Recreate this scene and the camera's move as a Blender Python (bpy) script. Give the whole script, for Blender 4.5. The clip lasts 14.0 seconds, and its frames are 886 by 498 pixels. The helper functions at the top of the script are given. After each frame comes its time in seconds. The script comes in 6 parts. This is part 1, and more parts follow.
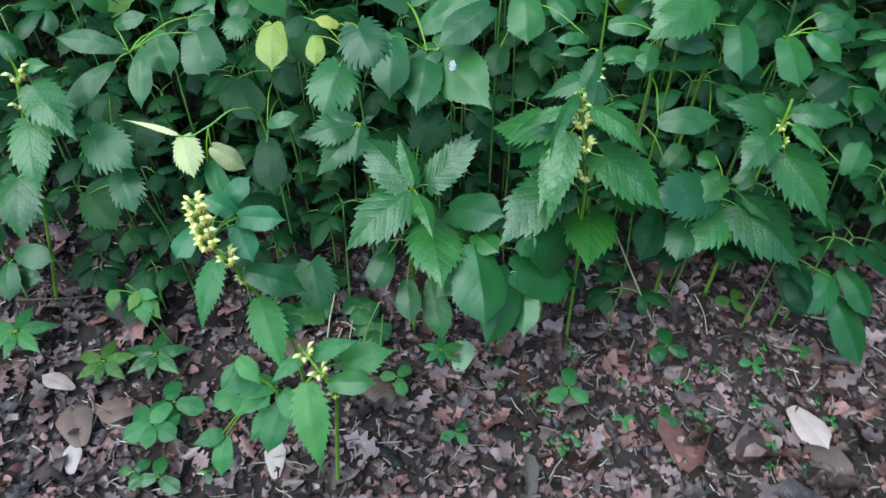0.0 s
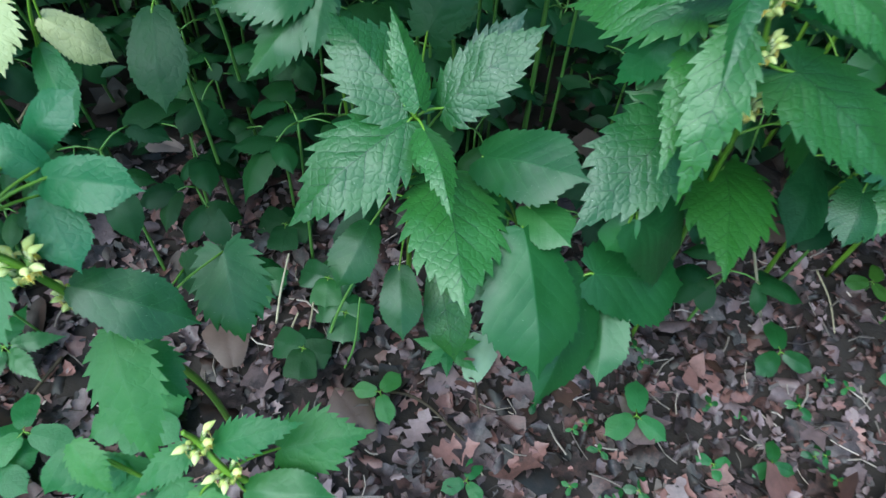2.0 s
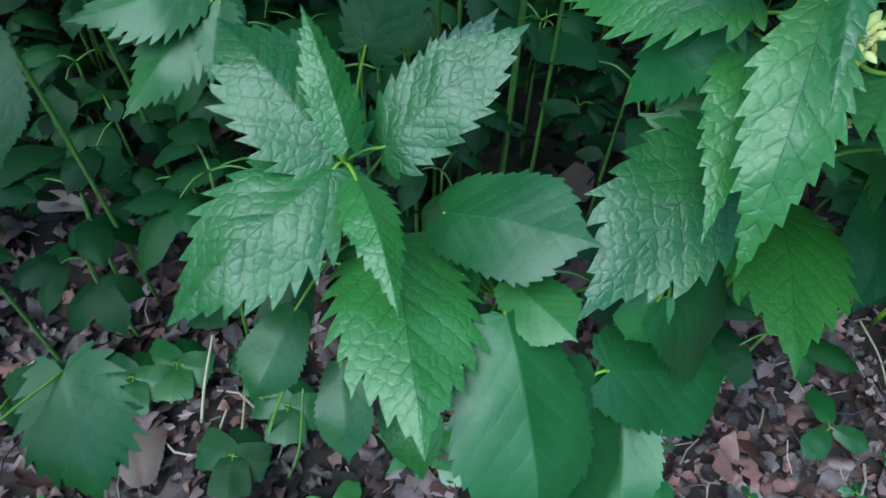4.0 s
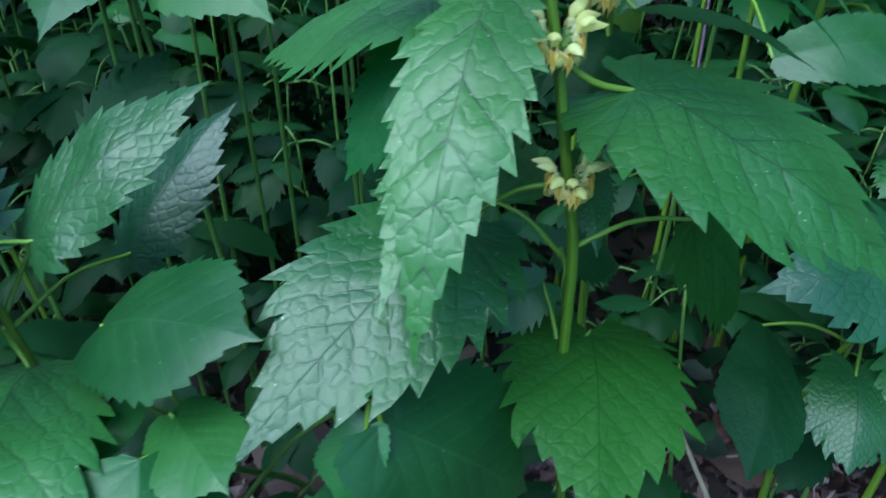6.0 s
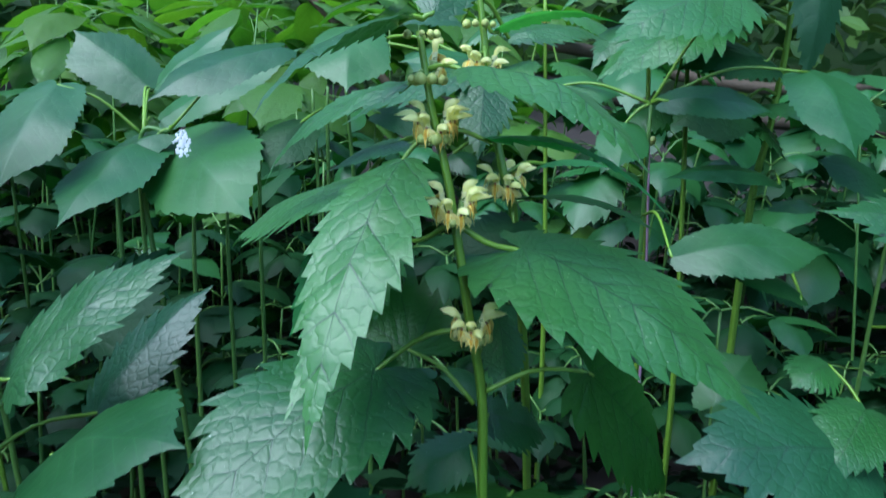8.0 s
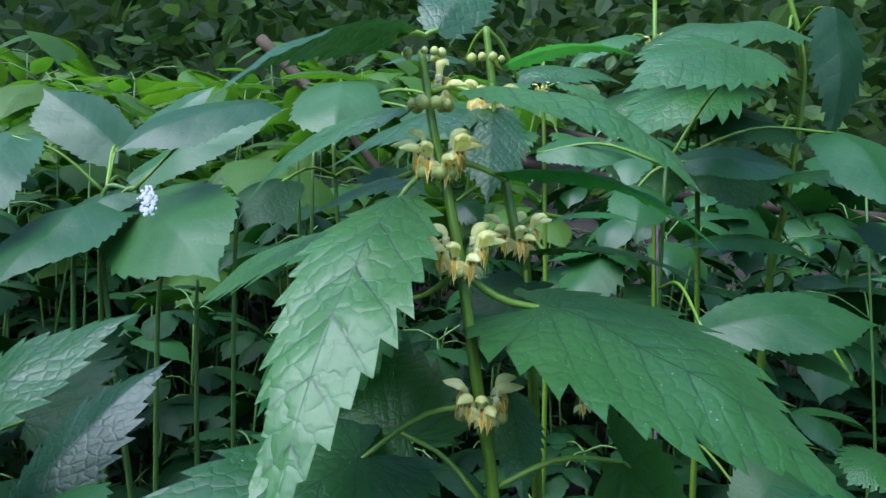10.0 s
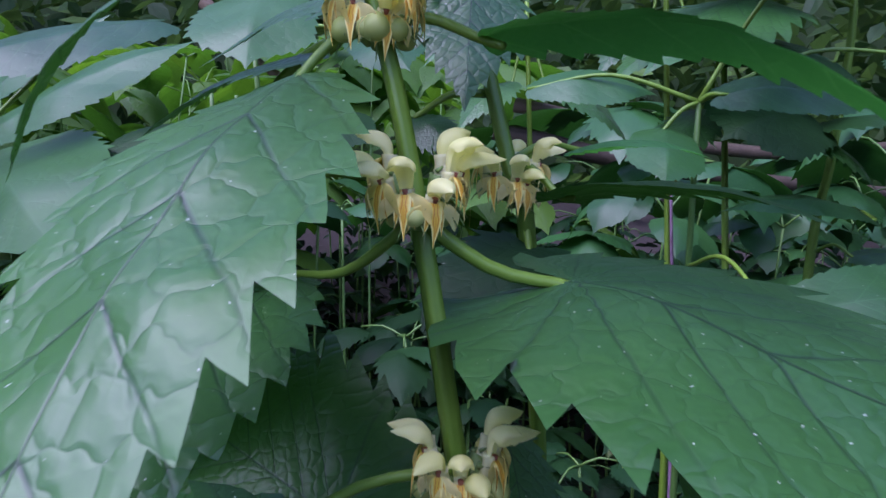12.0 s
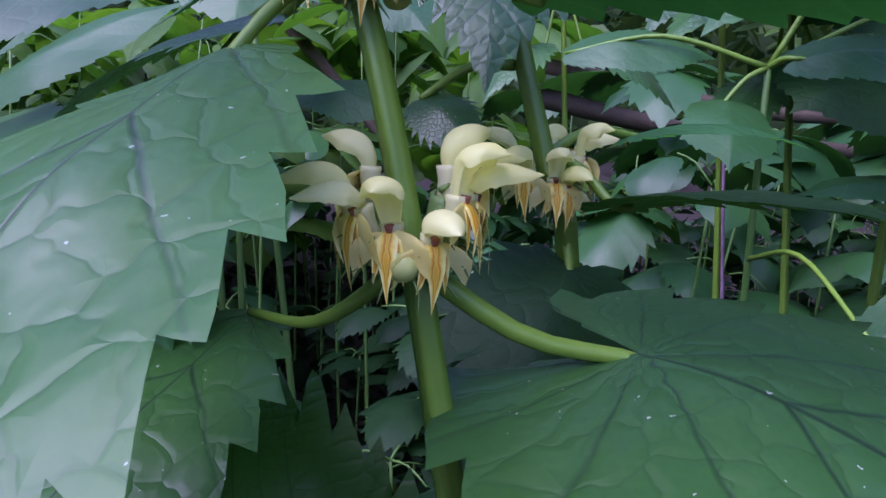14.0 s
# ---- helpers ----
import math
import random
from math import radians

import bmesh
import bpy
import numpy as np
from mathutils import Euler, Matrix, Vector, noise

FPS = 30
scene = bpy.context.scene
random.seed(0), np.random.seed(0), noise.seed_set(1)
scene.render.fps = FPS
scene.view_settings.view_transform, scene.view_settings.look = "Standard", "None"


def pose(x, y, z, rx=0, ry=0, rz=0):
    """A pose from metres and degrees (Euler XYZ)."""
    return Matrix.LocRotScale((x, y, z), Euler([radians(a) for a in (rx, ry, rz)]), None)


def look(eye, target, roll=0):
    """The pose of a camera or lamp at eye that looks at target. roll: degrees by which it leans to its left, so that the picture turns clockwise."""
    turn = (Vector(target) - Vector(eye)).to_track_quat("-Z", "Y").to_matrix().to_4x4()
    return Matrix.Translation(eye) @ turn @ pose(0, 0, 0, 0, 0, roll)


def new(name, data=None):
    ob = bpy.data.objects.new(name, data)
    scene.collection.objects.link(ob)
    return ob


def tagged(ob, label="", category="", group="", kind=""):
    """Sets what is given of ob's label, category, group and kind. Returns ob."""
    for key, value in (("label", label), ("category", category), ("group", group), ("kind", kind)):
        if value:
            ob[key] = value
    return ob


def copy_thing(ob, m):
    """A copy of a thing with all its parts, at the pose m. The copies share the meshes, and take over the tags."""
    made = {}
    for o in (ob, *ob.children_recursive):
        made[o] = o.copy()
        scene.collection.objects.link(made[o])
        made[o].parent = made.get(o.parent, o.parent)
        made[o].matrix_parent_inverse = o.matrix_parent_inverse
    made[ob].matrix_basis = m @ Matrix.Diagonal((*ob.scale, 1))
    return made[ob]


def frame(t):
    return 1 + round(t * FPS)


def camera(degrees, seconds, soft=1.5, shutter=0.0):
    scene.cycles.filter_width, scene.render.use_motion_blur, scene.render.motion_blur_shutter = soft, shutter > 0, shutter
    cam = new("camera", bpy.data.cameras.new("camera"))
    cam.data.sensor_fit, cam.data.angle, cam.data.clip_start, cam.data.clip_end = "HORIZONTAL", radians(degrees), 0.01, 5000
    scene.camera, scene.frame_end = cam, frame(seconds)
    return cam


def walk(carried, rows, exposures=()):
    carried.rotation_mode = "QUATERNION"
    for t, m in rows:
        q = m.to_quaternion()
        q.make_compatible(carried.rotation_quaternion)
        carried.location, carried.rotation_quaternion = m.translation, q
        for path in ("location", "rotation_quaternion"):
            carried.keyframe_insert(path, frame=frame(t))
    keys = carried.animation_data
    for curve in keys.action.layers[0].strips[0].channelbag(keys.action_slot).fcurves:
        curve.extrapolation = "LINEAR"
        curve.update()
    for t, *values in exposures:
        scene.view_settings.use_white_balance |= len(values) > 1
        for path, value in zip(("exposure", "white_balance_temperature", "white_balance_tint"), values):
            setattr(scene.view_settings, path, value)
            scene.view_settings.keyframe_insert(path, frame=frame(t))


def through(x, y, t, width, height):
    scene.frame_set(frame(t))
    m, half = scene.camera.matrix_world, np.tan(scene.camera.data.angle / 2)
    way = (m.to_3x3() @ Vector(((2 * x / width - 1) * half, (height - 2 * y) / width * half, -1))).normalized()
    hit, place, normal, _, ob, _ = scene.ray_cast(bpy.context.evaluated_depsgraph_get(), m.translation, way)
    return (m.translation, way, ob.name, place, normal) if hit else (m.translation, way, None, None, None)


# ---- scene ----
cam = camera(64.0, 14.0, soft=1.5, shutter=0.5)
PATH = [
    (0.0, pose(0.0037, -0.8798, 0.8514, 44.90, 0.26, -0.18)),
    (0.2, pose(0.0279, -0.8482, 0.8439, 44.24, 0.11, 2.05)),
    (0.5, pose(0.0601, -0.8045, 0.8267, 42.61, 0.19, 5.55)),
    (1.0, pose(0.0474, -0.7125, 0.7647, 39.26, 0.56, 5.48)),
    (1.5, pose(-0.0017, -0.6032, 0.6771, 35.97, -0.62, 0.92)),
    (2.0, pose(-0.0205, -0.5442, 0.6105, 35.38, -1.87, 1.16)),
    (2.2, pose(-0.0220, -0.5283, 0.5877, 35.50, -1.92, 1.53)),
    (4.3, pose(0.0073, -0.4241, 0.5077, 38.32, -1.29, -2.86)),
    (4.5, pose(0.0158, -0.4196, 0.5069, 38.55, -1.71, -3.71)),
    (5.0, pose(0.0685, -0.4147, 0.4640, 42.74, -0.62, -2.95)),
    (5.5, pose(0.1036, -0.4126, 0.4202, 50.24, 1.36, -2.41)),
    (6.0, pose(0.1319, -0.4094, 0.4017, 57.96, 0.59, -1.79)),
    (6.5, pose(0.1489, -0.4317, 0.3805, 63.92, 0.79, -2.08)),
    (7.0, pose(0.1669, -0.4637, 0.3786, 69.92, -0.45, -0.83)),
    (7.5, pose(0.1685, -0.4774, 0.3787, 73.93, -0.13, 0.09)),
    (8.0, pose(0.1668, -0.4644, 0.3765, 79.32, -0.39, -0.15)),
    (8.2, pose(0.1648, -0.4569, 0.3753, 80.66, -0.30, -0.48)),
    (10.3, pose(0.1610, -0.4166, 0.3493, 87.28, -1.34, -1.78)),
    (10.5, pose(0.1614, -0.4135, 0.3463, 86.43, -1.59, -2.36)),
    (11.0, pose(0.1624, -0.3786, 0.3481, 84.59, -1.20, -4.20)),
    (11.5, pose(0.1668, -0.3388, 0.3402, 85.69, -0.72, -4.13)),
    (12.0, pose(0.1688, -0.3164, 0.3393, 86.62, -0.29, -3.55)),
    (12.5, pose(0.1722, -0.2970, 0.3461, 84.63, 0.04, -1.53)),
    (13.0, pose(0.1725, -0.2854, 0.3480, 83.42, -0.10, -0.51)),
    (13.5, pose(0.1742, -0.2786, 0.3474, 83.26, -0.29, -1.02)),
    (14.0, pose(0.1737, -0.2779, 0.3477, 83.53, -0.33, -1.18)),
]
walk(cam, PATH, [(0.0, 0.48, 6300, -5), (2.0, 0.48, 6100, -8), (4.5, 0.38, 5700, -9), (5.5, 0.44, 5550, -5), (6.5, 0.52, 5550, 0), (8.2, 0.60, 5650, 5), (10.4, 0.48, 5850, 22), (12.0, 0.32, 5650, 48), (14.0, 0.32, 5650, 55)])

# ---- sky and light: open shade, soft light from above and from behind the camera ----
world = bpy.data.worlds.new("world")
scene.world = world
world.use_nodes = True
wn = world.node_tree
sky = wn.nodes.new("ShaderNodeTexSky")
sky.sky_type = "NISHITA"
sky.sun_disc = False
sky.sun_elevation = radians(63)
sky.sun_rotation = radians(235)
sky.air_density = 1.0
sky.dust_density = 0.6
back = wn.nodes["Background"]
wn.links.new(sky.outputs[0], back.inputs[0])
back.inputs[1].default_value = 0.36

sun = new("sun", bpy.data.lights.new("sun", "SUN"))
sun.data.energy = 3.7
sun.data.angle = radians(52)
sun.data.color = (0.92, 0.97, 1.0)
sun.matrix_world = look((-1.5, -1.5, 3.2), (0.1, 0.0, 0.0))


# ---- materials ----
def nodes_of(name):
    m = bpy.data.materials.new(name)
    m.use_nodes = True
    t = m.node_tree
    return m, t, t.nodes["Principled BSDF"]


def add(t, kind, **given):
    n = t.nodes.new(kind)
    for k, v in given.items():
        n.inputs[k].default_value = v
    return n


def math_node(t, op, a, b=None, c=None):
    n = t.nodes.new("ShaderNodeMath")
    n.operation = op
    for i, v in enumerate((a, b, c)):
        if v is None:
            continue
        if isinstance(v, (int, float)):
            n.inputs[i].default_value = v
        else:
            t.links.new(v, n.inputs[i])
    return n.outputs[0]


def ramp(t, fac, stops):
    n = t.nodes.new("ShaderNodeValToRGB")
    e = n.color_ramp.elements
    while len(e) < len(stops):
        e.new(0.5)
    for el, (p, c) in zip(e, stops):
        el.position, el.color = p, (*c, 1.0)
    t.links.new(fac, n.inputs[0])
    return n.outputs[0]


def mixed(t, fac, a, b, blend="MIX"):
    n = t.nodes.new("ShaderNodeMix")
    n.data_type, n.blend_type = "RGBA", blend
    for sock, v in ((n.inputs[0], fac), (n.inputs[6], a), (n.inputs[7], b)):
        if isinstance(v, (int, float)):
            sock.default_value = v
        elif isinstance(v, tuple):
            sock.default_value = (*v, 1.0)
        else:
            t.links.new(v, sock)
    return n.outputs[2]


def leaf_material(name, dark, light, vein, veins=6.0, gloss=0.42, quilt=0.6, vein_mix=0.5, through=0.3, fine=1.0, spots=0.0, sheen=0.6, fuzz=0.0, wax=1.5, warmth=0.6, rows=1.0):
    """A leaf: UV.x runs along the midrib, UV.y across. Side veins, a fine net between them, sheen and light coming through."""
    m, t, p = nodes_of(name)
    uv = t.nodes.new("ShaderNodeUVMap")
    uv.uv_map = "UVMap"
    sep = t.nodes.new("ShaderNodeSeparateXYZ")
    t.links.new(uv.outputs[0], sep.inputs[0])
    along, across = sep.outputs[0], sep.outputs[1]
    side = math_node(t, "ABSOLUTE", math_node(t, "MULTIPLY_ADD", across, 2.0, -1.0))
    geo = t.nodes.new("ShaderNodeTexCoord")
    info = t.nodes.new("ShaderNodeObjectInfo")
    wob = add(t, "ShaderNodeTexNoise", Scale=60.0, Detail=2.0)
    t.links.new(geo.outputs["Object"], wob.inputs["Vector"])
    a2 = math_node(t, "ADD", along, math_node(t, "MULTIPLY", math_node(t, "SUBTRACT", wob.outputs[0], 0.5), 0.05))
    ph = math_node(t, "FRACT", math_node(t, "MULTIPLY", a2, veins))
    dist = math_node(t, "ABSOLUTE", math_node(t, "SUBTRACT", ph, 0.5))          # 0.5 on a vein, 0 between two
    line = t.nodes.new("ShaderNodeMapRange")
    line.interpolation_type = "SMOOTHSTEP"
    t.links.new(dist, line.inputs[0])
    line.inputs[1].default_value, line.inputs[2].default_value = 0.45, 0.5
    thin = math_node(t, "MULTIPLY", line.outputs[0], math_node(t, "SUBTRACT", 1.0, math_node(t, "MULTIPLY", side, 0.75)))
    rib = t.nodes.new("ShaderNodeMapRange")
    rib.interpolation_type = "SMOOTHSTEP"
    t.links.new(side, rib.inputs[0])
    rib.inputs[1].default_value, rib.inputs[2].default_value = 0.02, 0.0
    rib.inputs[3].default_value, rib.inputs[4].default_value = 0.0, 1.0
    lines = math_node(t, "MAXIMUM", thin, rib.outputs[0])
    # blisters: one row of cells between two side veins, cut across by the small veins
    net_map = t.nodes.new("ShaderNodeUVMap")
    net_map.uv_map = "net"
    apart = t.nodes.new("ShaderNodeSeparateXYZ")
    t.links.new(net_map.outputs[0], apart.inputs[0])
    cells = t.nodes.new("ShaderNodeCombineXYZ")
    sway = math_node(t, "MULTIPLY", math_node(t, "SUBTRACT", wob.outputs[0], 0.5), 0.05 * veins)
    ripple = add(t, "ShaderNodeTexNoise", Scale=260.0, Detail=1.0)
    t.links.new(geo.outputs["Object"], ripple.inputs["Vector"])
    sway = math_node(t, "ADD", sway, math_node(t, "MULTIPLY", math_node(t, "SUBTRACT", ripple.outputs[0], 0.5), 0.7))
    t.links.new(math_node(t, "ADD", math_node(t, "MULTIPLY_ADD", apart.outputs[0], rows, -0.15), sway), cells.inputs[0])
    t.links.new(math_node(t, "MULTIPLY_ADD", apart.outputs[1], fine, sway), cells.inputs[1])
    net = t.nodes.new("ShaderNodeTexVoronoi")
    net.voronoi_dimensions, net.feature = "2D", "DISTANCE_TO_EDGE"
    net.inputs["Scale"].default_value, net.inputs["Randomness"].default_value = 1.0, 0.7
    t.links.new(cells.outputs[0], net.inputs["Vector"])
    edge = t.nodes.new("ShaderNodeMapRange")
    edge.interpolation_type = "SMOOTHSTEP"
    t.links.new(net.outputs["Distance"], edge.inputs[0])
    edge.inputs[1].default_value, edge.inputs[2].default_value = 0.0, 0.07
    cell = edge.outputs[0]
    dome = t.nodes.new("ShaderNodeMapRange")
    dome.interpolation_type = "SMOOTHERSTEP"
    t.links.new(net.outputs["Distance"], dome.inputs[0])
    dome.inputs[1].default_value, dome.inputs[2].default_value = -0.08, 0.34
    small = t.nodes.new("ShaderNodeTexVoronoi")
    small.voronoi_dimensions, small.feature = "2D", "SMOOTH_F1"
    small.inputs["Scale"].default_value, small.inputs["Smoothness"].default_value = 2.6, 0.4
    t.links.new(cells.outputs[0], small.inputs["Vector"])
    blotch = add(t, "ShaderNodeTexNoise", Scale=45.0, Detail=4.0, Roughness=0.6)
    t.links.new(geo.outputs["Object"], blotch.inputs["Vector"])
    grain = add(t, "ShaderNodeTexNoise", Scale=900.0, Detail=2.0)
    t.links.new(geo.outputs["Object"], grain.inputs["Vector"])
    tone = math_node(t, "ADD", math_node(t, "MULTIPLY", blotch.outputs[0], 0.75), math_node(t, "MULTIPLY", info.outputs["Random"], 0.8))
    tone = math_node(t, "ADD", math_node(t, "SUBTRACT", tone, 0.28), math_node(t, "MULTIPLY", math_node(t, "SUBTRACT", grain.outputs[0], 0.5), 0.35))
    col = mixed(t, tone, dark, light)
    second = math_node(t, "FRACT", math_node(t, "MULTIPLY", info.outputs["Random"], 7.31))
    warm = mixed(t, 1.0, col, (1.7, 1.15, 0.7), "MULTIPLY")
    col = mixed(t, math_node(t, "MULTIPLY", math_node(t, "POWER", second, 1.6), warmth), col, warm)
    col = mixed(t, math_node(t, "MULTIPLY", lines, vein_mix), col, vein)
    # cell edges tinted to vein colour; on dark-veined leaves this paints crease shade
    col = mixed(t, math_node(t, "MULTIPLY", math_node(t, "SUBTRACT", 1.0, cell), 0.17 * vein_mix), col, vein)
    if spots:
        sp = add(t, "ShaderNodeTexNoise", Scale=1000.0, Detail=1.0)
        t.links.new(geo.outputs["Object"], sp.inputs["Vector"])
        dot = math_node(t, "MULTIPLY", math_node(t, "GREATER_THAN", sp.outputs[0], 0.775), spots)
        col = mixed(t, dot, col, (0.55, 0.6, 0.5))
    t.links.new(col, p.inputs["Base Color"])
    p.inputs["Roughness"].default_value = gloss
    rr = math_node(t, "MULTIPLY_ADD", blotch.outputs[0], 0.22, gloss - 0.11)
    t.links.new(rr, p.inputs["Roughness"])
    p.inputs["Specular IOR Level"].default_value = sheen
    p.inputs["IOR"].default_value = wax
    p.inputs["Sheen Weight"].default_value = fuzz
    p.inputs["Sheen Roughness"].default_value = 0.5
    # blue in the hair sheen: a cast of sky put into the colour
    p.inputs["Sheen Tint"].default_value = (0.72, 0.84, 1.0, 1.0)
    bump1 = add(t, "ShaderNodeBump", Strength=quilt, Distance=0.0012)
    height = math_node(t, "ADD", math_node(t, "MULTIPLY", math_node(t, "SUBTRACT", 1.0, lines), 0.6), math_node(t, "MULTIPLY", dome.outputs[0], 0.9))
    height = math_node(t, "ADD", height, math_node(t, "MULTIPLY", cell, 0.22))
    height = math_node(t, "ADD", height, math_node(t, "MULTIPLY", small.outputs["Distance"], -0.22))
    height = math_node(t, "ADD", height, math_node(t, "MULTIPLY", grain.outputs[0], 0.05))
    big = t.nodes.new("ShaderNodeUVMap")
    big.uv_map = "size"
    reach = t.nodes.new("ShaderNodeSeparateXYZ")
    t.links.new(big.outputs[0], reach.inputs[0])
    height = math_node(t, "MULTIPLY", height, reach.outputs[0])
    t.links.new(height, bump1.inputs["Height"])
    t.links.new(bump1.outputs[0], p.inputs["Normal"])
    lit = add(t, "ShaderNodeBsdfTranslucent")
    t.links.new(mixed(t, 1.0, col, (1.35, 1.5, 0.55), "MULTIPLY"), lit.inputs[0])
    t.links.new(bump1.outputs[0], lit.inputs["Normal"])
    mix = t.nodes.new("ShaderNodeMixShader")
    mix.inputs[0].default_value = through
    t.links.new(p.outputs[0], mix.inputs[1])
    t.links.new(lit.outputs[0], mix.inputs[2])
    t.links.new(mix.outputs[0], t.nodes["Material Output"].inputs[0])
    return m


def plain_material(name, a, b, scale=80.0, rough=0.6, bump=0.2, through=0.0, island=False, distance=0.001):
    """A mottled surface of two tones, with grain; island: each loose piece has a tone of its own."""
    m, t, p = nodes_of(name)
    geo = t.nodes.new("ShaderNodeTexCoord")
    n = add(t, "ShaderNodeTexNoise", Scale=scale, Detail=5.0, Roughness=0.65)
    t.links.new(geo.outputs["Object"], n.inputs["Vector"])
    if island:
        own = t.nodes.new("ShaderNodeNewGeometry").outputs["Random Per Island"]
    else:
        own = t.nodes.new("ShaderNodeObjectInfo").outputs["Random"]
    fac = math_node(t, "ADD", math_node(t, "MULTIPLY", n.outputs[0], 0.8), math_node(t, "MULTIPLY_ADD", own, 1.4 if island else 0.6, -0.75 if island else -0.25))
    col = mixed(t, fac, a, b)
    t.links.new(col, p.inputs["Base Color"])
    p.inputs["Roughness"].default_value = rough
    bm_ = add(t, "ShaderNodeBump", Strength=bump, Distance=distance)
    t.links.new(n.outputs[0], bm_.inputs["Height"])
    t.links.new(bm_.outputs[0], p.inputs["Normal"])
    if through:
        lit = add(t, "ShaderNodeBsdfTranslucent")
        t.links.new(col, lit.inputs[0])
        mix = t.nodes.new("ShaderNodeMixShader")
        mix.inputs[0].default_value = through
        t.links.new(p.outputs[0], mix.inputs[1])
        t.links.new(lit.outputs[0], mix.inputs[2])
        t.links.new(mix.outputs[0], t.nodes["Material Output"].inputs[0])
    return m


def litter_material(name, dark, light, red):
    """Fallen leaves: many dark pieces and few pale ones, some of them redder, mottled and veined."""
    m, t, p = nodes_of(name)
    own = t.nodes.new("ShaderNodeNewGeometry").outputs["Random Per Island"]
    geo = t.nodes.new("ShaderNodeTexCoord")
    n = add(t, "ShaderNodeTexNoise", Scale=90.0, Detail=6.0, Roughness=0.7)
    t.links.new(geo.outputs["Object"], n.inputs["Vector"])
    fine = add(t, "ShaderNodeTexNoise", Scale=700.0, Detail=2.0)
    t.links.new(geo.outputs["Object"], fine.inputs["Vector"])
    tone = math_node(t, "POWER", own, 1.9)
    tone = math_node(t, "ADD", math_node(t, "MULTIPLY", tone, 0.85), math_node(t, "MULTIPLY_ADD", n.outputs[0], 0.9, -0.42))
    tone = math_node(t, "ADD", tone, math_node(t, "MULTIPLY_ADD", fine.outputs[0], 0.3, -0.15))
    col = mixed(t, math_node(t, "MAXIMUM", tone, 0.0), dark, light)
    kind = math_node(t, "GREATER_THAN", math_node(t, "FRACT", math_node(t, "MULTIPLY", own, 17.3)), 0.6)
    col = mixed(t, kind, col, mixed(t, 1.0, col, red, "MULTIPLY"))
    t.links.new(col, p.inputs["Base Color"])
    p.inputs["Roughness"].default_value = 0.55
    b = add(t, "ShaderNodeBump", Strength=0.6, Distance=0.0012)
    t.links.new(n.outputs[0], b.inputs["Height"])
    t.links.new(b.outputs[0], p.inputs["Normal"])
    return m


def lip_material():
    """Lower lip of the flower: yellow with orange-brown honey guides along its middle."""
    m, t, p = nodes_of("lower_lip")
    uv = t.nodes.new("ShaderNodeUVMap")
    sep = t.nodes.new("ShaderNodeSeparateXYZ")
    t.links.new(uv.outputs[0], sep.inputs[0])
    side = math_node(t, "ABSOLUTE", math_node(t, "MULTIPLY_ADD", sep.outputs[1], 2.0, -1.0))
    n = add(t, "ShaderNodeTexNoise", Scale=700.0, Detail=3.0)
    geo = t.nodes.new("ShaderNodeTexCoord")
    t.links.new(geo.outputs["Object"], n.inputs["Vector"])
    v = math_node(t, "ADD", side, math_node(t, "MULTIPLY", math_node(t, "SUBTRACT", n.outputs[0], 0.5), 0.9))
    col = ramp(t, v, [(0.04, (0.72, 0.40, 0.03)), (0.14, (0.82, 0.56, 0.06)), (0.26, (0.50, 0.17, 0.012)), (0.40, (0.76, 0.40, 0.025)), (0.58, (0.86, 0.66, 0.12)), (0.85, (0.88, 0.78, 0.28))])
    t.links.new(col, p.inputs["Base Color"])
    p.inputs["Roughness"].default_value = 0.5
    return m


ARCH = leaf_material("archangel_leaf", (0.009, 0.060, 0.010), (0.031, 0.132, 0.021), (0.004, 0.024, 0.006), veins=6.5, gloss=0.41, quilt=0.24, vein_mix=0.9, through=0.15, fine=2.0, rows=2.0, warmth=0.3, spots=0.6, sheen=0.58, fuzz=0.06, wax=1.5)
ELDER = leaf_material("elder_leaf", (0.008, 0.052, 0.012), (0.025, 0.112, 0.025), (0.045, 0.15, 0.045), veins=7.0, gloss=0.43, quilt=0.08, vein_mix=0.4, through=0.18, fine=1.1, spots=0.25, sheen=0.5, warmth=0.4)
FRESH = leaf_material("fresh_leaf", (0.028, 0.155, 0.042), (0.066, 0.255, 0.075), (0.1, 0.3, 0.11), veins=6.0, gloss=0.5, quilt=0.2, vein_mix=0.35, through=0.5)
# darkened leaf copy: shade low in the bed is put into its colour
DARK = leaf_material("shade_toned_leaf", (0.004, 0.030, 0.008), (0.014, 0.070, 0.017), (0.014, 0.06, 0.018), veins=6.0, gloss=0.55, quilt=0.2, vein_mix=0.4, through=0.25, sheen=0.3)
# bright yellow-green; the back shoots get their sunlit look from this colour
BRIGHT = leaf_material("bright_leaf", (0.030, 0.11, 0.012), (0.085, 0.22, 0.026), (0.11, 0.28, 0.06), veins=6.0, gloss=0.5, quilt=0.4, vein_mix=0.35, through=0.45)
YELLOW = leaf_material("yellowing_leaf", (0.210, 0.300, 0.050), (0.360, 0.400, 0.090), (0.30, 0.36, 0.10), veins=6.0, gloss=0.5, quilt=0.3, vein_mix=0.4, through=0.35)
# archangel leaf copied darker and bluer: a shaded look put into the colour
ARCH_SHADED = leaf_material("shaded_arch_leaf", (0.006, 0.044, 0.017), (0.018, 0.086, 0.032), (0.003, 0.02, 0.008), veins=6.5, gloss=0.42, quilt=0.22, vein_mix=0.8, through=0.15, fine=2.0, rows=2.0, sheen=0.6, warmth=0.2)
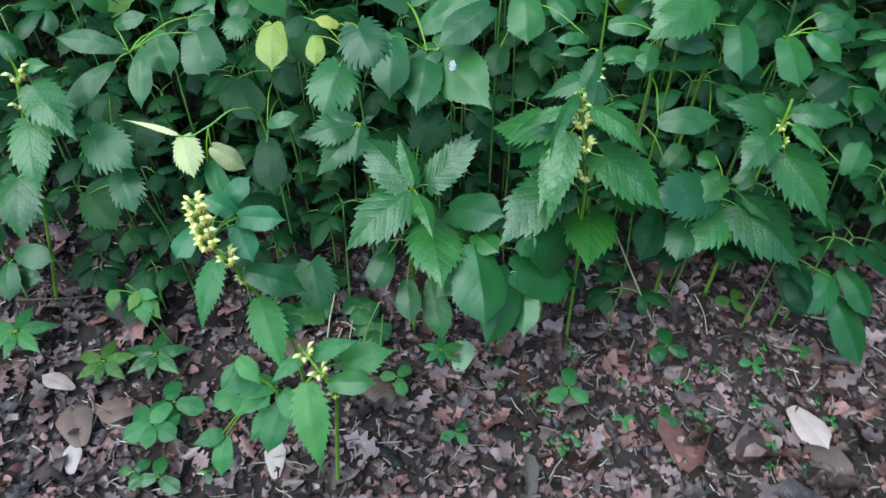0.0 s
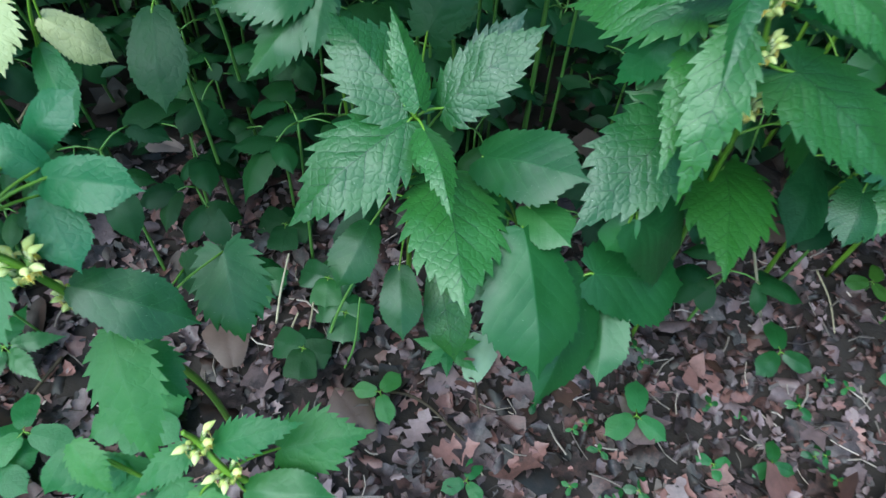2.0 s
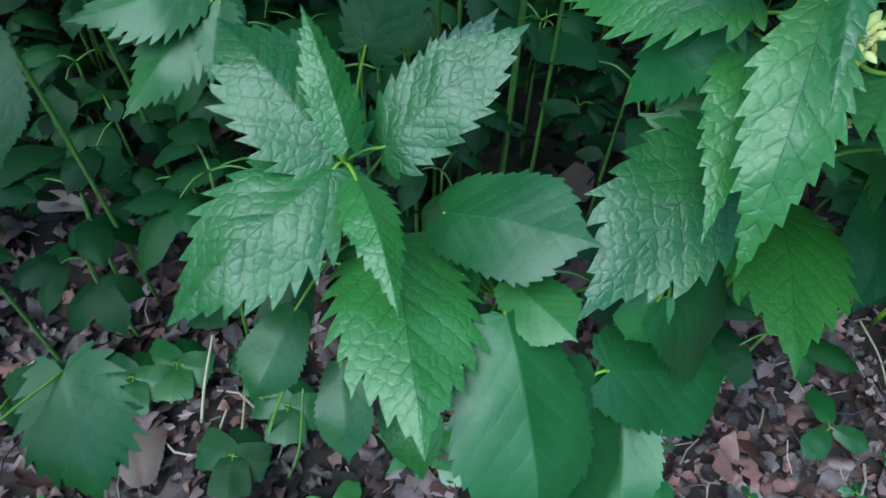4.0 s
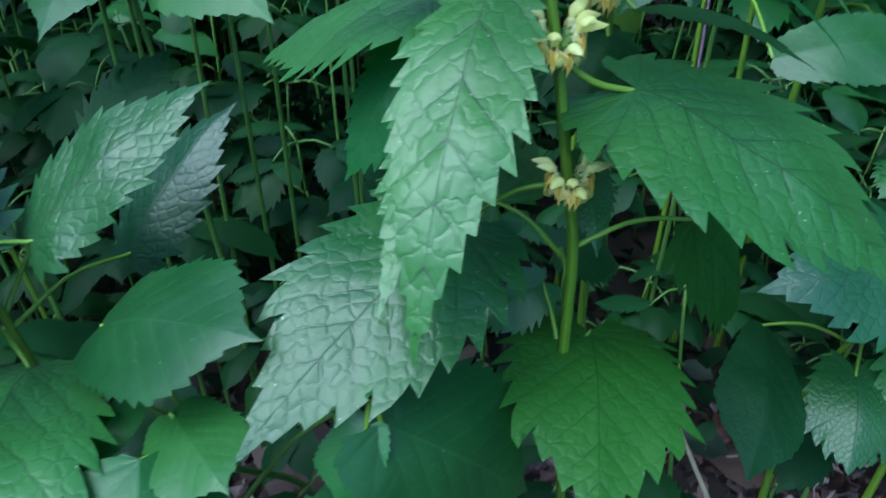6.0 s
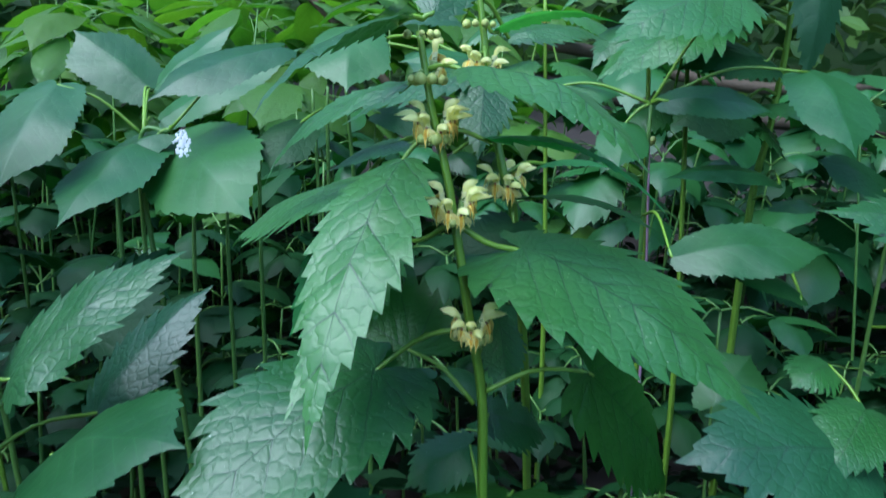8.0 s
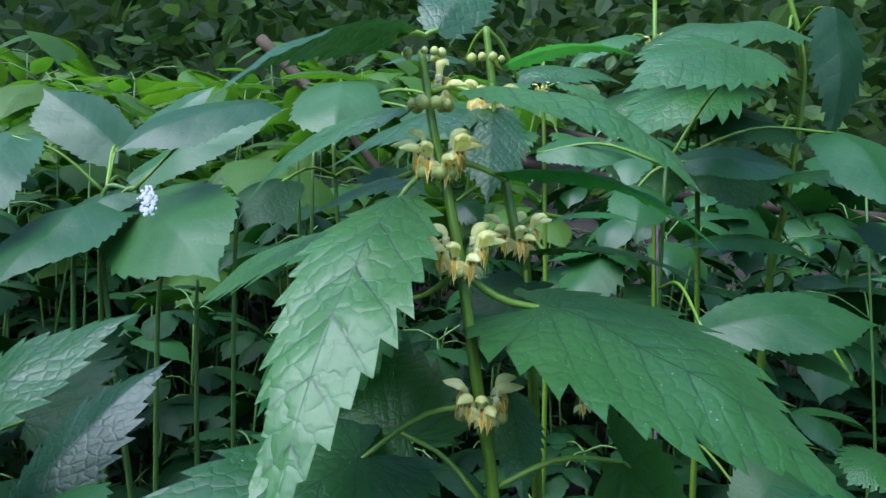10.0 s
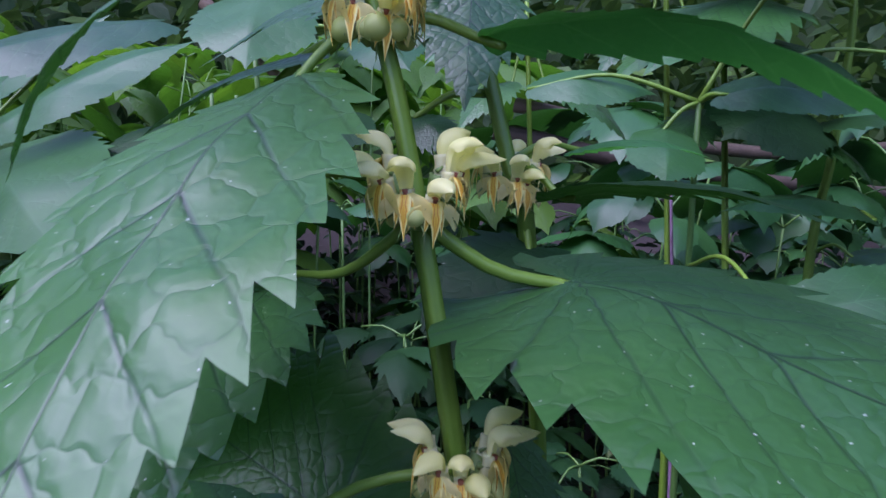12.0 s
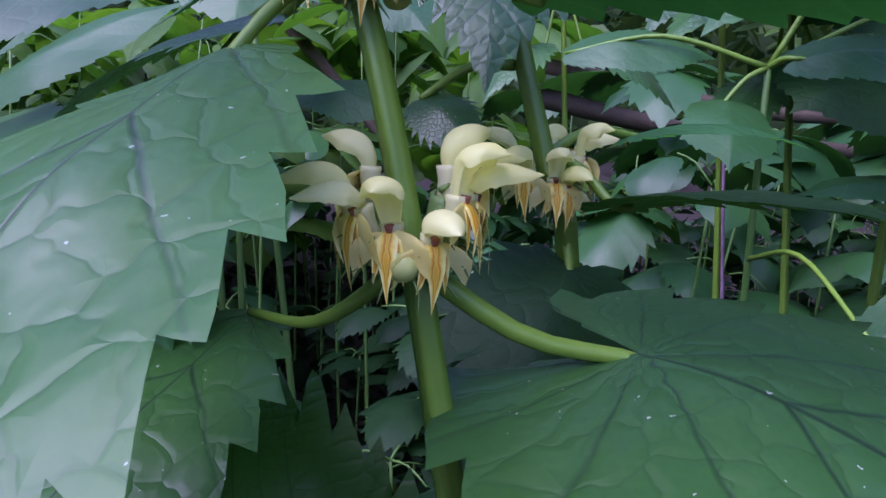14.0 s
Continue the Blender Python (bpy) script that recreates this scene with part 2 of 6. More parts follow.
# archangel leaf lightened and warmed: a backlit look put into the colour
BACKLIT = leaf_material("backlit_leaf", (0.018, 0.095, 0.012), (0.048, 0.175, 0.024), (0.008, 0.045, 0.008), veins=6.5, gloss=0.42, quilt=0.2, vein_mix=0.7, through=0.42, fine=2.0, rows=2.0, sheen=0.5, warmth=0.3)
TEAL = leaf_material("teal_leaf", (0.012, 0.105, 0.034), (0.036, 0.190, 0.066), (0.05, 0.2, 0.08), veins=6.0, gloss=0.45, quilt=0.2, vein_mix=0.3, through=0.35, warmth=0.2)
PALE = leaf_material("bleached_leaf", (0.42, 0.47, 0.22), (0.72, 0.72, 0.48), (0.50, 0.48, 0.26), veins=6.0, gloss=0.55, quilt=0.4, vein_mix=0.4, through=0.3)
STEM = plain_material("stem_green", (0.090, 0.190, 0.014), (0.180, 0.310, 0.030), 120.0, 0.45, 0.15)
STALK = plain_material("stalk_green", (0.060, 0.150, 0.025), (0.130, 0.250, 0.050), 90.0, 0.5, 0.15)
STRAW = plain_material("dry_stalk", (0.28, 0.22, 0.13), (0.52, 0.44, 0.30), 150.0, 0.7, 0.3)
HOOD = plain_material("hood", (0.90, 0.88, 0.28), (0.96, 0.95, 0.50), 260.0, 0.5, 0.1, 0.45)
TUBE = plain_material("corolla_tube", (0.84, 0.82, 0.44), (0.92, 0.92, 0.62), 300.0, 0.5, 0.1, 0.5)
LIP = lip_material()
LOBE = plain_material("side_lobe", (0.80, 0.66, 0.16), (0.92, 0.85, 0.40), 420.0, 0.5, 0.1, 0.45)
CALYX = plain_material("calyx", (0.085, 0.180, 0.035), (0.190, 0.270, 0.070), 300.0, 0.55, 0.15)
BUD = plain_material("bud", (0.30, 0.36, 0.07), (0.50, 0.52, 0.16), 300.0, 0.5, 0.1)
THROAT = plain_material("throat", (0.20, 0.05, 0.03), (0.36, 0.12, 0.06), 300.0, 0.6, 0.1)
SOIL = plain_material("soil", (0.006, 0.004, 0.0035), (0.034, 0.023, 0.019), 24.0, 1.0, 0.9, distance=0.004)
LITTER = litter_material("leaf_litter", (0.010, 0.006, 0.006), (0.265, 0.172, 0.176), (1.09, 0.80, 0.69))
# darker litter tones put plant shade into the colour; the outer floor shares them
DARKLITTER = litter_material("dark_litter", (0.006, 0.004, 0.0035), (0.075, 0.045, 0.036), (1.1, 0.8, 0.65))
CHAFF = plain_material("chaff", (0.03, 0.02, 0.018), (0.42, 0.33, 0.28), 60.0, 0.8, 0.2, island=True)
DEAD = plain_material("dead_leaf", (0.050, 0.028, 0.021), (0.15, 0.090, 0.072), 60.0, 0.6, 0.4)
TANLEAF = plain_material("pale_dead_leaf", (0.24, 0.165, 0.150), (0.46, 0.36, 0.33), 60.0, 0.6, 0.4)
WOOD = plain_material("dead_wood", (0.026, 0.016, 0.008), (0.085, 0.055, 0.028), 60.0, 0.8, 0.7, distance=0.003)
PETALW = plain_material("white_spot", (0.62, 0.60, 0.60), (0.86, 0.84, 0.86), 200.0, 0.6, 0.1)
PURPLE = plain_material("purple_bloom", (0.16, 0.07, 0.13), (0.50, 0.36, 0.46), 300.0, 0.6, 0.2)


# ---- building helpers ----
def smooth(me):
    me.polygons.foreach_set("use_smooth", [True] * len(me.polygons))
    return me


def part(name, me, material, parent, label="", m=None):
    """Links a mesh as one object under a thing or a part; m is its pose in the world."""
    ob = new(name, me)
    if material and not me.materials:
        me.materials.append(material)
    ob.parent = parent
    ob.matrix_local = world_of[parent].inverted() @ (m or Matrix())
    world_of[ob] = m or Matrix()
    return tagged(ob, label)


world_of = {}


def thing(name, at, label, category, group=""):
    """An Empty at the base of a thing made of parts."""
    ob = new(name)
    ob.empty_display_size = 0.01
    ob.location = at
    world_of[ob] = Matrix.Translation(at)
    return tagged(ob, label, category, group)


def solid(name, me, material, label, category, m=None, group="", kind=""):
    """A thing, or a piece of the setting, of one mesh."""
    ob = new(name, me)
    if material:
        me.materials.append(material)
    ob.matrix_world = m or Matrix()
    world_of[ob] = m or Matrix()
    return tagged(ob, label, category, group, kind)


def curve_points(ctrl, n):
    """n + 1 points on a smooth line through the control points."""
    c = [Vector(p) for p in ctrl]
    c = [c[0] * 2 - c[1]] + c + [c[-1] * 2 - c[-2]]
    out = []
    seg = len(c) - 3
    for i in range(n + 1):
        u = i / n * seg
        k = min(int(u), seg - 1)
        f = u - k
        a, b, d, e = c[k:k + 4]
        out.append(0.5 * ((2 * b) + (d - a) * f + (2 * a - 5 * b + 4 * d - e) * f * f + (3 * b - a - 3 * d + e) * f ** 3))
    return out


def tube_mesh(name, ctrl, r0, r1, n=12, sides=8, square=0.0, m=None):
    """A tapered stem along a smooth line; square: how far its section is four-cornered."""
    inv = m.inverted() if m else Matrix()
    pts = curve_points(ctrl, n)
    verts, faces = [], []
    ref = Vector((0.31, 0.95, 0.1))
    for i, p in enumerate(pts):
        d = (pts[min(i + 1, n)] - pts[max(i - 1, 0)]).normalized()
        a = d.cross(ref).normalized()
        b = d.cross(a)
        r = r0 + (r1 - r0) * i / n
        for k in range(sides):
            w = 2 * math.pi * k / sides
            q = r * (1 + square * 0.22 * math.cos(4 * w))
            verts.append(inv @ (p + a * (q * math.cos(w)) + b * (q * math.sin(w))))
    for i in range(n):
        for k in range(sides):
            j = (k + 1) % sides
            faces.append((i * sides + k, i * sides + j, (i + 1) * sides + j, (i + 1) * sides + k))
    faces.append(tuple(range(sides))[::-1])
    faces.append(tuple(n * sides + k for k in range(sides)))
    me = bpy.data.meshes.new(name)
    me.from_pydata(verts, [], faces)
    return smooth(me)


# outline of a leaf: half width along the midrib, lean of the side veins along it, teeth, their depth, relief, veins
HEART = ((0, -58), (.04, -34), (.10, 0), (.18, 26), (.3, 43), (1, 48))
LOBED = ((0, -66), (.012, -60), (.035, -42), (.07, -20), (.13, 8), (.2, 26), (.3, 42), (1, 48))
SOFT = ((0, -35), (.05, -12), (.13, 18), (.3, 38), (1, 46))
OUTLINES = {
    "archangel": (((0, 0), (.012, .26), (.035, .52), (.07, .77), (.13, .95), (.2, 1.0), (.36, .85), (.54, .57), (.7, .32), (.82, .16), (.92, .06), (1, 0)), HEART, 13, .44, .010, 6.5),
    "heart": (((0, 0), (.012, .30), (.035, .62), (.07, .85), (.13, .98), (.2, 1.0), (.36, .85), (.54, .57), (.7, .32), (.82, .16), (.92, .06), (1, 0)), LOBED, 13, .40, .010, 6.5),
    "slender": (((0, 0), (.012, .20), (.04, .46), (.09, .74), (.16, .94), (.24, 1.0), (.42, .86), (.6, .58), (.75, .32), (.86, .15), (.94, .05), (1, 0)), SOFT, 13, .44, .010, 6.5),
    "nettle": (((0, 0), (.012, .26), (.035, .52), (.07, .76), (.14, .95), (.23, 1.0), (.42, .87), (.62, .57), (.77, .32), (.88, .14), (.95, .05), (1, 0)), HEART, 13, .43, .010, 6.5),
    "elder": (((0, 0), (.012, .18), (.04, .42), (.1, .70), (.25, .96), (.4, 1.0), (.6, .80), (.78, .42), (.88, .17), (.95, .05), (1, 0)), SOFT, 19, .13, .003, 7.0),
    "round": (((0, 0), (.012, .24), (.04, .52), (.1, .80), (.24, 1.0), (.42, .98), (.62, .70), (.78, .36), (.88, .14), (.95, .045), (1, 0)), HEART, 19, .13, .0035, 7.0),
    "lance": (((0, 0), (.012, .14), (.05, .36), (.14, .64), (.32, .95), (.48, 1.0), (.68, .74), (.84, .36), (.93, .14), (1, 0)), SOFT, 17, .07, .005, 7.0),
}


def leaf_mesh(length, width, kind, arch=0.1, fold=0.15, cup=0.0, twist=0.0, seed=0, fine=1, bend=0.0):
    """A leaf blade from the origin along y, its upper face to +z, with toothed margin and quilted relief."""
    pts, turn, teeth, deep, relief, veins = OUTLINES[kind]
    xs, ys = [p[0] for p in pts], [p[1] for p in pts]
    tx, ty = [p[0] for p in turn], [p[1] for p in turn]
    rng = random.Random(seed)
    phase = ((0, .75), (0, .38, .72, .86), (0, .18, .38, .56, .72, .80, .90))[fine]
    cols = ((0, .5, 1.0), (0, .10, .30, .55, .80, 1.0), (0, .03, .08, .16, .25, .34, .43, .52, .62, .72, .82, .90, .95, 1.0))[fine]
    if not fine:
        teeth = min(teeth, 10)
    half = width / 2

    def margin(s):
        f = float(np.interp(s, xs, ys))
        return Vector((half * f, s * length + half * f * math.tan(radians(float(np.interp(s, tx, ty)))) * max(0.0, 1 - s) ** 0.45))

    # teeth stand at even steps along the margin
    ss = [(i / 200) ** 2 for i in range(201)]
    run = np.concatenate(([0.0], np.cumsum([(margin(b) - margin(a)).length for a, b in zip(ss, ss[1:])])))
    run /= run[-1]
    rows = sorted({0.0, 1.0, *(float(np.interp((i + f) / teeth, run, ss)) for i in range(teeth) for f in phase)})
    half, off = width / 2, Vector((seed * 3.7 + 1.3, seed * 1.9, 0.5))
    gain = [rng.uniform(0.65, 1.35) for _ in range(teeth * 2 + 2)]
    verts, uvs, nets = [], [], []
    n = len(cols) * 2 - 1
    vs = [-c for c in cols[:0:-1]] + list(cols)
    for s in rows:
        f = float(np.interp(s, xs, ys))
        lean = math.tan(radians(float(np.interp(s, tx, ty)))) * (1 - s) ** 0.45
        place = float(np.interp(s, ss, run)) * teeth
        k = min(int(place + 1e-4), teeth - 1)
        tau = max(0.0, place - k)
        along = (margin(min(1.0, s + .01)) - margin(max(0.0, s - .01))).normalized()
        out = Vector((along.y, -along.x)) * 0.62 + along * 0.5
        for v in vs:
            av = abs(v)
            saw = (tau / .72 if tau <= .7201 else max(0.0, (1 - tau) / .28)) if s < 1 else 0.0
            saw *= deep * gain[k * 2 + (v > 0)] * (0.30 + 0.70 * f) * min(1.0, place * 0.9) * av ** 5 * min(1.0, (teeth - place) * 0.5)
            x = v * half * f + math.copysign(saw * half * out.x, v)
            y = s * length + av * half * f * lean + saw * half * out.y
            # side veins leave the midrib at a slant, those of the lobes fan out from its foot
            slant = math.degrees(math.atan2(abs(x), y)) if y < abs(x) * 1.15 else 0.0
            q = y / length - 1.15 * abs(x) / length if slant == 0.0 else (41.0 - slant) / (36.0 * veins)
            ridge = (q * veins) % 1.0
            vein = 1.0 - abs(2 * ridge - 1) ** 3
            cell = 1.0 - 0.45 * abs(2 * ((abs(x) / half * 4.2 + 0.5 * (math.floor(q * veins) % 2)) % 1.0) - 1) ** 4
            z = relief * width * (vein * cell - 0.5) * min(1.0, av * 12) * (1 - 0.7 * av ** 3) * (1 - 0.5 * s)
            sy = min(max(y / length, -0.15), 1.0)
            z += arch * length * 4 * sy * (1 - sy) - bend * length * sy ** 3
            z -= fold * abs(x) + cup * x * x / max(half, 1e-6)
            z += twist * x * sy
            z += 0.05 * width * noise.noise(off + Vector((x, y, 0)) * (2.0 / max(width, 1e-6)))
            verts.append((x, y, z))
            uvs.append((q, v * 0.5 + 0.5))
            nets.append((q * veins, (abs(x) + 1.15 * y) / 1.52 / length * veins * 1.25 + (40.0 if x < 0 else 0.0)))
    faces = []
    for i in range(len(rows) - 1):
        for j in range(n - 1):
            a = i * n + j
            faces.append((a, a + 1, a + n + 1, a + n))
    me = bpy.data.meshes.new("leaf")
    me.from_pydata(verts, [], faces)
    layer = me.uv_layers.new(name="UVMap")
    layer.active_render = True
    loops = np.empty(len(me.loops), dtype=np.int32)
    me.loops.foreach_get("vertex_index", loops)
    layer.data.foreach_set("uv", np.array(uvs, dtype=np.float32)[loops].ravel())
    me.uv_layers.new(name="size").data.foreach_set("uv", [min(length, 0.06) / 0.1] * (2 * len(loops)))
    me.uv_layers.new(name="net").data.foreach_set("uv", np.array(nets, dtype=np.float32)[loops].ravel())
    return smooth(me)


def leaf_pose(base, tip, face):
    b, t = Vector(base), Vector(tip)
    y = (t - b).normalized()
    f = Vector(face)
    z = (f - y * f.dot(y)).normalized()
    x = y.cross(z)
    m = Matrix((x, y, z)).transposed().to_4x4()
    m.translation = b
    return m, (t - b).length


leaf_count = 0


def leaf(plant, kind, material, base, tip, width, face=(0, -0.55, 0.85), arch=0.10, fold=0.18, node=None, cup=0.0, twist=0.0, bend=0.0, fine=1, label="", thick=0.0009, rise=0.12):
    """A leaf of a plant, from where its blade begins to its tip; node: where its stalk leaves the stem."""
    global leaf_count
    leaf_count += 1
    m, length = leaf_pose(base, tip, face)
    me = leaf_mesh(length, width, kind, arch, fold, cup, twist, leaf_count, fine, bend)
    ob = part("leaf", me, material, plant, label, m)
    if node:
        a, b = Vector(node), Vector(base)
        if (a - b).length > 0.045:
            a = min([a] + [p for p in axes.get(plant, ()) if p.z < b.z + 0.012], key=lambda p: (p - b).length)
        y = m.col[1].xyz
        mid = (a + b) / 2 + Vector((0, 0, rise * (a - b).length))
        line = [a, mid, b, b + y * (length * 0.06)] if (b - a).dot(y) > 0.3 * (b - a).length else [a, mid, b]
        mesh = tube_mesh("petiole", line, thick * 1.25, thick * 0.8, 10, 6, m=m)
        part("petiole", mesh, STEM, ob, "", m)
    return ob


axes = {}


def stem(plant, ctrl, r0, r1, material=None, name="stem", square=1.0, sides=12):
    axes.setdefault(plant, []).extend(curve_points(ctrl, 12 * (len(ctrl) - 1)))
    return part(name, tube_mesh(name, ctrl, r0, r1, 8 * (len(ctrl) - 1), sides, square), material or STEM, plant)


def grid_mesh(name, fn, nu, nv, uv=True):
    """A sheet of nu x nv faces, fn(u, v) giving its points."""
    verts = [fn(i / nu, j / nv) for i in range(nu + 1) for j in range(nv + 1)]
    faces = [(i * (nv + 1) + j, i * (nv + 1) + j + 1, (i + 1) * (nv + 1) + j + 1, (i + 1) * (nv + 1) + j) for i in range(nu) for j in range(nv)]
    me = bpy.data.meshes.new(name)
    me.from_pydata(verts, [], faces)
    if uv:
        layer = me.uv_layers.new(name="UVMap")
        co = [(i / nu, j / nv) for i in range(nu + 1) for j in range(nv + 1)]
        for lp, d in zip(me.loops, layer.data):
            d.uv = co[lp.vertex_index]
    return smooth(me)


def joined(name, meshes):
    """One mesh out of several."""
    bm = bmesh.new()
    for me in meshes:
        bm.from_mesh(me)
    out = bpy.data.meshes.new(name)
    bm.to_mesh(out)
    bm.free()
    for me in meshes:
        bpy.data.meshes.remove(me)
    return smooth(out)


# ---- the flower: out from the stem along y, up along z, in metres ----
MM = 0.001


def hood_mesh(lift, reach):
    """The upper lip: a narrow neck that widens into a pointed shell, open below."""
    line = curve_points([(0, 5.3, 2.2), (0, 5.2, 3.5), (0, 5.8, 5.0 + lift), (0, 7.4, 6.3 + lift), (0, 9.9, 6.4 + lift), (0, 12.6 + reach, 5.2 + lift * 0.9)], 18)

    def fn(u, v):
        k = u * 18
        i = min(int(k), 17)
        p = line[i].lerp(line[i + 1], k - i)
        d = (line[min(i + 1, 18)] - line[max(i - 1, 0)]).normalized()
        up = Vector((1, 0, 0)).cross(d)
        w = float(np.interp(u, (0, .18, .34, .52, .70, .84, .94, 1), (1.0, 1.1, 1.5, 2.1, 2.3, 1.8, 0.95, 0.06)))
        a = radians(-98 + 196 * v)
        frill = 0.10 * math.sin(23 * u + 3 * v) * abs(v - 0.5) * 2 * u
        return (p + Vector((1, 0, 0)) * (w * math.sin(a)) + up * (w * 0.92 * (math.cos(a) - 1) + frill)) * MM
    return grid_mesh("hood", fn, 18, 12)


def lip_mesh(lobes, name):
    """Lobes of the lower lip: side (-1 to 1), length, half width, how far it hangs. Each is a channelled blade with a drawn-out tip."""
    out = []
    for side, length, wide, drop in lobes:
        def fn(u, v, side=side, length=length, wide=wide, drop=drop):
            w = wide * float(np.interp(u, (0, .2, .45, .7, .88, 1), (.75, 1.0, .95, .55, .18, .02)))
            x = (v - 0.5) * 2 * w
            y = 6.5 + length * (0.42 * u - 0.30 * u * u) - abs(side) * 1.0 * u
            z = 2.3 - length * drop * (0.45 * u + 0.52 * u * u) - (abs(v - 0.5) * 2) ** 2 * 0.35 * wide + 0.14 * math.sin(11 * u + side * 5) + 0.22 * math.sin(15 * u + 4 * v) * u
            return Vector((x + side * (0.7 + 3.9 * u - 0.7 * u * u), y, z + abs(x) * 0.12)) * MM
        out.append(grid_mesh("lobe", fn, 9, 6))
    return joined(name, out)


def tube_part_mesh():
    return tube_mesh("flower", [(0, 2.3 * MM, -2.2 * MM), (0, 4.2 * MM, -0.8 * MM), (0, 5.3 * MM, 1.2 * MM), (0, 5.7 * MM, 3.0 * MM)], 0.85 * MM, 1.25 * MM, 10, 10)


def throat_mesh():
    """The dark open throat between the lips."""
    return tube_mesh("throat", [(0, 5.9 * MM, 1.6 * MM), (0, 6.4 * MM, 2.3 * MM), (0, 6.6 * MM, 2.9 * MM)], 0.4 * MM, 0.55 * MM, 4, 8)


def calyx_mesh():
    parts = [tube_mesh("cup", [(0, 1.5 * MM, -3.2 * MM), (0, 2.8 * MM, -2.2 * MM), (0, 4.3 * MM, -0.7 * MM)], 0.8 * MM, 1.75 * MM, 6, 10)]
    for k in range(5):
        a = 2 * math.pi * k / 5 + 0.3
        s, c = math.sin(a) * 1.6 * MM, math.cos(a) * 1.6 * MM
        parts.append(tube_mesh("tooth", [(s, 4.1 * MM - c * 0.3, -0.8 * MM + c), (s * 1.7, 5.4 * MM - c * 0.3, -1.1 * MM + c * 1.5), (s * 2.6, 7.0 * MM, -2.2 * MM + c * 2.1)], 0.42 * MM, 0.05 * MM, 4, 5))
    return joined("calyx", parts)


def bud_mesh():
    bm = bmesh.new()
    bmesh.ops.create_uvsphere(bm, u_segments=14, v_segments=10, radius=1.0)
    for v in bm.verts:
        v.co.z *= 1.0 + 0.12 * v.co.z
        v.co *= 1.0 + 0.05 * noise.noise(v.co * 2)
    me = bpy.data.meshes.new("flower_bud")
    bm.to_mesh(me)
    bm.free()
    return smooth(me)


HOODS = [hood_mesh(a, b) for a, b in ((0.0, 0.0), (1.5, -1.0), (-0.7, 0.6), (0.8, 0.9))]
LIP_ME = lip_mesh(((0, 8.4, 1.15, 0.88), (-0.42, 6.4, 0.75, 0.9), (0.44, 6.8, 0.75, 0.85)), "lower_lip")
LOBES = [lip_mesh((one,), "side_lobe") for one in ((-1.1, 7.4, 1.95, 0.60), (1.1, 7.0, 1.95, 0.66))]
FLOWER_ME, CALYX_ME, BUD_ME, THROAT_ME = tube_part_mesh(), calyx_mesh(), bud_mesh(), throat_mesh()


def flower(plant, at, turn, size=1.0, tilt=0.0, form=0):
    """One two-lipped flower; turn: degrees about the stem, 0 to the front (-y), 90 to +x."""
    m = Matrix.Translation(at) @ pose(0, 0, 0, 0, 0, turn + 180) @ pose(0, 0, 0, tilt) @ Matrix.Scale(size, 4)
    f = part("flower", FLOWER_ME, TUBE, plant, "", m)
    part("hood", HOODS[form % 4], HOOD, f, "", m)
    part("lower_lip", LIP_ME, LIP, f, "", m)
    for one in LOBES:
        part("side_lobe", one, LOBE, f, "", m)
    part("throat", THROAT_ME, THROAT, f, "dark red throat", m)
    part("calyx", CALYX_ME, CALYX, f, "", m)
    return f


def bud(plant, at, turn, out=0.0062, drop=0.0038, size=0.0021):
    a = radians(turn)
    p = Vector(at) + Vector((math.sin(a) * out, -math.cos(a) * out, -drop))
    part("flower_bud", BUD_ME, BUD, plant, "", Matrix.Translation(p) @ Matrix.Scale(size, 4))


def whorl(plant, at, turns, size=1.0, buds=(), tilt=0.0):
    """Flowers round the stem; those in front hang lower than those behind."""
    for i, t in enumerate(turns):
        back = 0.5 - 0.5 * math.cos(radians(t))
        place = Vector(at) + Vector((0, 0, (4.2 * back - 1.6 + ((i * 3) % 5 - 2) * 0.35) * MM * size))
        flower(plant, place, t + ((i * 4) % 7 - 3) * 2.0, size * (0.94 + 0.12 * ((i * 7) % 5) / 4), tilt + ((i * 5) % 7 - 3) * 3.0 + 14 * back - 5, i)
    for i, t in enumerate(buds):
        bud(plant, at, t, size=0.0021 * size * (0.8 + 0.3 * ((i * 3) % 4) / 3))


# ---- ground ----
def ground_z(x, y):
    z = -0.050 - 0.07 * max(-1.2, min(1.2, x)) + 0.17 * max(-0.9, min(y, 0.05))
    z += 0.32 * max(0.0, min(y - 0.75, 1.6))
    return z + 0.010 * noise.noise(Vector((x * 5, y * 5, 0.3))) + 0.03 * noise.noise(Vector((x, y, 4.1)))


# ---- the ground: one sheet, fine near the plants, out to the horizon ----
def ground():
    steps = [-60, -20, -8, -4, -2.5] + [-1.8 + 0.03 * i for i in range(121)] + [2.5, 4, 8, 20, 60]
    verts = [(x, y, ground_z(x, y)) for y in steps for x in steps]
    n = len(steps)
    faces = [(j * n + i, j * n + i + 1, (j + 1) * n + i + 1, (j + 1) * n + i) for j in range(n - 1) for i in range(n - 1)]
    me = bpy.data.meshes.new("ground")
    me.from_pydata(verts, [], faces)
    solid("ground", smooth(me), SOIL, "dark crumbly woodland soil under leaf litter", "ground", kind="structure")


ground()


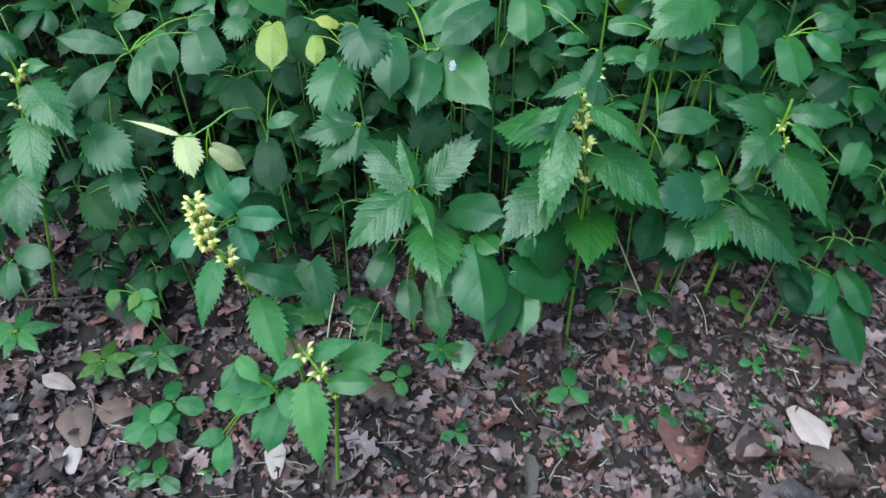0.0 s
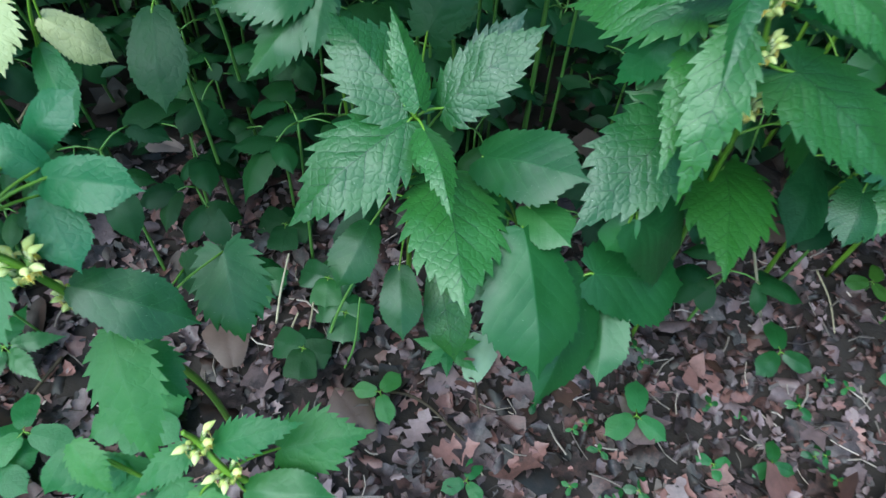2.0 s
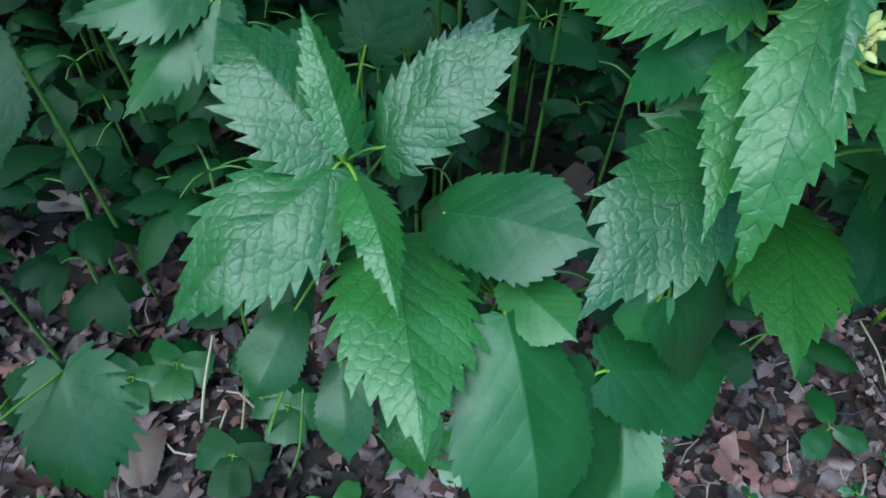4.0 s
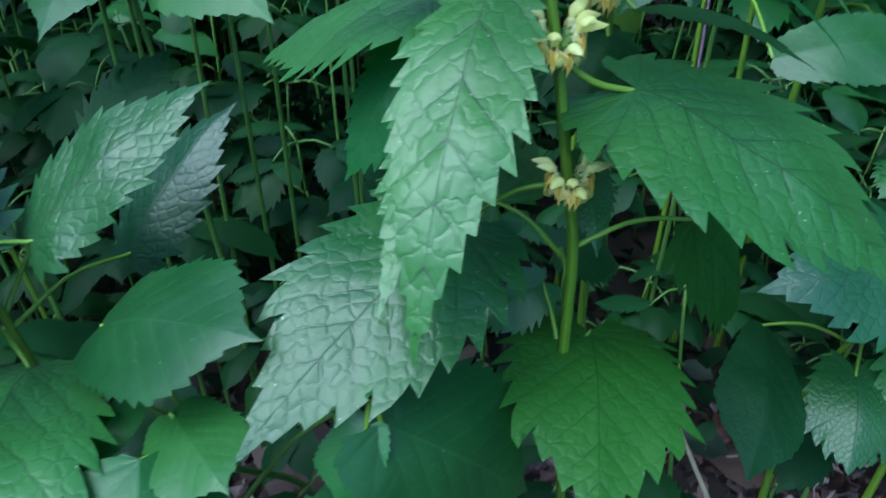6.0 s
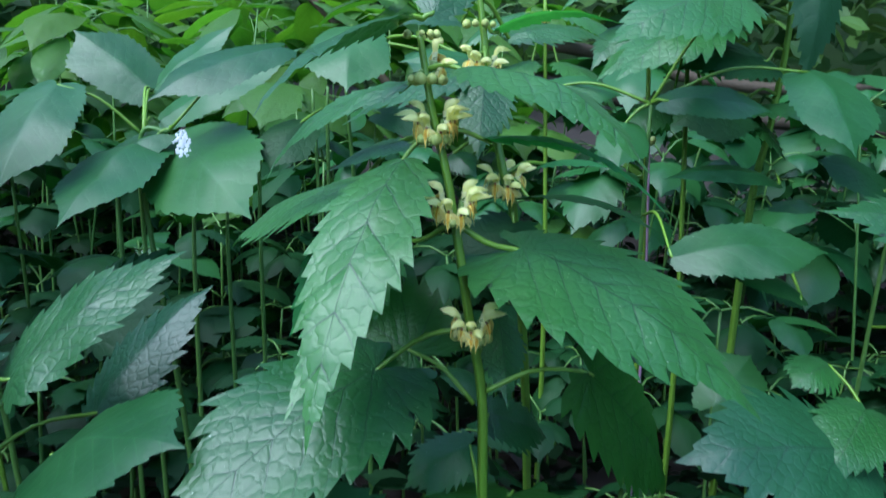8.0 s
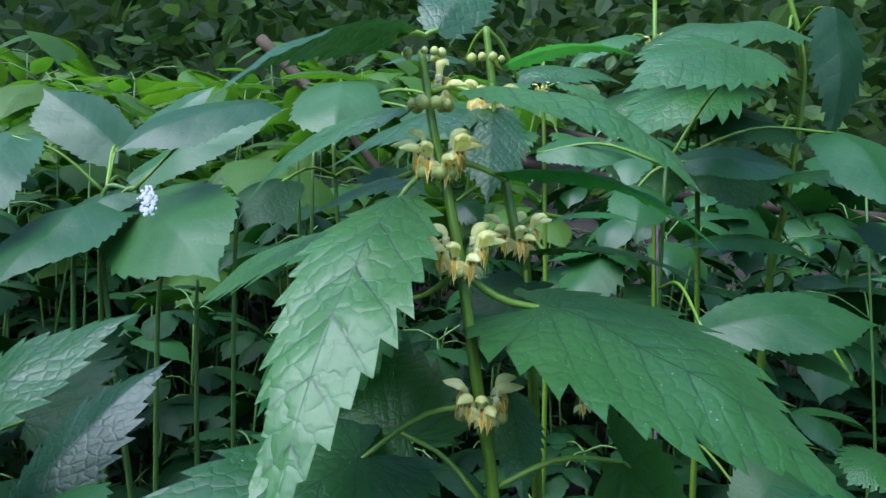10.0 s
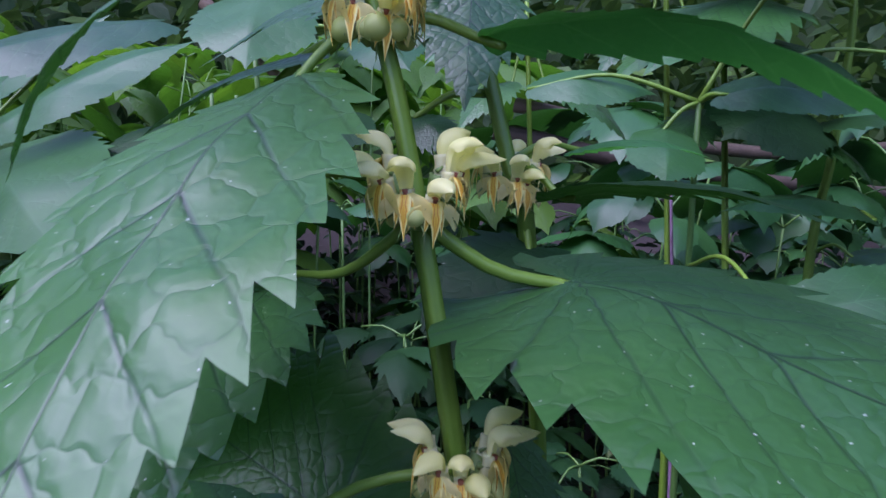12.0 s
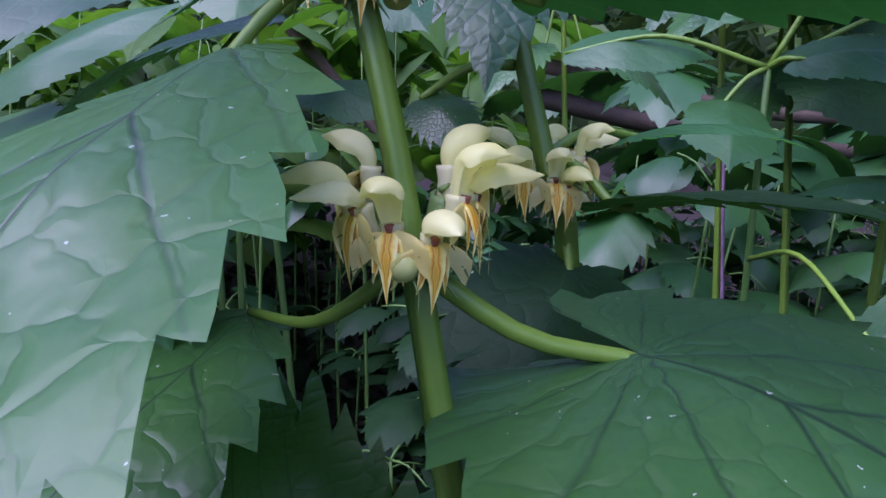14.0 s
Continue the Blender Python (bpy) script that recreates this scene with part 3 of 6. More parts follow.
def litter(name, count, x0, x1, y0, y1, small, large, material, label, seed, lift=0.012):
    """Fallen leaves and fragments: each a small curled, ragged sheet."""
    rng = random.Random(seed)
    verts, faces = [], []
    for _ in range(count):
        x, y = rng.uniform(x0, x1), rng.uniform(y0, y1)
        r = rng.uniform(small, large) * (0.6 + 0.7 * rng.random() ** 2)
        m = pose(x, y, ground_z(x, y) + rng.uniform(0.001, lift), rng.uniform(-32, 32), rng.uniform(-32, 32), rng.uniform(0, 360))
        curl, long_, lobes, ph = rng.uniform(-1.4, 1.8), rng.uniform(0.5, 1.0), rng.choice((0, 2, 3, 5, 5, 6, 7)), rng.uniform(0, 6)
        k0, n = len(verts), 12
        verts.append(m @ Vector((0, 0, 0)))
        for ring in (0.55, 1.0):
            for k in range(n):
                a = 2 * math.pi * k / n
                q = r * ring * (1 + (0.30 * math.sin(lobes * a + ph) + rng.uniform(-.16, .16)) * ring)
                px, py = q * math.cos(a), q * math.sin(a) * long_
                verts.append(m @ Vector((px, py, curl * py * py / r + rng.uniform(-.05, .05) * r - 0.25 * abs(px) * (lobes == 3))))
        for k in range(n):
            j = (k + 1) % n
            faces.append((k0, k0 + 1 + k, k0 + 1 + j))
            faces.append((k0 + 1 + k, k0 + 1 + n + k, k0 + 1 + n + j, k0 + 1 + j))
    me = bpy.data.meshes.new(name)
    me.from_pydata(verts, [], faces)
    solid(name, smooth(me), material, label, "leaf litter", kind="stuff")


litter("leaf_litter", 15000, -0.95, 1.05, -0.75, 0.05, 0.0035, 0.012, LITTER, "purplish-brown fallen leaves and crumbled fragments on the soil", 11)
litter("leaf_litter", 220, -0.9, 1.0, -0.72, 0.0, 0.018, 0.032, LITTER, "larger curled brown fallen leaves lying on the soil", 12, 0.018)
litter("leaf_litter", 500, -1.4, 1.7, 0.0, 1.2, 0.014, 0.036, DARKLITTER, "fallen leaves under the plants, shade put into their dark colour", 13, 0.02)

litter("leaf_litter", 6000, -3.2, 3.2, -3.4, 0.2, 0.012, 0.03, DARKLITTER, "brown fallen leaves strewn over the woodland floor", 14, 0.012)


def oak_litter(count, x0, x1, y0, y1, seed):
    """Fallen oak leaves with wavy lobes, folded along the midrib and curled."""
    rng = random.Random(seed)
    verts, faces = [], []
    for _ in range(count):
        x, y = rng.uniform(x0, x1), rng.uniform(y0, y1)
        n, half = rng.uniform(0.030, 0.062), rng.uniform(0.26, 0.36)
        m = pose(x, y, ground_z(x, y) + rng.uniform(0.006, 0.016), rng.uniform(-22, 22), rng.uniform(-25, 25), rng.uniform(0, 360))
        curl, fold, ph = rng.uniform(-0.5, 0.9), rng.uniform(-0.3, 0.6), rng.uniform(0, 1.5)
        k, rows = len(verts), 17
        for i in range(rows):
            u = i / (rows - 1)
            w = n * half * (math.sin(math.pi * min(1.0, 0.04 + u * 0.96)) ** 0.8) * (0.72 + 0.34 * math.sin(2 * math.pi * 4 * u + ph)) + 0.0006
            for v in (-1, -0.5, 0, 0.5, 1):
                px = v * w * rng.uniform(0.9, 1.1)
                verts.append(m @ Vector((px, (u - 0.5) * n, fold * abs(px) + curl * n * (u - 0.5) ** 2 + rng.uniform(-.012, .012) * n)))
        for i in range(rows - 1):
            for j in range(4):
                a = k + i * 5 + j
                faces.append((a, a + 1, a + 6, a + 5))
    me = bpy.data.meshes.new("leaf_litter")
    me.from_pydata(verts, [], faces)
    solid("leaf_litter", smooth(me), LITTER, "curled brown fallen oak leaves with wavy lobes on the soil", "leaf litter", kind="stuff")


oak_litter(250, -0.85, 0.95, -0.62, 0.02, 15)


def twig(ctrl, r0, r1, material, label, name="twig"):
    return solid(name, tube_mesh(name, ctrl, r0, r1, 14, 7), material, label, "twig")


def chaff(count, seed):
    """Straw and thin twig bits strewn over the litter, each a bent thin strip with thickness."""
    rng = random.Random(seed)
    verts, faces = [], []
    for _ in range(count):
        x, y = rng.uniform(-0.9, 1.0), rng.uniform(-0.7, 0.0)
        n, w = rng.uniform(0.008, 0.04), rng.uniform(0.0005, 0.0012)
        m = pose(x, y, ground_z(x, y) + rng.uniform(0.006, 0.018), rng.uniform(-20, 20), rng.uniform(-20, 20), rng.uniform(0, 360))
        k, b = len(verts), rng.uniform(-.15, .15) * n
        for s, o in ((-.5, 0), (0, b), (.5, 0)):
            for q, h in ((-w, 0), (0, w * 1.4), (w, 0)):
                verts.append(m @ Vector((s * n, o + q, h)))
        for i in (0, 3):
            for j in (0, 1):
                faces.append((k + i + j, k + i + j + 3, k + i + j + 4, k + i + j + 1))
    me = bpy.data.meshes.new("chaff")
    me.from_pydata(verts, [], faces)
    solid("chaff", me, CHAFF, "pale straw bits and thin twigs strewn over the litter", "leaf litter", kind="stuff")


chaff(1500, 31)


def fleck(plant, at, size):
    """A white mealy patch on a leaf: a crust of small uneven flakes."""
    rng = random.Random(5)
    verts, faces = [], []
    for i in range(46):
        a, q = rng.uniform(0, 6.28), size * rng.random() ** 0.8
        c = Vector((q * math.cos(a) * 0.8, rng.uniform(-.0006, .0006), q * math.sin(a) * 1.3))
        r = rng.uniform(0.0009, 0.0019) * (1.5 - q / size)
        k = len(verts)
        for j in range(7):
            w = 6.283 * j / 7
            verts.append(c + Vector((r * math.cos(w) * rng.uniform(.6, 1.2), -0.0002, r * math.sin(w) * rng.uniform(.6, 1.2))))
        verts.append(c + Vector((0, -0.0006, 0)))
        faces += [(k + j, k + (j + 1) % 7, k + 7) for j in range(7)]
    me = bpy.data.meshes.new("fleck")
    me.from_pydata(verts, [], faces)
    part("fleck", smooth(me), PETALW, plant, "white mealy patch", Matrix.Translation(at))


# ---- plants placed one by one ----
m_plant = thing("archangel", (0.205, -0.16, -0.0966), "flowering yellow archangel with toothed dark green leaves and cream hooded flowers", "plant", "archangels")
stem(m_plant, [(0.205, -0.16, -0.0966), (0.196, -0.175, 0.09), (0.186, -0.19, 0.2), (0.184, -0.195, 0.2631), (0.1784, -0.2, 0.2974), (0.173, -0.2, 0.3323), (0.1683, -0.198, 0.3582), (0.1629, -0.195, 0.3809), (0.1585, -0.19, 0.4071)], 0.0021, 0.0011)
whorl(m_plant, (0.1718, -0.2, 0.3415), (28, 60, 88, 104, 128, -24, -56, -88, -118), 1.05, (-6, -150, 140))
whorl(m_plant, (0.1646, -0.195, 0.3715), (24, 52, 80, 104, 128, -34, -62, -92, -118), 1.05, (-10, 4, -48, 38, 120))
whorl(m_plant, (0.1791, -0.2, 0.2956), (20, 58, 95, -40, -75, -10, -110, 130), 1.0, (35, 80, -100))
whorl(m_plant, (0.1613, -0.192, 0.3932), (75, 140), 1.0, (-60, -20, 20, 60, 140, -140, 100))
whorl(m_plant, (0.1596, -0.19, 0.4095), (), 0.7, (0, 60, 120, 180, 240, 300, 30, 150, 270))
leaf(m_plant, "slender", ARCH, (0.1530, -0.1990, 0.3605), (0.1270, -0.2690, 0.2765), 0.0345, face=(-0.28, -0.70, 0.55), node=(0.1646, -0.195, 0.3701), arch=0.11, fold=0.12, fine=2)
leaf(m_plant, "slender", ARCH, (0.1463, -0.1695, 0.3256), (0.1170, -0.2526, 0.2796), 0.0267, face=(-0.2, -0.8, 0.45), node=(0.1718, -0.2, 0.3375), arch=0.06, fold=0.05, fine=2, thick=0.0009, rise=-0.1)
leaf(m_plant, "heart", ARCH, (0.1975, -0.2, 0.3261), (0.2690, -0.2560, 0.2825), 0.0580, face=(0.36, -0.56, 0.68), node=(0.1718, -0.2, 0.3375), arch=0.09, fold=0.1, fine=2, thick=0.0011, rise=-0.1)
leaf(m_plant, "heart", ARCH, (0.1415, -0.1960, 0.2765), (0.0715, -0.2598, 0.2320), 0.0600, face=(-0.1, -0.5, 0.86), node=(0.1791, -0.2, 0.2956), arch=0.1, fold=0.06, fine=2)
leaf(m_plant, "archangel", ARCH, (0.1346, -0.17, 0.3503), (0.0654, -0.1245, 0.3116), 0.0530, face=(0, -0.3, 1), node=(0.1646, -0.195, 0.3701), arch=0.08, fold=0.2, fine=2)
leaf(m_plant, "slender", ARCH, (0.1565, -0.19, 0.3663), (0.1187, -0.1745, 0.3519), 0.0182, face=(-0.2, -0.3, 1), node=(0.1646, -0.195, 0.3701), arch=0.08, fold=0.15, fine=2)
leaf(m_plant, "slender", ARCH, (0.1549, -0.195, 0.3876), (0.0915, -0.1720, 0.3420), 0.0170, face=(-0.45, -0.40, 0.8), node=(0.1613, -0.192, 0.3932), arch=0.14, fold=0.1, fine=2)
leaf(m_plant, "slender", ARCH, (0.1539, -0.195, 0.4108), (0.1177, -0.2793, 0.3748), 0.0197, face=(-0.5, -0.1, 0.85), node=(0.1596, -0.19, 0.4115), arch=0.08, fold=0.3)
leaf(m_plant, "slender", ARCH, (0.1631, -0.19, 0.4134), (0.183, -0.15, 0.4419), 0.0212, face=(0.3, -0.3, 0.9), node=(0.1596, -0.19, 0.4115), arch=0.12)
leaf(m_plant, "slender", ARCH, (0.1747, -0.198, 0.3928), (0.2328, -0.244, 0.3583), 0.0327, face=(0.25, -0.35, 1), node=(0.1613, -0.192, 0.3932), arch=0.14, fold=0.22, fine=2)
leaf(m_plant, "slender", FRESH, (0.1826, -0.195, 0.3678), (0.245, -0.23, 0.34), 0.0169, face=(0.3, 0.05, 1), node=(0.1646, -0.195, 0.3701), arch=0.16, fold=0.3, fine=2)
leaf(m_plant, "slender", ARCH, (0.1927, -0.1609, 0.2901), (0.195, -0.1892, 0.2576), 0.0190, face=(0.2, -0.9, 0.3), node=(0.1718, -0.2, 0.3375), arch=0.05)
leaf(m_plant, "archangel", BACKLIT, (0.2270, -0.1900, 0.2740), (0.2810, -0.1340, 0.1860), 0.0500, face=(0.15, -0.68, 0.7), node=(0.1791, -0.2, 0.2956), arch=0.08, fine=2)
leaf(m_plant, "heart", BACKLIT, (0.2000, -0.1750, 0.2130), (0.1830, -0.2740, 0.2000), 0.0640, face=(-0.05, -0.62, 0.75), node=(0.186, -0.19, 0.2), arch=0.10, fold=0.12, fine=2)
leaf(m_plant, "nettle", FRESH, (0.1313, -0.17, 0.3342), (0.1006, -0.1651, 0.2802), 0.0312, face=(-0.3, -0.6, 0.7), node=(0.1718, -0.2, 0.3375), arch=0.06)
leaf(m_plant, "heart", BACKLIT, (0.1555, -0.180, 0.2790), (0.1180, -0.150, 0.2920), 0.0520, face=(-0.1, -0.80, 0.55), node=(0.181, -0.19, 0.26), arch=0.06, fold=0.05, fine=2)
leaf(m_plant, "nettle", ELDER, (0.181, -0.16, 0.2272), (0.1509, -0.17, 0.211), 0.0249, face=(-0.1, -0.5, 0.85), node=(0.186, -0.19, 0.2))
leaf(m_plant, "nettle", ARCH, (0.1897, -0.15, 0.2378), (0.2199, -0.14, 0.2209), 0.0252, face=(0.1, -0.5, 0.85), node=(0.186, -0.19, 0.2))

n_plant = thing("archangel", (-0.045, -0.15, -0.0774), "non-flowering archangel shoot with six broad toothed leaves in a rosette", "plant", "archangels")
stem(n_plant, [(-0.045, -0.15, -0.0774), (-0.042, -0.158, 0.08), (-0.038, -0.172, 0.19), (-0.036, -0.188, 0.269)], 0.0026, 0.0014)
leaf(n_plant, "nettle", ARCH, (-0.0167, -0.1776, 0.2646), (0.0530, -0.1480, 0.3150), 0.0422, face=(-0.1, -0.45, 0.9), node=(-0.036, -0.188, 0.265), arch=0.08, fold=0.10, fine=2)
leaf(n_plant, "nettle", ARCH, (-0.0411, -0.1865, 0.2709), (-0.0983, -0.1271, 0.3031), 0.0526, face=(0.1, -0.45, 0.9), node=(-0.036, -0.188, 0.265), arch=0.08, fold=0.2, fine=2)
leaf(n_plant, "nettle", ARCH, (-0.0326, -0.1913, 0.278), (-0.0547, -0.1383, 0.3183), 0.0227, face=(0.35, -0.5, 0.8), node=(-0.036, -0.188, 0.265), arch=0.06, fold=0.35, fine=2)
leaf(n_plant, "nettle", ARCH, (-0.0401, -0.1932, 0.2656), (-0.1208, -0.25, 0.2162), 0.0556, face=(-0.2, -0.5, 0.85), node=(-0.036, -0.188, 0.265), arch=0.1, fold=0.2, fine=2)
leaf(n_plant, "slender", ARCH, (-0.0295, -0.2024, 0.2695), (-0.0087, -0.2736, 0.2569), 0.0241, face=(0.3, -0.6, 0.7), node=(-0.036, -0.188, 0.265), arch=0.12, fold=0.35, fine=2)
leaf(n_plant, "nettle", ARCH, (-0.013, -0.2106, 0.2298), (0.0018, -0.3203, 0.2217), 0.0599, face=(0.1, -0.65, 0.7), node=(-0.036, -0.188, 0.235), arch=0.1, fold=0.2, fine=2)
leaf(n_plant, "nettle", ARCH_SHADED, (-0.005, -0.13, 0.2286), (0.0446, -0.09, 0.2853), 0.0384, face=(-0.2, -0.6, 0.8), node=(-0.036, -0.178, 0.225), arch=0.08)
leaf(n_plant, "elder", ELDER, (-0.0684, -0.2149, 0.1771), (-0.0931, -0.2564, 0.1472), 0.0352, face=(0, -0.6, 0.7), node=(-0.036, -0.188, 0.205))
leaf(n_plant, "nettle", DARK, (-0.0307, -0.08, 0.2521), (0.0023, -0.0383, 0.2971), 0.0418, face=(0, -0.6, 0.8), node=(-0.036, -0.188, 0.225))
leaf(n_plant, "elder", ELDER, (-0.0467, -0.2236, 0.1336), (-0.0417, -0.2739, 0.0992), 0.0336, face=(0, -0.7, 0.7), node=(-0.036, -0.188, 0.185))
leaf(n_plant, "lance", DARK, (-0.0718, -0.16, 0.1464), (-0.0971, -0.2112, 0.1031), 0.0358, face=(0, -0.7, 0.6), node=(-0.036, -0.188, 0.205))
leaf(n_plant, "lance", ARCH, (-0.0155, -0.2, 0.1112), (0.0023, -0.266, 0.0518), 0.0407, face=(0, -0.8, 0.5), node=(-0.036, -0.188, 0.185))

o_plant = thing("ground_elder", (0.07, -0.15, -0.0854), "ground elder with smooth oval finely toothed mid-green leaflets", "plant", "ground elders")
stem(o_plant, [(0.07, -0.15, -0.0854), (0.07, -0.155, 0.08), (0.0453, -0.2054, 0.172)], 0.0022, 0.0014, STALK, "stalk", 0.0)
leaf(o_plant, "round", ELDER, (0.0123, -0.2017, 0.2431), (0.0816, -0.2417, 0.2656), 0.0532, face=(0.1, -0.45, 0.9), node=(0.0453, -0.2054, 0.172), arch=0.08, fold=0.1, fine=2)
leaf(o_plant, "round", ELDER, (0.0446, -0.2346, 0.2299), (0.0719, -0.2699, 0.231), 0.0321, face=(0.1, -0.5, 0.85), node=(0.0453, -0.2054, 0.172), arch=0.06, fine=2)
leaf(o_plant, "elder", ELDER, (0.0402, -0.2533, 0.2288), (0.054, -0.3388, 0.1716), 0.0685, face=(0.25, -0.7, 0.65), node=(0.0453, -0.2054, 0.172), arch=0.1, fold=0.3, fine=2)
leaf(o_plant, "round", ELDER, (0.0958, -0.2624, 0.1904), (0.178, -0.2411, 0.1479), 0.0665, face=(0.1, -0.5, 0.85), node=(0.0894, -0.2518, 0.1601), arch=0.05, fold=0.05, fine=2)
leaf(o_plant, "round", ELDER, (0.0887, -0.2635, 0.1889), (0.0537, -0.3433, 0.1359), 0.0530, face=(0.35, -0.7, 0.6), node=(0.0944, -0.2618, 0.1901), arch=0.08, fold=0.15)
leaf(o_plant, "round", ELDER, (0.1117, -0.2637, 0.164), (0.1049, -0.3211, 0.1273), 0.0377, face=(-0.4, -0.7, 0.6), node=(0.0944, -0.2618, 0.1901), arch=0.06)
leaf(o_plant, "round", ELDER, (0.1162, -0.2494, 0.2373), (0.1677, -0.2277, 0.1767), 0.0676, face=(0.1, -0.6, 0.8), node=(0.1132, -0.2474, 0.2493), arch=0.05, fold=0.08, fine=2)
leaf(o_plant, "round", ELDER, (0.1112, -0.2504, 0.2373), (0.0997, -0.2572, 0.2113), 0.0234, face=(-0.1, -0.6, 0.8), node=(0.1132, -0.2474, 0.2493), arch=0.05, fold=0.08, fine=2)
stem(o_plant, [(0.0453, -0.2054, 0.142), (0.0793, -0.2214, 0.2006), (0.1132, -0.2474, 0.2493)], 0.0013, 0.0009, STALK, "stalk", 0.0, 8)
leaf(o_plant, "elder", ELDER, (0.0208, -0.1929, 0.1864), (-0.0164, -0.2182, 0.155), 0.0340, face=(-0.1, -0.6, 0.8), node=(0.0453, -0.2054, 0.172), arch=0.06, fold=0.15)
leaf(o_plant, "round", ELDER, (0.0362, -0.2032, 0.1761), (0.005, -0.1836, 0.1953), 0.0332, face=(0, -0.5, 0.9), node=(0.0453, -0.2054, 0.172), arch=0.04)
leaf(o_plant, "elder", ELDER, (0.0261, -0.22, 0.2224), (0.008, -0.25, 0.2168), 0.0213, face=(-0.2, -0.5, 0.9), node=(0.0453, -0.2054, 0.172), arch=0.05)
leaf(o_plant, "elder", ELDER, (0.0317, -0.2301, 0.1566), (-0.0084, -0.2618, 0.1385), 0.0271, face=(-0.2, -0.6, 0.8), node=(0.0453, -0.2054, 0.172))

w_plant = thing("ground_elder", (0, 0, -0.055), "tall ground elder with a white-flecked leaflet, on thin upright stalks", "plant", "ground elders")
stem(w_plant, [(0, 0, -0.055), (-0.005, -0.01, 0.15), (-0.0209, -0.019, 0.3468), (-0.0009, -0.019, 0.3668)], 0.0022, 0.0012, STALK, "stalk", 0.0)
leaf(w_plant, "round", ELDER, (-0.011, 0.0092, 0.3622), (0.068, -0.0975, 0.3229), 0.0692, face=(0.1, -0.85, 0.45), node=(-0.0009, -0.019, 0.3668), arch=0.06, fold=0.15)
leaf(w_plant, "round", ELDER, (-0.0155, -0.0118, 0.3604), (-0.0315, -0.1017, 0.3162), 0.0507, face=(-0.1, -0.6, 0.75), node=(-0.0009, -0.019, 0.3668), arch=0.08, fold=0.2)
leaf(w_plant, "round", ELDER, (-0.0071, -0.02, 0.3647), (-0.0641, -0.04, 0.3146), 0.0392, face=(-0.2, -0.5, 0.8), node=(-0.0009, -0.019, 0.3668), arch=0.1, fold=0.25)
leaf(w_plant, "elder", ELDER, (-0.0266, 0.03, 0.3712), (0.0697, 0.05, 0.4234), 0.0467, face=(-0.1, -0.55, 0.8), node=(-0.0009, -0.019, 0.3668), arch=0.05, fold=0.2)
leaf(w_plant, "elder", ELDER, (-0.041, 0.06, 0.3931), (0.0154, 0.08, 0.441), 0.0345, face=(-0.1, -0.55, 0.8), node=(-0.0009, -0.019, 0.3668), arch=0.05)
leaf(w_plant, "round", ELDER, (-0.0447, 0.06, 0.3948), (-0.1047, 0.08, 0.4356), 0.0526, face=(0, -0.6, 0.8), node=(-0.0009, -0.019, 0.3668), arch=0.05)
leaf(w_plant, "round", ELDER, (-0.0624, -0.03, 0.3929), (-0.0656, -0.0949, 0.3355), 0.0477, face=(0, -0.6, 0.7), node=(-0.0009, -0.019, 0.3668), arch=0.06)
leaf(w_plant, "round", ELDER, (0.0652, 0, 0.4177), (-0.0048, -0.043, 0.384), 0.0444, face=(0, -0.5, 0.8), node=(-0.0009, -0.019, 0.3668), arch=0.06)
stem(w_plant, [(-0.0423, 0, -0.0539), (-0.0407, -0.01, 0.2773), (-0.0386, -0.01, 0.3511)], 0.0019, 0.0011, STALK, "stalk", 0.0, 8)
stem(w_plant, [(-0.0289, 0.01, -0.0529), (-0.0294, 0, 0.2725), (-0.03, 0, 0.3612)], 0.0019, 0.0011, STALK, "stalk", 0.0, 8)
stem(w_plant, [(-0.0106, 0.03, -0.0513), (-0.0045, 0.02, 0.2729), (0.0032, 0.02, 0.3251)], 0.0019, 0.0011, STALK, "stalk", 0.0, 8)
stem(w_plant, [(0.0158, 0.04, -0.051), (0.0164, 0.03, 0.2537), (0.0171, 0.03, 0.3108)], 0.0019, 0.0011, STALK, "stalk", 0.0, 8)
stem(w_plant, [(0.0316, 0.06, -0.0489), (0.0346, 0.05, 0.2873), (0.0383, 0.05, 0.3649)], 0.0019, 0.0011, STALK, "stalk", 0.0, 8)
stem(w_plant, [(0.0831, 0.07, -0.0524), (0.0839, 0.06, 0.3325), (0.0849, 0.06, 0.3964)], 0.0019, 0.0011, STALK, "stalk", 0.0, 8)
stem(w_plant, [(0.0832, 0.05, -0.0538), (0.0806, 0.04, 0.2821), (0.0773, 0.04, 0.3942)], 0.0019, 0.0011, STALK, "stalk", 0.0, 8)
fleck(w_plant, (0.0164, -0.0478, 0.3589), 0.0065)

star_shoot = thing("archangel", (-0.105, -0.04, -0.0544), "young archangel shoot with a star of small pointed leaves", "plant", "archangels")
stem(star_shoot, [(-0.105, -0.04, -0.0544), (-0.106, -0.05, 0.12), (-0.1101, -0.0669, 0.2815)], 0.002, 0.0012)
leaf(star_shoot, "slender", ELDER, (-0.1205, -0.0691, 0.2802), (-0.1966, -0.085, 0.2706), 0.0392, face=(0, -0.5, 0.9), node=(-0.1101, -0.0669, 0.2815), arch=0.06)
leaf(star_shoot, "slender", ELDER, (-0.1177, -0.0655, 0.2821), (-0.1728, -0.055, 0.2864), 0.0281, face=(0, -0.5, 0.9), node=(-0.1101, -0.0669, 0.2815), arch=0.06)
leaf(star_shoot, "slender", ELDER, (-0.1076, -0.0661, 0.2826), (-0.0893, -0.06, 0.29), 0.0093, face=(0, -0.5, 0.9), node=(-0.1101, -0.0669, 0.2815), arch=0.06)
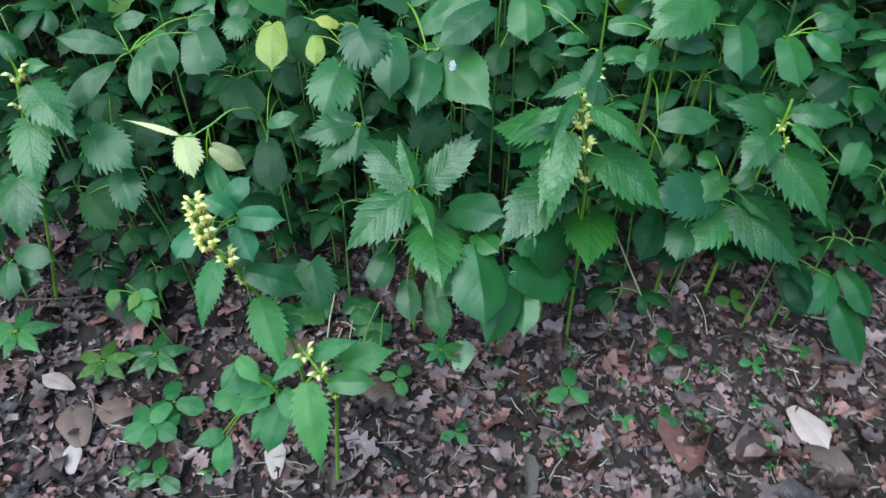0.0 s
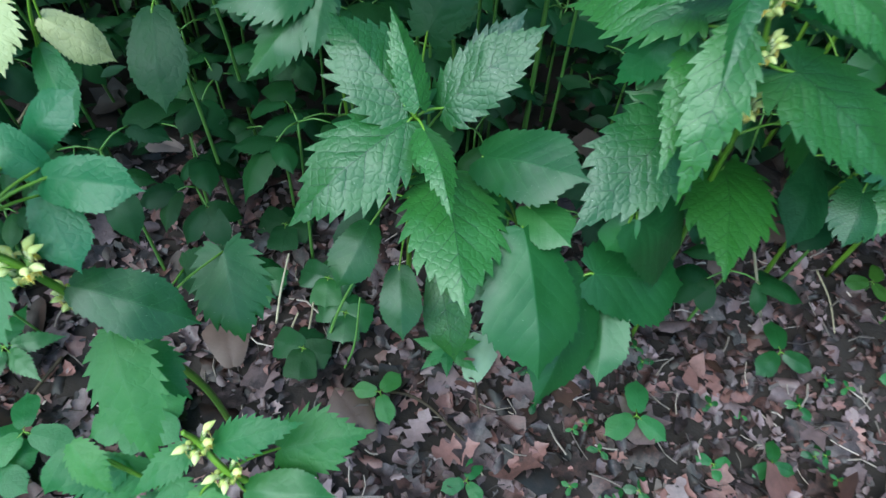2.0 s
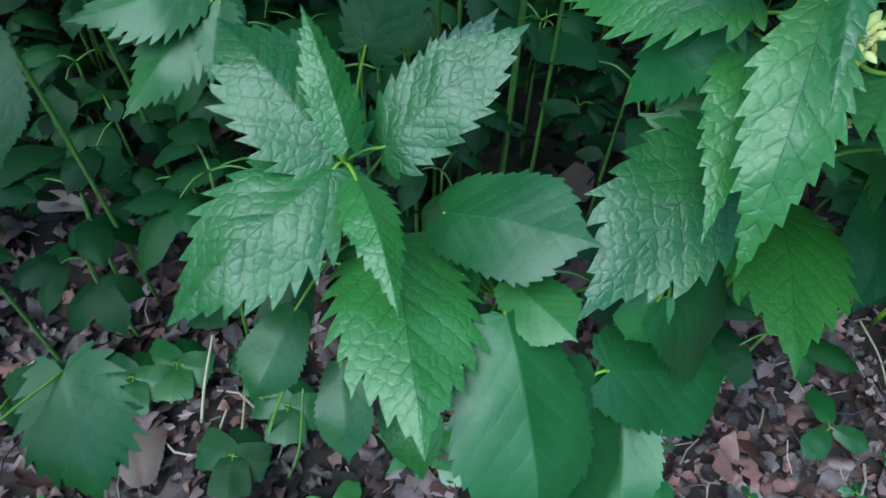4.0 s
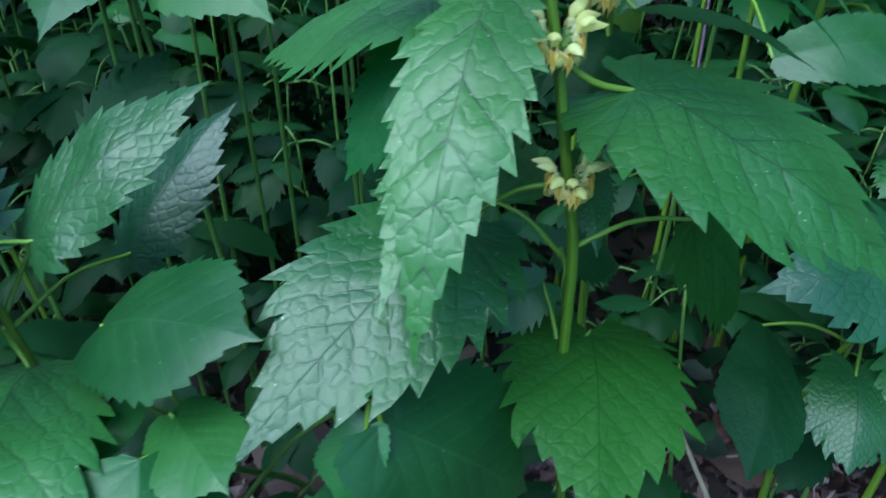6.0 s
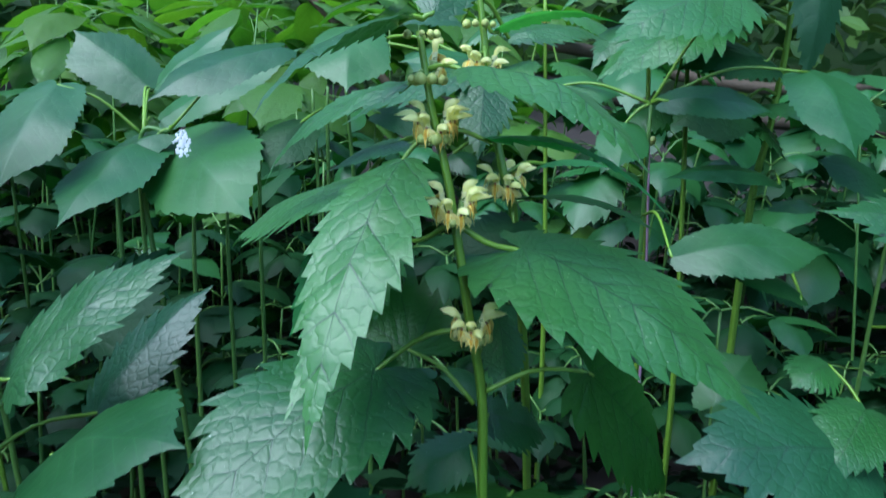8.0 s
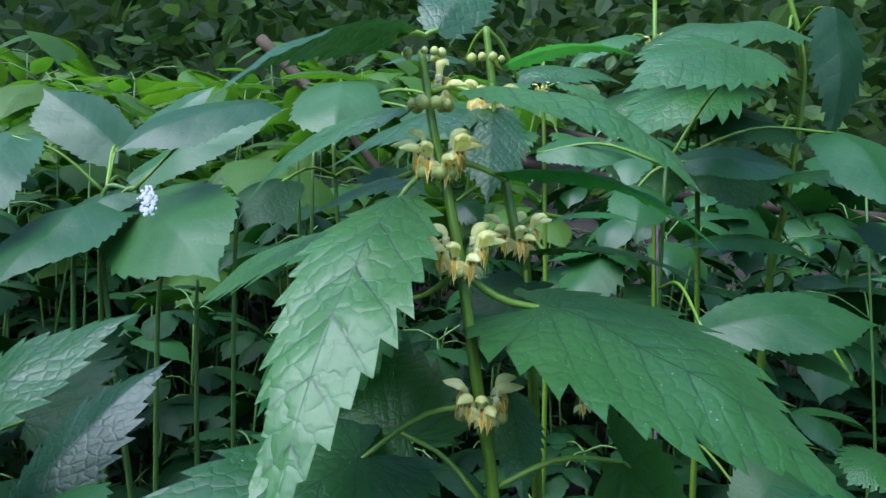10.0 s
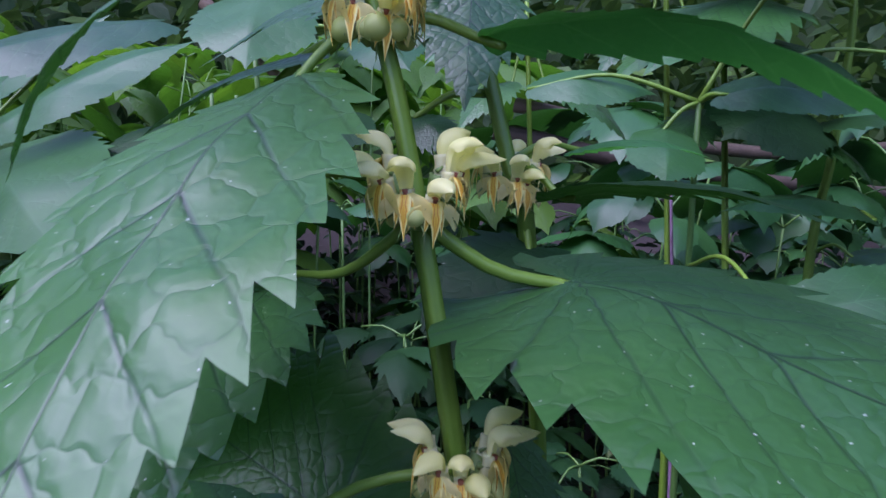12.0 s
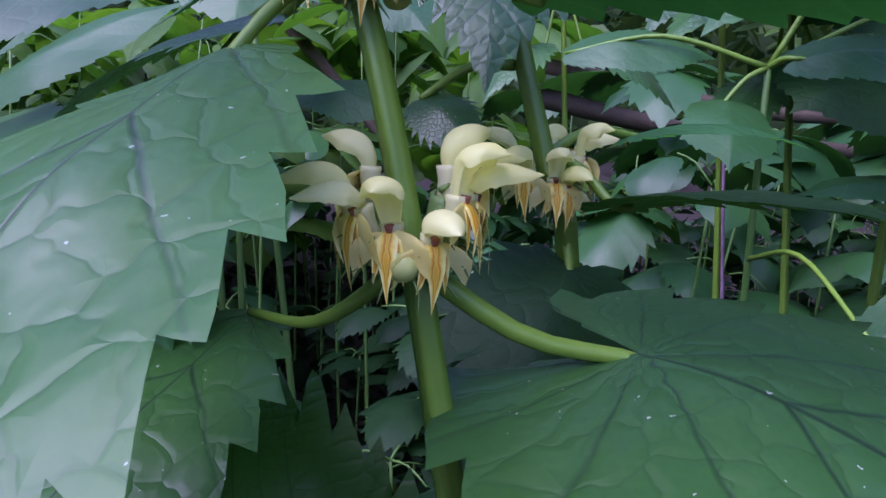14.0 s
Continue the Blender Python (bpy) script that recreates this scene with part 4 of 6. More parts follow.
leaf(star_shoot, "slender", ELDER, (-0.1111, -0.0715, 0.2769), (-0.1185, -0.105, 0.2425), 0.0243, face=(0, -0.5, 0.9), node=(-0.1101, -0.0669, 0.2815), arch=0.06)
leaf(star_shoot, "slender", ELDER, (-0.1178, -0.0721, 0.2743), (-0.1739, -0.11, 0.2215), 0.0387, face=(0, -0.5, 0.9), node=(-0.1101, -0.0669, 0.2815), arch=0.06)
leaf(star_shoot, "slender", ELDER, (-0.1088, -0.0685, 0.2789), (-0.0993, -0.08, 0.2599), 0.0121, face=(0, -0.5, 0.9), node=(-0.1101, -0.0669, 0.2815), arch=0.06)

m2_plant = thing("archangel", (0.225, -0.08, -0.0844), "flowering archangel half hidden behind another, with cream flowers", "plant", "archangels")
stem(m2_plant, [(0.225, -0.08, -0.0844), (0.215, -0.1, 0.2), (0.2003, -0.1453, 0.3287), (0.1953, -0.1453, 0.3500), (0.1897, -0.1407, 0.3781), (0.1860, -0.1361, 0.4090), (0.1836, -0.1333, 0.4292)], 0.0021, 0.0012)
whorl(m2_plant, (0.1955, -0.1453, 0.3458), (30, 70, 110, -40, -80, 0, 160), 1.15, (10,))
whorl(m2_plant, (0.1850, -0.1388, 0.3976), (60, -60, 10, 110, -20), 1.1, (-20, 30))
whorl(m2_plant, (0.1837, -0.1361, 0.4198), (), 0.9, (70, -70, 20, -20, 150))
leaf(m2_plant, "slender", ARCH, (0.1860, -0.1480, 0.3960), (0.1819, -0.1730, 0.3582), 0.0227, face=(0, -0.85, 0.5), node=(0.1861, -0.1361, 0.4068), arch=0.05, fine=2)
leaf(m2_plant, "archangel", DARK, (0.2046, -0.1591, 0.3420), (0.2504, -0.2051, 0.3321), 0.0214, face=(0.15, 0.0, 1), node=(0.1953, -0.1453, 0.3500), arch=0.1, fold=0.12, fine=2)
leaf(m2_plant, "archangel", DARK, (0.1997, -0.1499, 0.3291), (0.1822, -0.1775, 0.3004), 0.0331, face=(0, -0.8, 0.5), node=(0.1989, -0.1453, 0.3372))
leaf(m2_plant, "archangel", FRESH, (0.2148, -0.1315, 0.3546), (0.2488, -0.1407, 0.3513), 0.0161, face=(0.1, -0.1, 1), node=(0.1953, -0.1453, 0.3500))
leaf(m2_plant, "archangel", ARCH, (0.1802, -0.1407, 0.3968), (0.1223, -0.1460, 0.3711), 0.0318, face=(-0.2, -0.35, 0.95), node=(0.1856, -0.1361, 0.4046), arch=0.08, fine=2)
leaf(m2_plant, "slender", ARCH, (0.1976, -0.1239, 0.4121), (0.2481, -0.1081, 0.4128), 0.0230, face=(0.1, -0.4, 0.9), node=(0.1836, -0.1333, 0.4292))
leaf(m2_plant, "slender", ARCH, (0.1763, -0.1173, 0.4193), (0.1409, -0.1220, 0.4160), 0.0140, face=(0, -0.4, 0.9), node=(0.1836, -0.1333, 0.4292))
leaf(m2_plant, "slender", ARCH, (0.1724, -0.1499, 0.3600), (0.1824, -0.1591, 0.3498), 0.0111, face=(-0.2, -0.6, 0.8), node=(0.1900, -0.1407, 0.3673))
leaf(m2_plant, "slender", FRESH, (0.1893, -0.1361, 0.4130), (0.2445, -0.1499, 0.4144), 0.0099, face=(0.1, 0.3, 1), node=(0.1848, -0.1361, 0.4176), arch=0.14, fold=0.3)
flower(m2_plant, (0.2203, -0.1499, 0.2823), 10, 0.8)

m3_plant = thing("archangel", (0.2632, 0.19, -0.0642), "archangel in the undergrowth with a small yellow flower whorl", "plant", "archangels")
stem(m3_plant, [(0.2632, 0.19, -0.0642), (0.2622, 0.165, 0.2067), (0.2532, 0.16, 0.4877)], 0.0024, 0.0012)
whorl(m3_plant, (0.2532, 0.16, 0.4577), (0, 60, -60, 140), 0.7, (30,))
leaf(m3_plant, "slender", ARCH, (0.2392, 0.156, 0.4617), (0.1832, 0.14, 0.4277), 0.0303, face=(-0.21000000000000002, -0.4, 0.9), node=(0.2532, 0.16, 0.4557))
leaf(m3_plant, "slender", ARCH, (0.2672, 0.156, 0.4617), (0.3232, 0.14, 0.4277), 0.0303, face=(0.21000000000000002, -0.4, 0.9), node=(0.2532, 0.16, 0.4557))
leaf(m3_plant, "slender", ARCH, (0.2432, 0.152, 0.4217), (0.2032, 0.12, 0.3827), 0.0290, face=(-0.15000000000000002, -0.4, 0.9), node=(0.2532, 0.16, 0.4557))
leaf(m3_plant, "slender", ARCH, (0.2642, 0.15, 0.4217), (0.3082, 0.11, 0.3777), 0.0333, face=(0.165, -0.4, 0.9), node=(0.2532, 0.16, 0.4557))

m4_plant = thing("archangel", (0.3521, 0.09, -0.0704), "archangel in the undergrowth with a small yellow flower whorl", "plant", "archangels")
stem(m4_plant, [(0.3521, 0.09, -0.0704), (0.3511, 0.065, 0.1887), (0.3421, 0.06, 0.4579)], 0.0024, 0.0012)
whorl(m4_plant, (0.3421, 0.06, 0.4279), (0, 60, -60, 140), 0.7, (30,))
leaf(m4_plant, "slender", ARCH, (0.3281, 0.056, 0.4319), (0.2721, 0.04, 0.3979), 0.0303, face=(-0.21000000000000002, -0.4, 0.9), node=(0.3421, 0.06, 0.4259))
leaf(m4_plant, "slender", ARCH, (0.3561, 0.056, 0.4319), (0.4121, 0.04, 0.3979), 0.0303, face=(0.21000000000000002, -0.4, 0.9), node=(0.3421, 0.06, 0.4259))
leaf(m4_plant, "slender", ARCH, (0.3321, 0.052, 0.3919), (0.2921, 0.02, 0.3529), 0.0290, face=(-0.15000000000000002, -0.4, 0.9), node=(0.3421, 0.06, 0.4259))
leaf(m4_plant, "slender", ARCH, (0.3531, 0.05, 0.3919), (0.3971, 0.01, 0.3479), 0.0333, face=(0.165, -0.4, 0.9), node=(0.3421, 0.06, 0.4259))

m5_plant = thing("archangel", (0.3342, 0.13, -0.0692), "archangel in the undergrowth with a small yellow flower whorl", "plant", "archangels")
stem(m5_plant, [(0.3342, 0.13, -0.0692), (0.3332, 0.105, 0.2166), (0.3242, 0.1, 0.5124)], 0.0024, 0.0012)
whorl(m5_plant, (0.3242, 0.1, 0.4824), (0, 60, -60, 140), 0.7, (30,))
leaf(m5_plant, "slender", ARCH, (0.3102, 0.096, 0.4864), (0.2542, 0.08, 0.4524), 0.0303, face=(-0.21000000000000002, -0.4, 0.9), node=(0.3242, 0.1, 0.4804))
leaf(m5_plant, "slender", ARCH, (0.3382, 0.096, 0.4864), (0.3942, 0.08, 0.4524), 0.0303, face=(0.21000000000000002, -0.4, 0.9), node=(0.3242, 0.1, 0.4804))
leaf(m5_plant, "slender", ARCH, (0.3142, 0.092, 0.4464), (0.2742, 0.06, 0.4074), 0.0290, face=(-0.15000000000000002, -0.4, 0.9), node=(0.3242, 0.1, 0.4804))
leaf(m5_plant, "slender", ARCH, (0.3352, 0.09, 0.4464), (0.3792, 0.05, 0.4024), 0.0333, face=(0.165, -0.4, 0.9), node=(0.3242, 0.1, 0.4804))

b_plant = thing("archangel", (0.4043, 0.1, -0.0748), "tall leafy archangel shoot with large toothed leaves and no flowers", "plant", "archangels")
stem(b_plant, [(0.3993, 0.1, -0.0748), (0.4047, 0.08, 0.2825), (0.4118, 0.07, 0.371), (0.4144, 0.06, 0.4546), (0.4, 0.06, 0.5142)], 0.0026, 0.0014)
leaf(b_plant, "nettle", ARCH, (0.3982, 0.05, 0.4815), (0.2853, 0.02, 0.4511), 0.0664, face=(-0.1, -0.4, 0.9), node=(0.4049, 0.06, 0.4919))
leaf(b_plant, "nettle", ARCH, (0.3619, 0.05, 0.4473), (0.278, 0, 0.3987), 0.0600, face=(-0.1, -0.5, 0.9), node=(0.4126, 0.065, 0.4249))
leaf(b_plant, "round", DARK, (0.374, 0.03, 0.3868), (0.3144, 0, 0.3697), 0.0550, face=(-0.1, -0.7, 0.7), node=(0.4117, 0.07, 0.375))
leaf(b_plant, "nettle", DARK, (0.3924, 0.04, 0.4153), (0.3239, 0.02, 0.4074), 0.0431, face=(-0.1, -0.6, 0.8), node=(0.4126, 0.065, 0.4249))
leaf(b_plant, "nettle", ELDER, (0.3882, 0.04, 0.3842), (0.4224, -0.02, 0.3716), 0.0421, face=(0.2, -0.7, 0.7), node=(0.4117, 0.07, 0.375))
leaf(b_plant, "slender", DARK, (0.3993, 0, 0.4797), (0.387, -0.02, 0.3924), 0.0307, face=(0.1, -0.9, 0.3), node=(0.4066, 0.06, 0.4957))
leaf(b_plant, "elder", ELDER, (0.3893, 0, 0.3345), (0.3051, -0.02, 0.3368), 0.0277, face=(0, -0.35, 0.9), node=(0.4099, 0.07, 0.3277))
leaf(b_plant, "round", ELDER, (0.3631, -0.09, 0.2819), (0.313, -0.1, 0.2963), 0.0266, face=(0, -0.4, 0.9), node=(0.4018, 0.07, 0.2839))
leaf(b_plant, "round", ELDER, (0.3993, 0.03, 0.3152), (0.4303, 0.02, 0.3131), 0.0163, face=(0, -0.5, 0.9), node=(0.4044, 0.07, 0.3157))

r_plant = thing("archangel", (0.46, -0.06, -0.0974), "flowering archangel with wide toothed leaves and small yellow whorls", "plant", "archangels")
stem(r_plant, [(0.46, -0.06, -0.0974), (0.455, -0.08, 0.12), (0.4423, -0.12, 0.3124), (0.4423, -0.12, 0.3524)], 0.0028, 0.0013)
whorl(r_plant, (0.4492, -0.125, 0.2883), (0, 50, -50, 110), 0.8, (20, -20))
whorl(r_plant, (0.4423, -0.12, 0.3124), (0, 60, -60), 0.8, (30, -30, 90))
leaf(r_plant, "archangel", ARCH, (0.4541, -0.13, 0.2762), (0.5072, -0.2036, 0.2082), 0.0658, face=(0.15, -0.55, 0.8), node=(0.4423, -0.12, 0.3124))
leaf(r_plant, "archangel", ARCH, (0.4275, -0.13, 0.3066), (0.3804, -0.1732, 0.2719), 0.0400, face=(-0.1, -0.5, 0.85), node=(0.4423, -0.12, 0.3124))
leaf(r_plant, "archangel", ARCH, (0.4421, -0.1, 0.3107), (0.3689, -0.0907, 0.328), 0.0455, face=(-0.1, -0.5, 0.9), node=(0.4423, -0.12, 0.3124))
leaf(r_plant, "slender", ARCH, (0.4521, -0.13, 0.3201), (0.4903, -0.1624, 0.2928), 0.0228, face=(0.2, -0.5, 0.85), node=(0.4423, -0.12, 0.3124))
leaf(r_plant, "slender", ARCH, (0.4556, -0.11, 0.3225), (0.5339, -0.118, 0.3174), 0.0315, face=(0.1, -0.5, 0.9), node=(0.4423, -0.12, 0.3124))
leaf(r_plant, "slender", ARCH, (0.4586, -0.09, 0.3125), (0.4207, -0.0819, 0.3274), 0.0208, face=(0, -0.5, 0.9), node=(0.4423, -0.12, 0.3124))
leaf(r_plant, "nettle", ELDER, (0.6022, -0.14, 0.042), (0.5555, -0.1862, 0.0043), 0.0455, face=(0, -0.6, 0.8), node=(0.45, -0.08, 0.15))

r2_plant = thing("archangel", (0.36, -0.09, -0.0955), "archangel shoot with crowded toothed leaves at the edge of the bed", "plant", "archangels")
stem(r2_plant, [(0.36, -0.09, -0.0955), (0.358, -0.1, 0.1), (0.3966, -0.12, 0.2084)], 0.0026, 0.0013)
whorl(r2_plant, (0.3966, -0.12, 0.2084), (10,), 0.7, (-30, 40, 90))
leaf(r2_plant, "nettle", ARCH_SHADED, (0.3774, -0.135, 0.2116), (0.2766, -0.16, 0.22), 0.0605, face=(-0.1, -0.6, 0.8), node=(0.3966, -0.12, 0.2084))
leaf(r2_plant, "nettle", ARCH, (0.3506, -0.14, 0.1527), (0.3344, -0.18, 0.1208), 0.0429, face=(-0.1, -0.65, 0.75), node=(0.3966, -0.12, 0.1684))
leaf(r2_plant, "lance", DARK, (0.3157, -0.1058, 0.157), (0.2763, -0.1932, 0.1343), 0.0492, face=(0, -0.8, 0.55), node=(0.3666, -0.12, 0.2084))
leaf(r2_plant, "archangel", ARCH, (0.4262, -0.12, 0.1729), (0.5162, -0.1893, 0.1078), 0.0733, face=(0.2, -0.55, 0.8), node=(0.3966, -0.12, 0.2084))
leaf(r2_plant, "archangel", ARCH, (0.3871, -0.12, 0.2281), (0.3493, -0.1538, 0.2022), 0.0342, face=(-0.1, -0.55, 0.8), node=(0.3966, -0.12, 0.2084))
leaf(r2_plant, "archangel", ARCH, (0.4164, -0.12, 0.1672), (0.3464, -0.1757, 0.1212), 0.0503, face=(-0.2, -0.6, 0.8), node=(0.3966, -0.12, 0.2084))
leaf(r2_plant, "nettle", ARCH, (0.4242, -0.1, 0.1967), (0.4531, -0.0881, 0.2128), 0.0246, face=(0.1, -0.5, 0.85), node=(0.3966, -0.12, 0.2084))
leaf(r2_plant, "slender", ARCH, (0.429, -0.12, 0.1888), (0.4666, -0.1491, 0.1647), 0.0213, face=(0.2, -0.5, 0.85), node=(0.3966, -0.12, 0.2084))
leaf(r2_plant, "slender", ARCH, (0.383, -0.09, 0.242), (0.3555, -0.1049, 0.2341), 0.0258, face=(0, -0.5, 0.85), node=(0.3966, -0.12, 0.2084))
leaf(r2_plant, "elder", DARK, (0.5279, -0.14, 0.0644), (0.5525, -0.195, 0.0156), 0.0427, face=(0, -0.6, 0.7), node=(0.4, -0.1, 0.1))

q_plant = thing("ground_elder", (0.56, -0.12, -0.1146), "low ground elder with glossy dark oval leaves over the litter", "plant", "ground elders")
stem(q_plant, [(0.56, -0.12, -0.1146), (0.56, -0.13, 0.05), (0.6155, -0.13, 0.0177)], 0.002, 0.0012, STALK, "stalk", 0.0)
leaf(q_plant, "elder", ELDER, (0.6122, -0.15, 0.0083), (0.651, -0.2334, -0.0687), 0.0600, face=(0.2, -0.6, 0.7), node=(0.6155, -0.13, 0.0177))
leaf(q_plant, "elder", ELDER, (0.619, -0.13, 0.0503), (0.6588, -0.1882, -0.0022), 0.0440, face=(0.2, -0.6, 0.7), node=(0.6155, -0.13, 0.0177))
leaf(q_plant, "elder", DARK, (0.5249, -0.13, 0.0466), (0.5711, -0.1852, -0.0032), 0.0482, face=(0, -0.6, 0.7), node=(0.6155, -0.13, 0.0177))

l_plant = thing("archangel", (-0.2, -0.3, -0.092), "arching archangel with dense cream flower whorls and light green leaves", "plant", "archangels")
stem(l_plant, [(-0.2, -0.3, -0.092), (-0.19, -0.32, 0.1), (-0.2084, -0.335, 0.217), (-0.2214, -0.34, 0.2658), (-0.2307, -0.345, 0.3005), (-0.2462, -0.345, 0.327), (-0.2499, -0.3386, 0.3795)], 0.0028, 0.0013)
whorl(l_plant, (-0.2499, -0.3386, 0.3715), (0, 40, 80, 125, -40, -80, -125, 170), 1.11, (20, -20))
whorl(l_plant, (-0.2487, -0.3407, 0.3568), (0, 40, 80, 125, -40, -80, -125, 170), 1.23, (20, -20))
whorl(l_plant, (-0.2474, -0.3429, 0.3417), (0, 40, 80, 125, -40, -80, -125, 170), 1.23, (20, -20))
whorl(l_plant, (-0.2462, -0.345, 0.327), (0, 40, 80, 125, -40, -80, -125, 170), 1.23, (20, -20))
whorl(l_plant, (-0.2307, -0.345, 0.3005), (0, 40, 80, 125, -40, -80, -125, 170), 1.11, (20, -20))
whorl(l_plant, (-0.2214, -0.34, 0.2658), (0, 40, 80, 125, -40, -80, -125, 170), 0.86, (20, -20))
leaf(l_plant, "round", TEAL, (-0.2189, -0.31, 0.3308), (-0.1658, -0.3153, 0.3293), 0.0294, face=(0.1, -0.4, 0.9), node=(-0.2462, -0.345, 0.327))
leaf(l_plant, "round", TEAL, (-0.2265, -0.3, 0.327), (-0.2605, -0.2899, 0.3437), 0.0235, face=(0, -0.4, 0.9), node=(-0.2462, -0.345, 0.327))
leaf(l_plant, "round", TEAL, (-0.2247, -0.31, 0.3182), (-0.2044, -0.3423, 0.2916), 0.0279, face=(0.1, -0.5, 0.9), node=(-0.2462, -0.345, 0.327))
leaf(l_plant, "round", TEAL, (-0.2405, -0.28, 0.3232), (-0.2122, -0.2599, 0.3473), 0.0254, face=(0.1, -0.4, 0.9), node=(-0.2462, -0.345, 0.327))
leaf(l_plant, "round", TEAL, (-0.2707, -0.32, 0.318), (-0.2863, -0.3448, 0.3), 0.0275, face=(-0.1, -0.4, 0.9), node=(-0.2462, -0.345, 0.327))
leaf(l_plant, "slender", FRESH, (-0.2402, -0.35, 0.3055), (-0.2544, -0.4079, 0.2552), 0.0281, face=(-0.2, -0.7, 0.6), node=(-0.2307, -0.345, 0.3005))
leaf(l_plant, "elder", ELDER, (-0.218, -0.3405, 0.2775), (-0.1514, -0.3447, 0.2468), 0.0367, face=(0.1, -0.35, 0.9), node=(-0.2214, -0.34, 0.2658))
leaf(l_plant, "nettle", ELDER, (-0.1597, -0.275, 0.2204), (-0.1452, -0.3200, 0.1781), 0.0430, face=(0.1, -0.5, 0.8), node=(-0.2214, -0.34, 0.2658))
leaf(l_plant, "round", DARK, (-0.1884, -0.28, 0.2051), (-0.1259, -0.2853, 0.2031), 0.0377, face=(0.1, -0.5, 0.8), node=(-0.2214, -0.34, 0.2658))
leaf(l_plant, "slender", FRESH, (-0.2086, -0.345, 0.2368), (-0.1790, -0.4080, 0.1800), 0.0370, face=(0.1, -0.55, 0.8), node=(-0.2084, -0.335, 0.217))
leaf(l_plant, "archangel", FRESH, (-0.2034, -0.34, 0.2028), (-0.169, -0.3646, 0.1832), 0.0280, face=(0.1, -0.5, 0.8), node=(-0.2084, -0.335, 0.217))

g_plant = thing("archangel", (-0.15, -0.4, -0.1125), "low archangel stem with yellow flower whorls leaning over the litter", "plant", "archangels")
stem(g_plant, [(-0.15, -0.4, -0.1125), (-0.1372, -0.405, 0.0159), (-0.1244, -0.41, 0.1443), (-0.1381, -0.41, 0.1857), (-0.1525, -0.4, 0.206), (-0.1575, -0.4, 0.221)], 0.0026, 0.0013)
whorl(g_plant, (-0.1525, -0.4, 0.206), (10, 70, -50, 130), 1.10, (35, -20, -90))
whorl(g_plant, (-0.1381, -0.41, 0.1857), (10, 70, -50, 130), 1.10, (35, -20, -90))
whorl(g_plant, (-0.1244, -0.41, 0.1443), (10, 70, -50, 130), 0.91, (35, -20, -90))
leaf(g_plant, "slender", FRESH, (-0.1457, -0.4, 0.201), (-0.0898, -0.3893, 0.215), 0.0211, face=(0.1, -0.35, 0.9), node=(-0.1525, -0.4, 0.206))
leaf(g_plant, "archangel", FRESH, (-0.1111, -0.39, 0.1721), (-0.0515, -0.381, 0.1842), 0.0369, face=(0.1, -0.4, 0.9), node=(-0.1381, -0.41, 0.1857))
leaf(g_plant, "elder", ELDER, (-0.1294, -0.4165, 0.1704), (-0.0725, -0.4196, 0.1738), 0.0285, face=(0, -0.3, 0.9), node=(-0.1381, -0.41, 0.1857))
leaf(g_plant, "slender", FRESH, (-0.1564, -0.4, 0.2005), (-0.1917, -0.4257, 0.1824), 0.0170, face=(-0.1, -0.4, 0.9), node=(-0.1525, -0.4, 0.206))
leaf(g_plant, "slender", FRESH, (-0.1535, -0.42, 0.1756), (-0.1346, -0.4936, 0.1089), 0.0384, face=(0, -0.6, 0.8), node=(-0.1381, -0.41, 0.1857))
leaf(g_plant, "slender", FRESH, (-0.1545, -0.41, 0.1602), (-0.1588, -0.4442, 0.1326), 0.0221, face=(0, -0.6, 0.8), node=(-0.1381, -0.41, 0.1857))
leaf(g_plant, "elder", FRESH, (-0.1951, -0.4, 0.1426), (-0.2558, -0.4044, 0.1462), 0.0305, face=(0, -0.5, 0.9), node=(-0.1948, -0.405, 0.1386))
leaf(g_plant, "slender", FRESH, (-0.2042, -0.4, 0.093), (-0.2361, -0.4325, 0.0681), 0.0259, face=(0, -0.5, 0.9), node=(-0.1948, -0.405, 0.1386))
leaf(g_plant, "elder", FRESH, (-0.195, -0.4, 0.1062), (-0.2125, -0.4485, 0.0652), 0.0330, face=(0, -0.5, 0.9), node=(-0.1948, -0.405, 0.1386))
leaf(g_plant, "slender", FRESH, (-0.2128, -0.4, 0.1534), (-0.2564, -0.4131, 0.1478), 0.0229, face=(0, -0.5, 0.9), node=(-0.1948, -0.405, 0.1386))
leaf(g_plant, "elder", FRESH, (-0.2108, -0.4, 0.1299), (-0.2419, -0.4222, 0.115), 0.0205, face=(0, -0.5, 0.9), node=(-0.1948, -0.405, 0.1386))
leaf(g_plant, "slender", FRESH, (-0.1906, -0.4, 0.131), (-0.1621, -0.4342, 0.1022), 0.0265, face=(0, -0.5, 0.9), node=(-0.1948, -0.405, 0.1386))
leaf(g_plant, "elder", FRESH, (-0.2348, -0.4, 0.1859), (-0.2485, -0.423, 0.1696), 0.0157, face=(0, -0.5, 0.9), node=(-0.1948, -0.405, 0.1386))
leaf(g_plant, "slender", FRESH, (-0.2292, -0.4, 0.197), (-0.2023, -0.4236, 0.1786), 0.0201, face=(0, -0.5, 0.9), node=(-0.1948, -0.405, 0.1386))
leaf(g_plant, "elder", FRESH, (-0.2816, -0.4, 0.0276), (-0.2861, -0.4408, -0.0064), 0.0266, face=(0, -0.5, 0.9), node=(-0.1948, -0.405, 0.1386))
leaf(g_plant, "slender", FRESH, (-0.2835, -0.4, 0.0345), (-0.3211, -0.4136, 0.0282), 0.0202, face=(0, -0.5, 0.9), node=(-0.1948, -0.405, 0.1386))

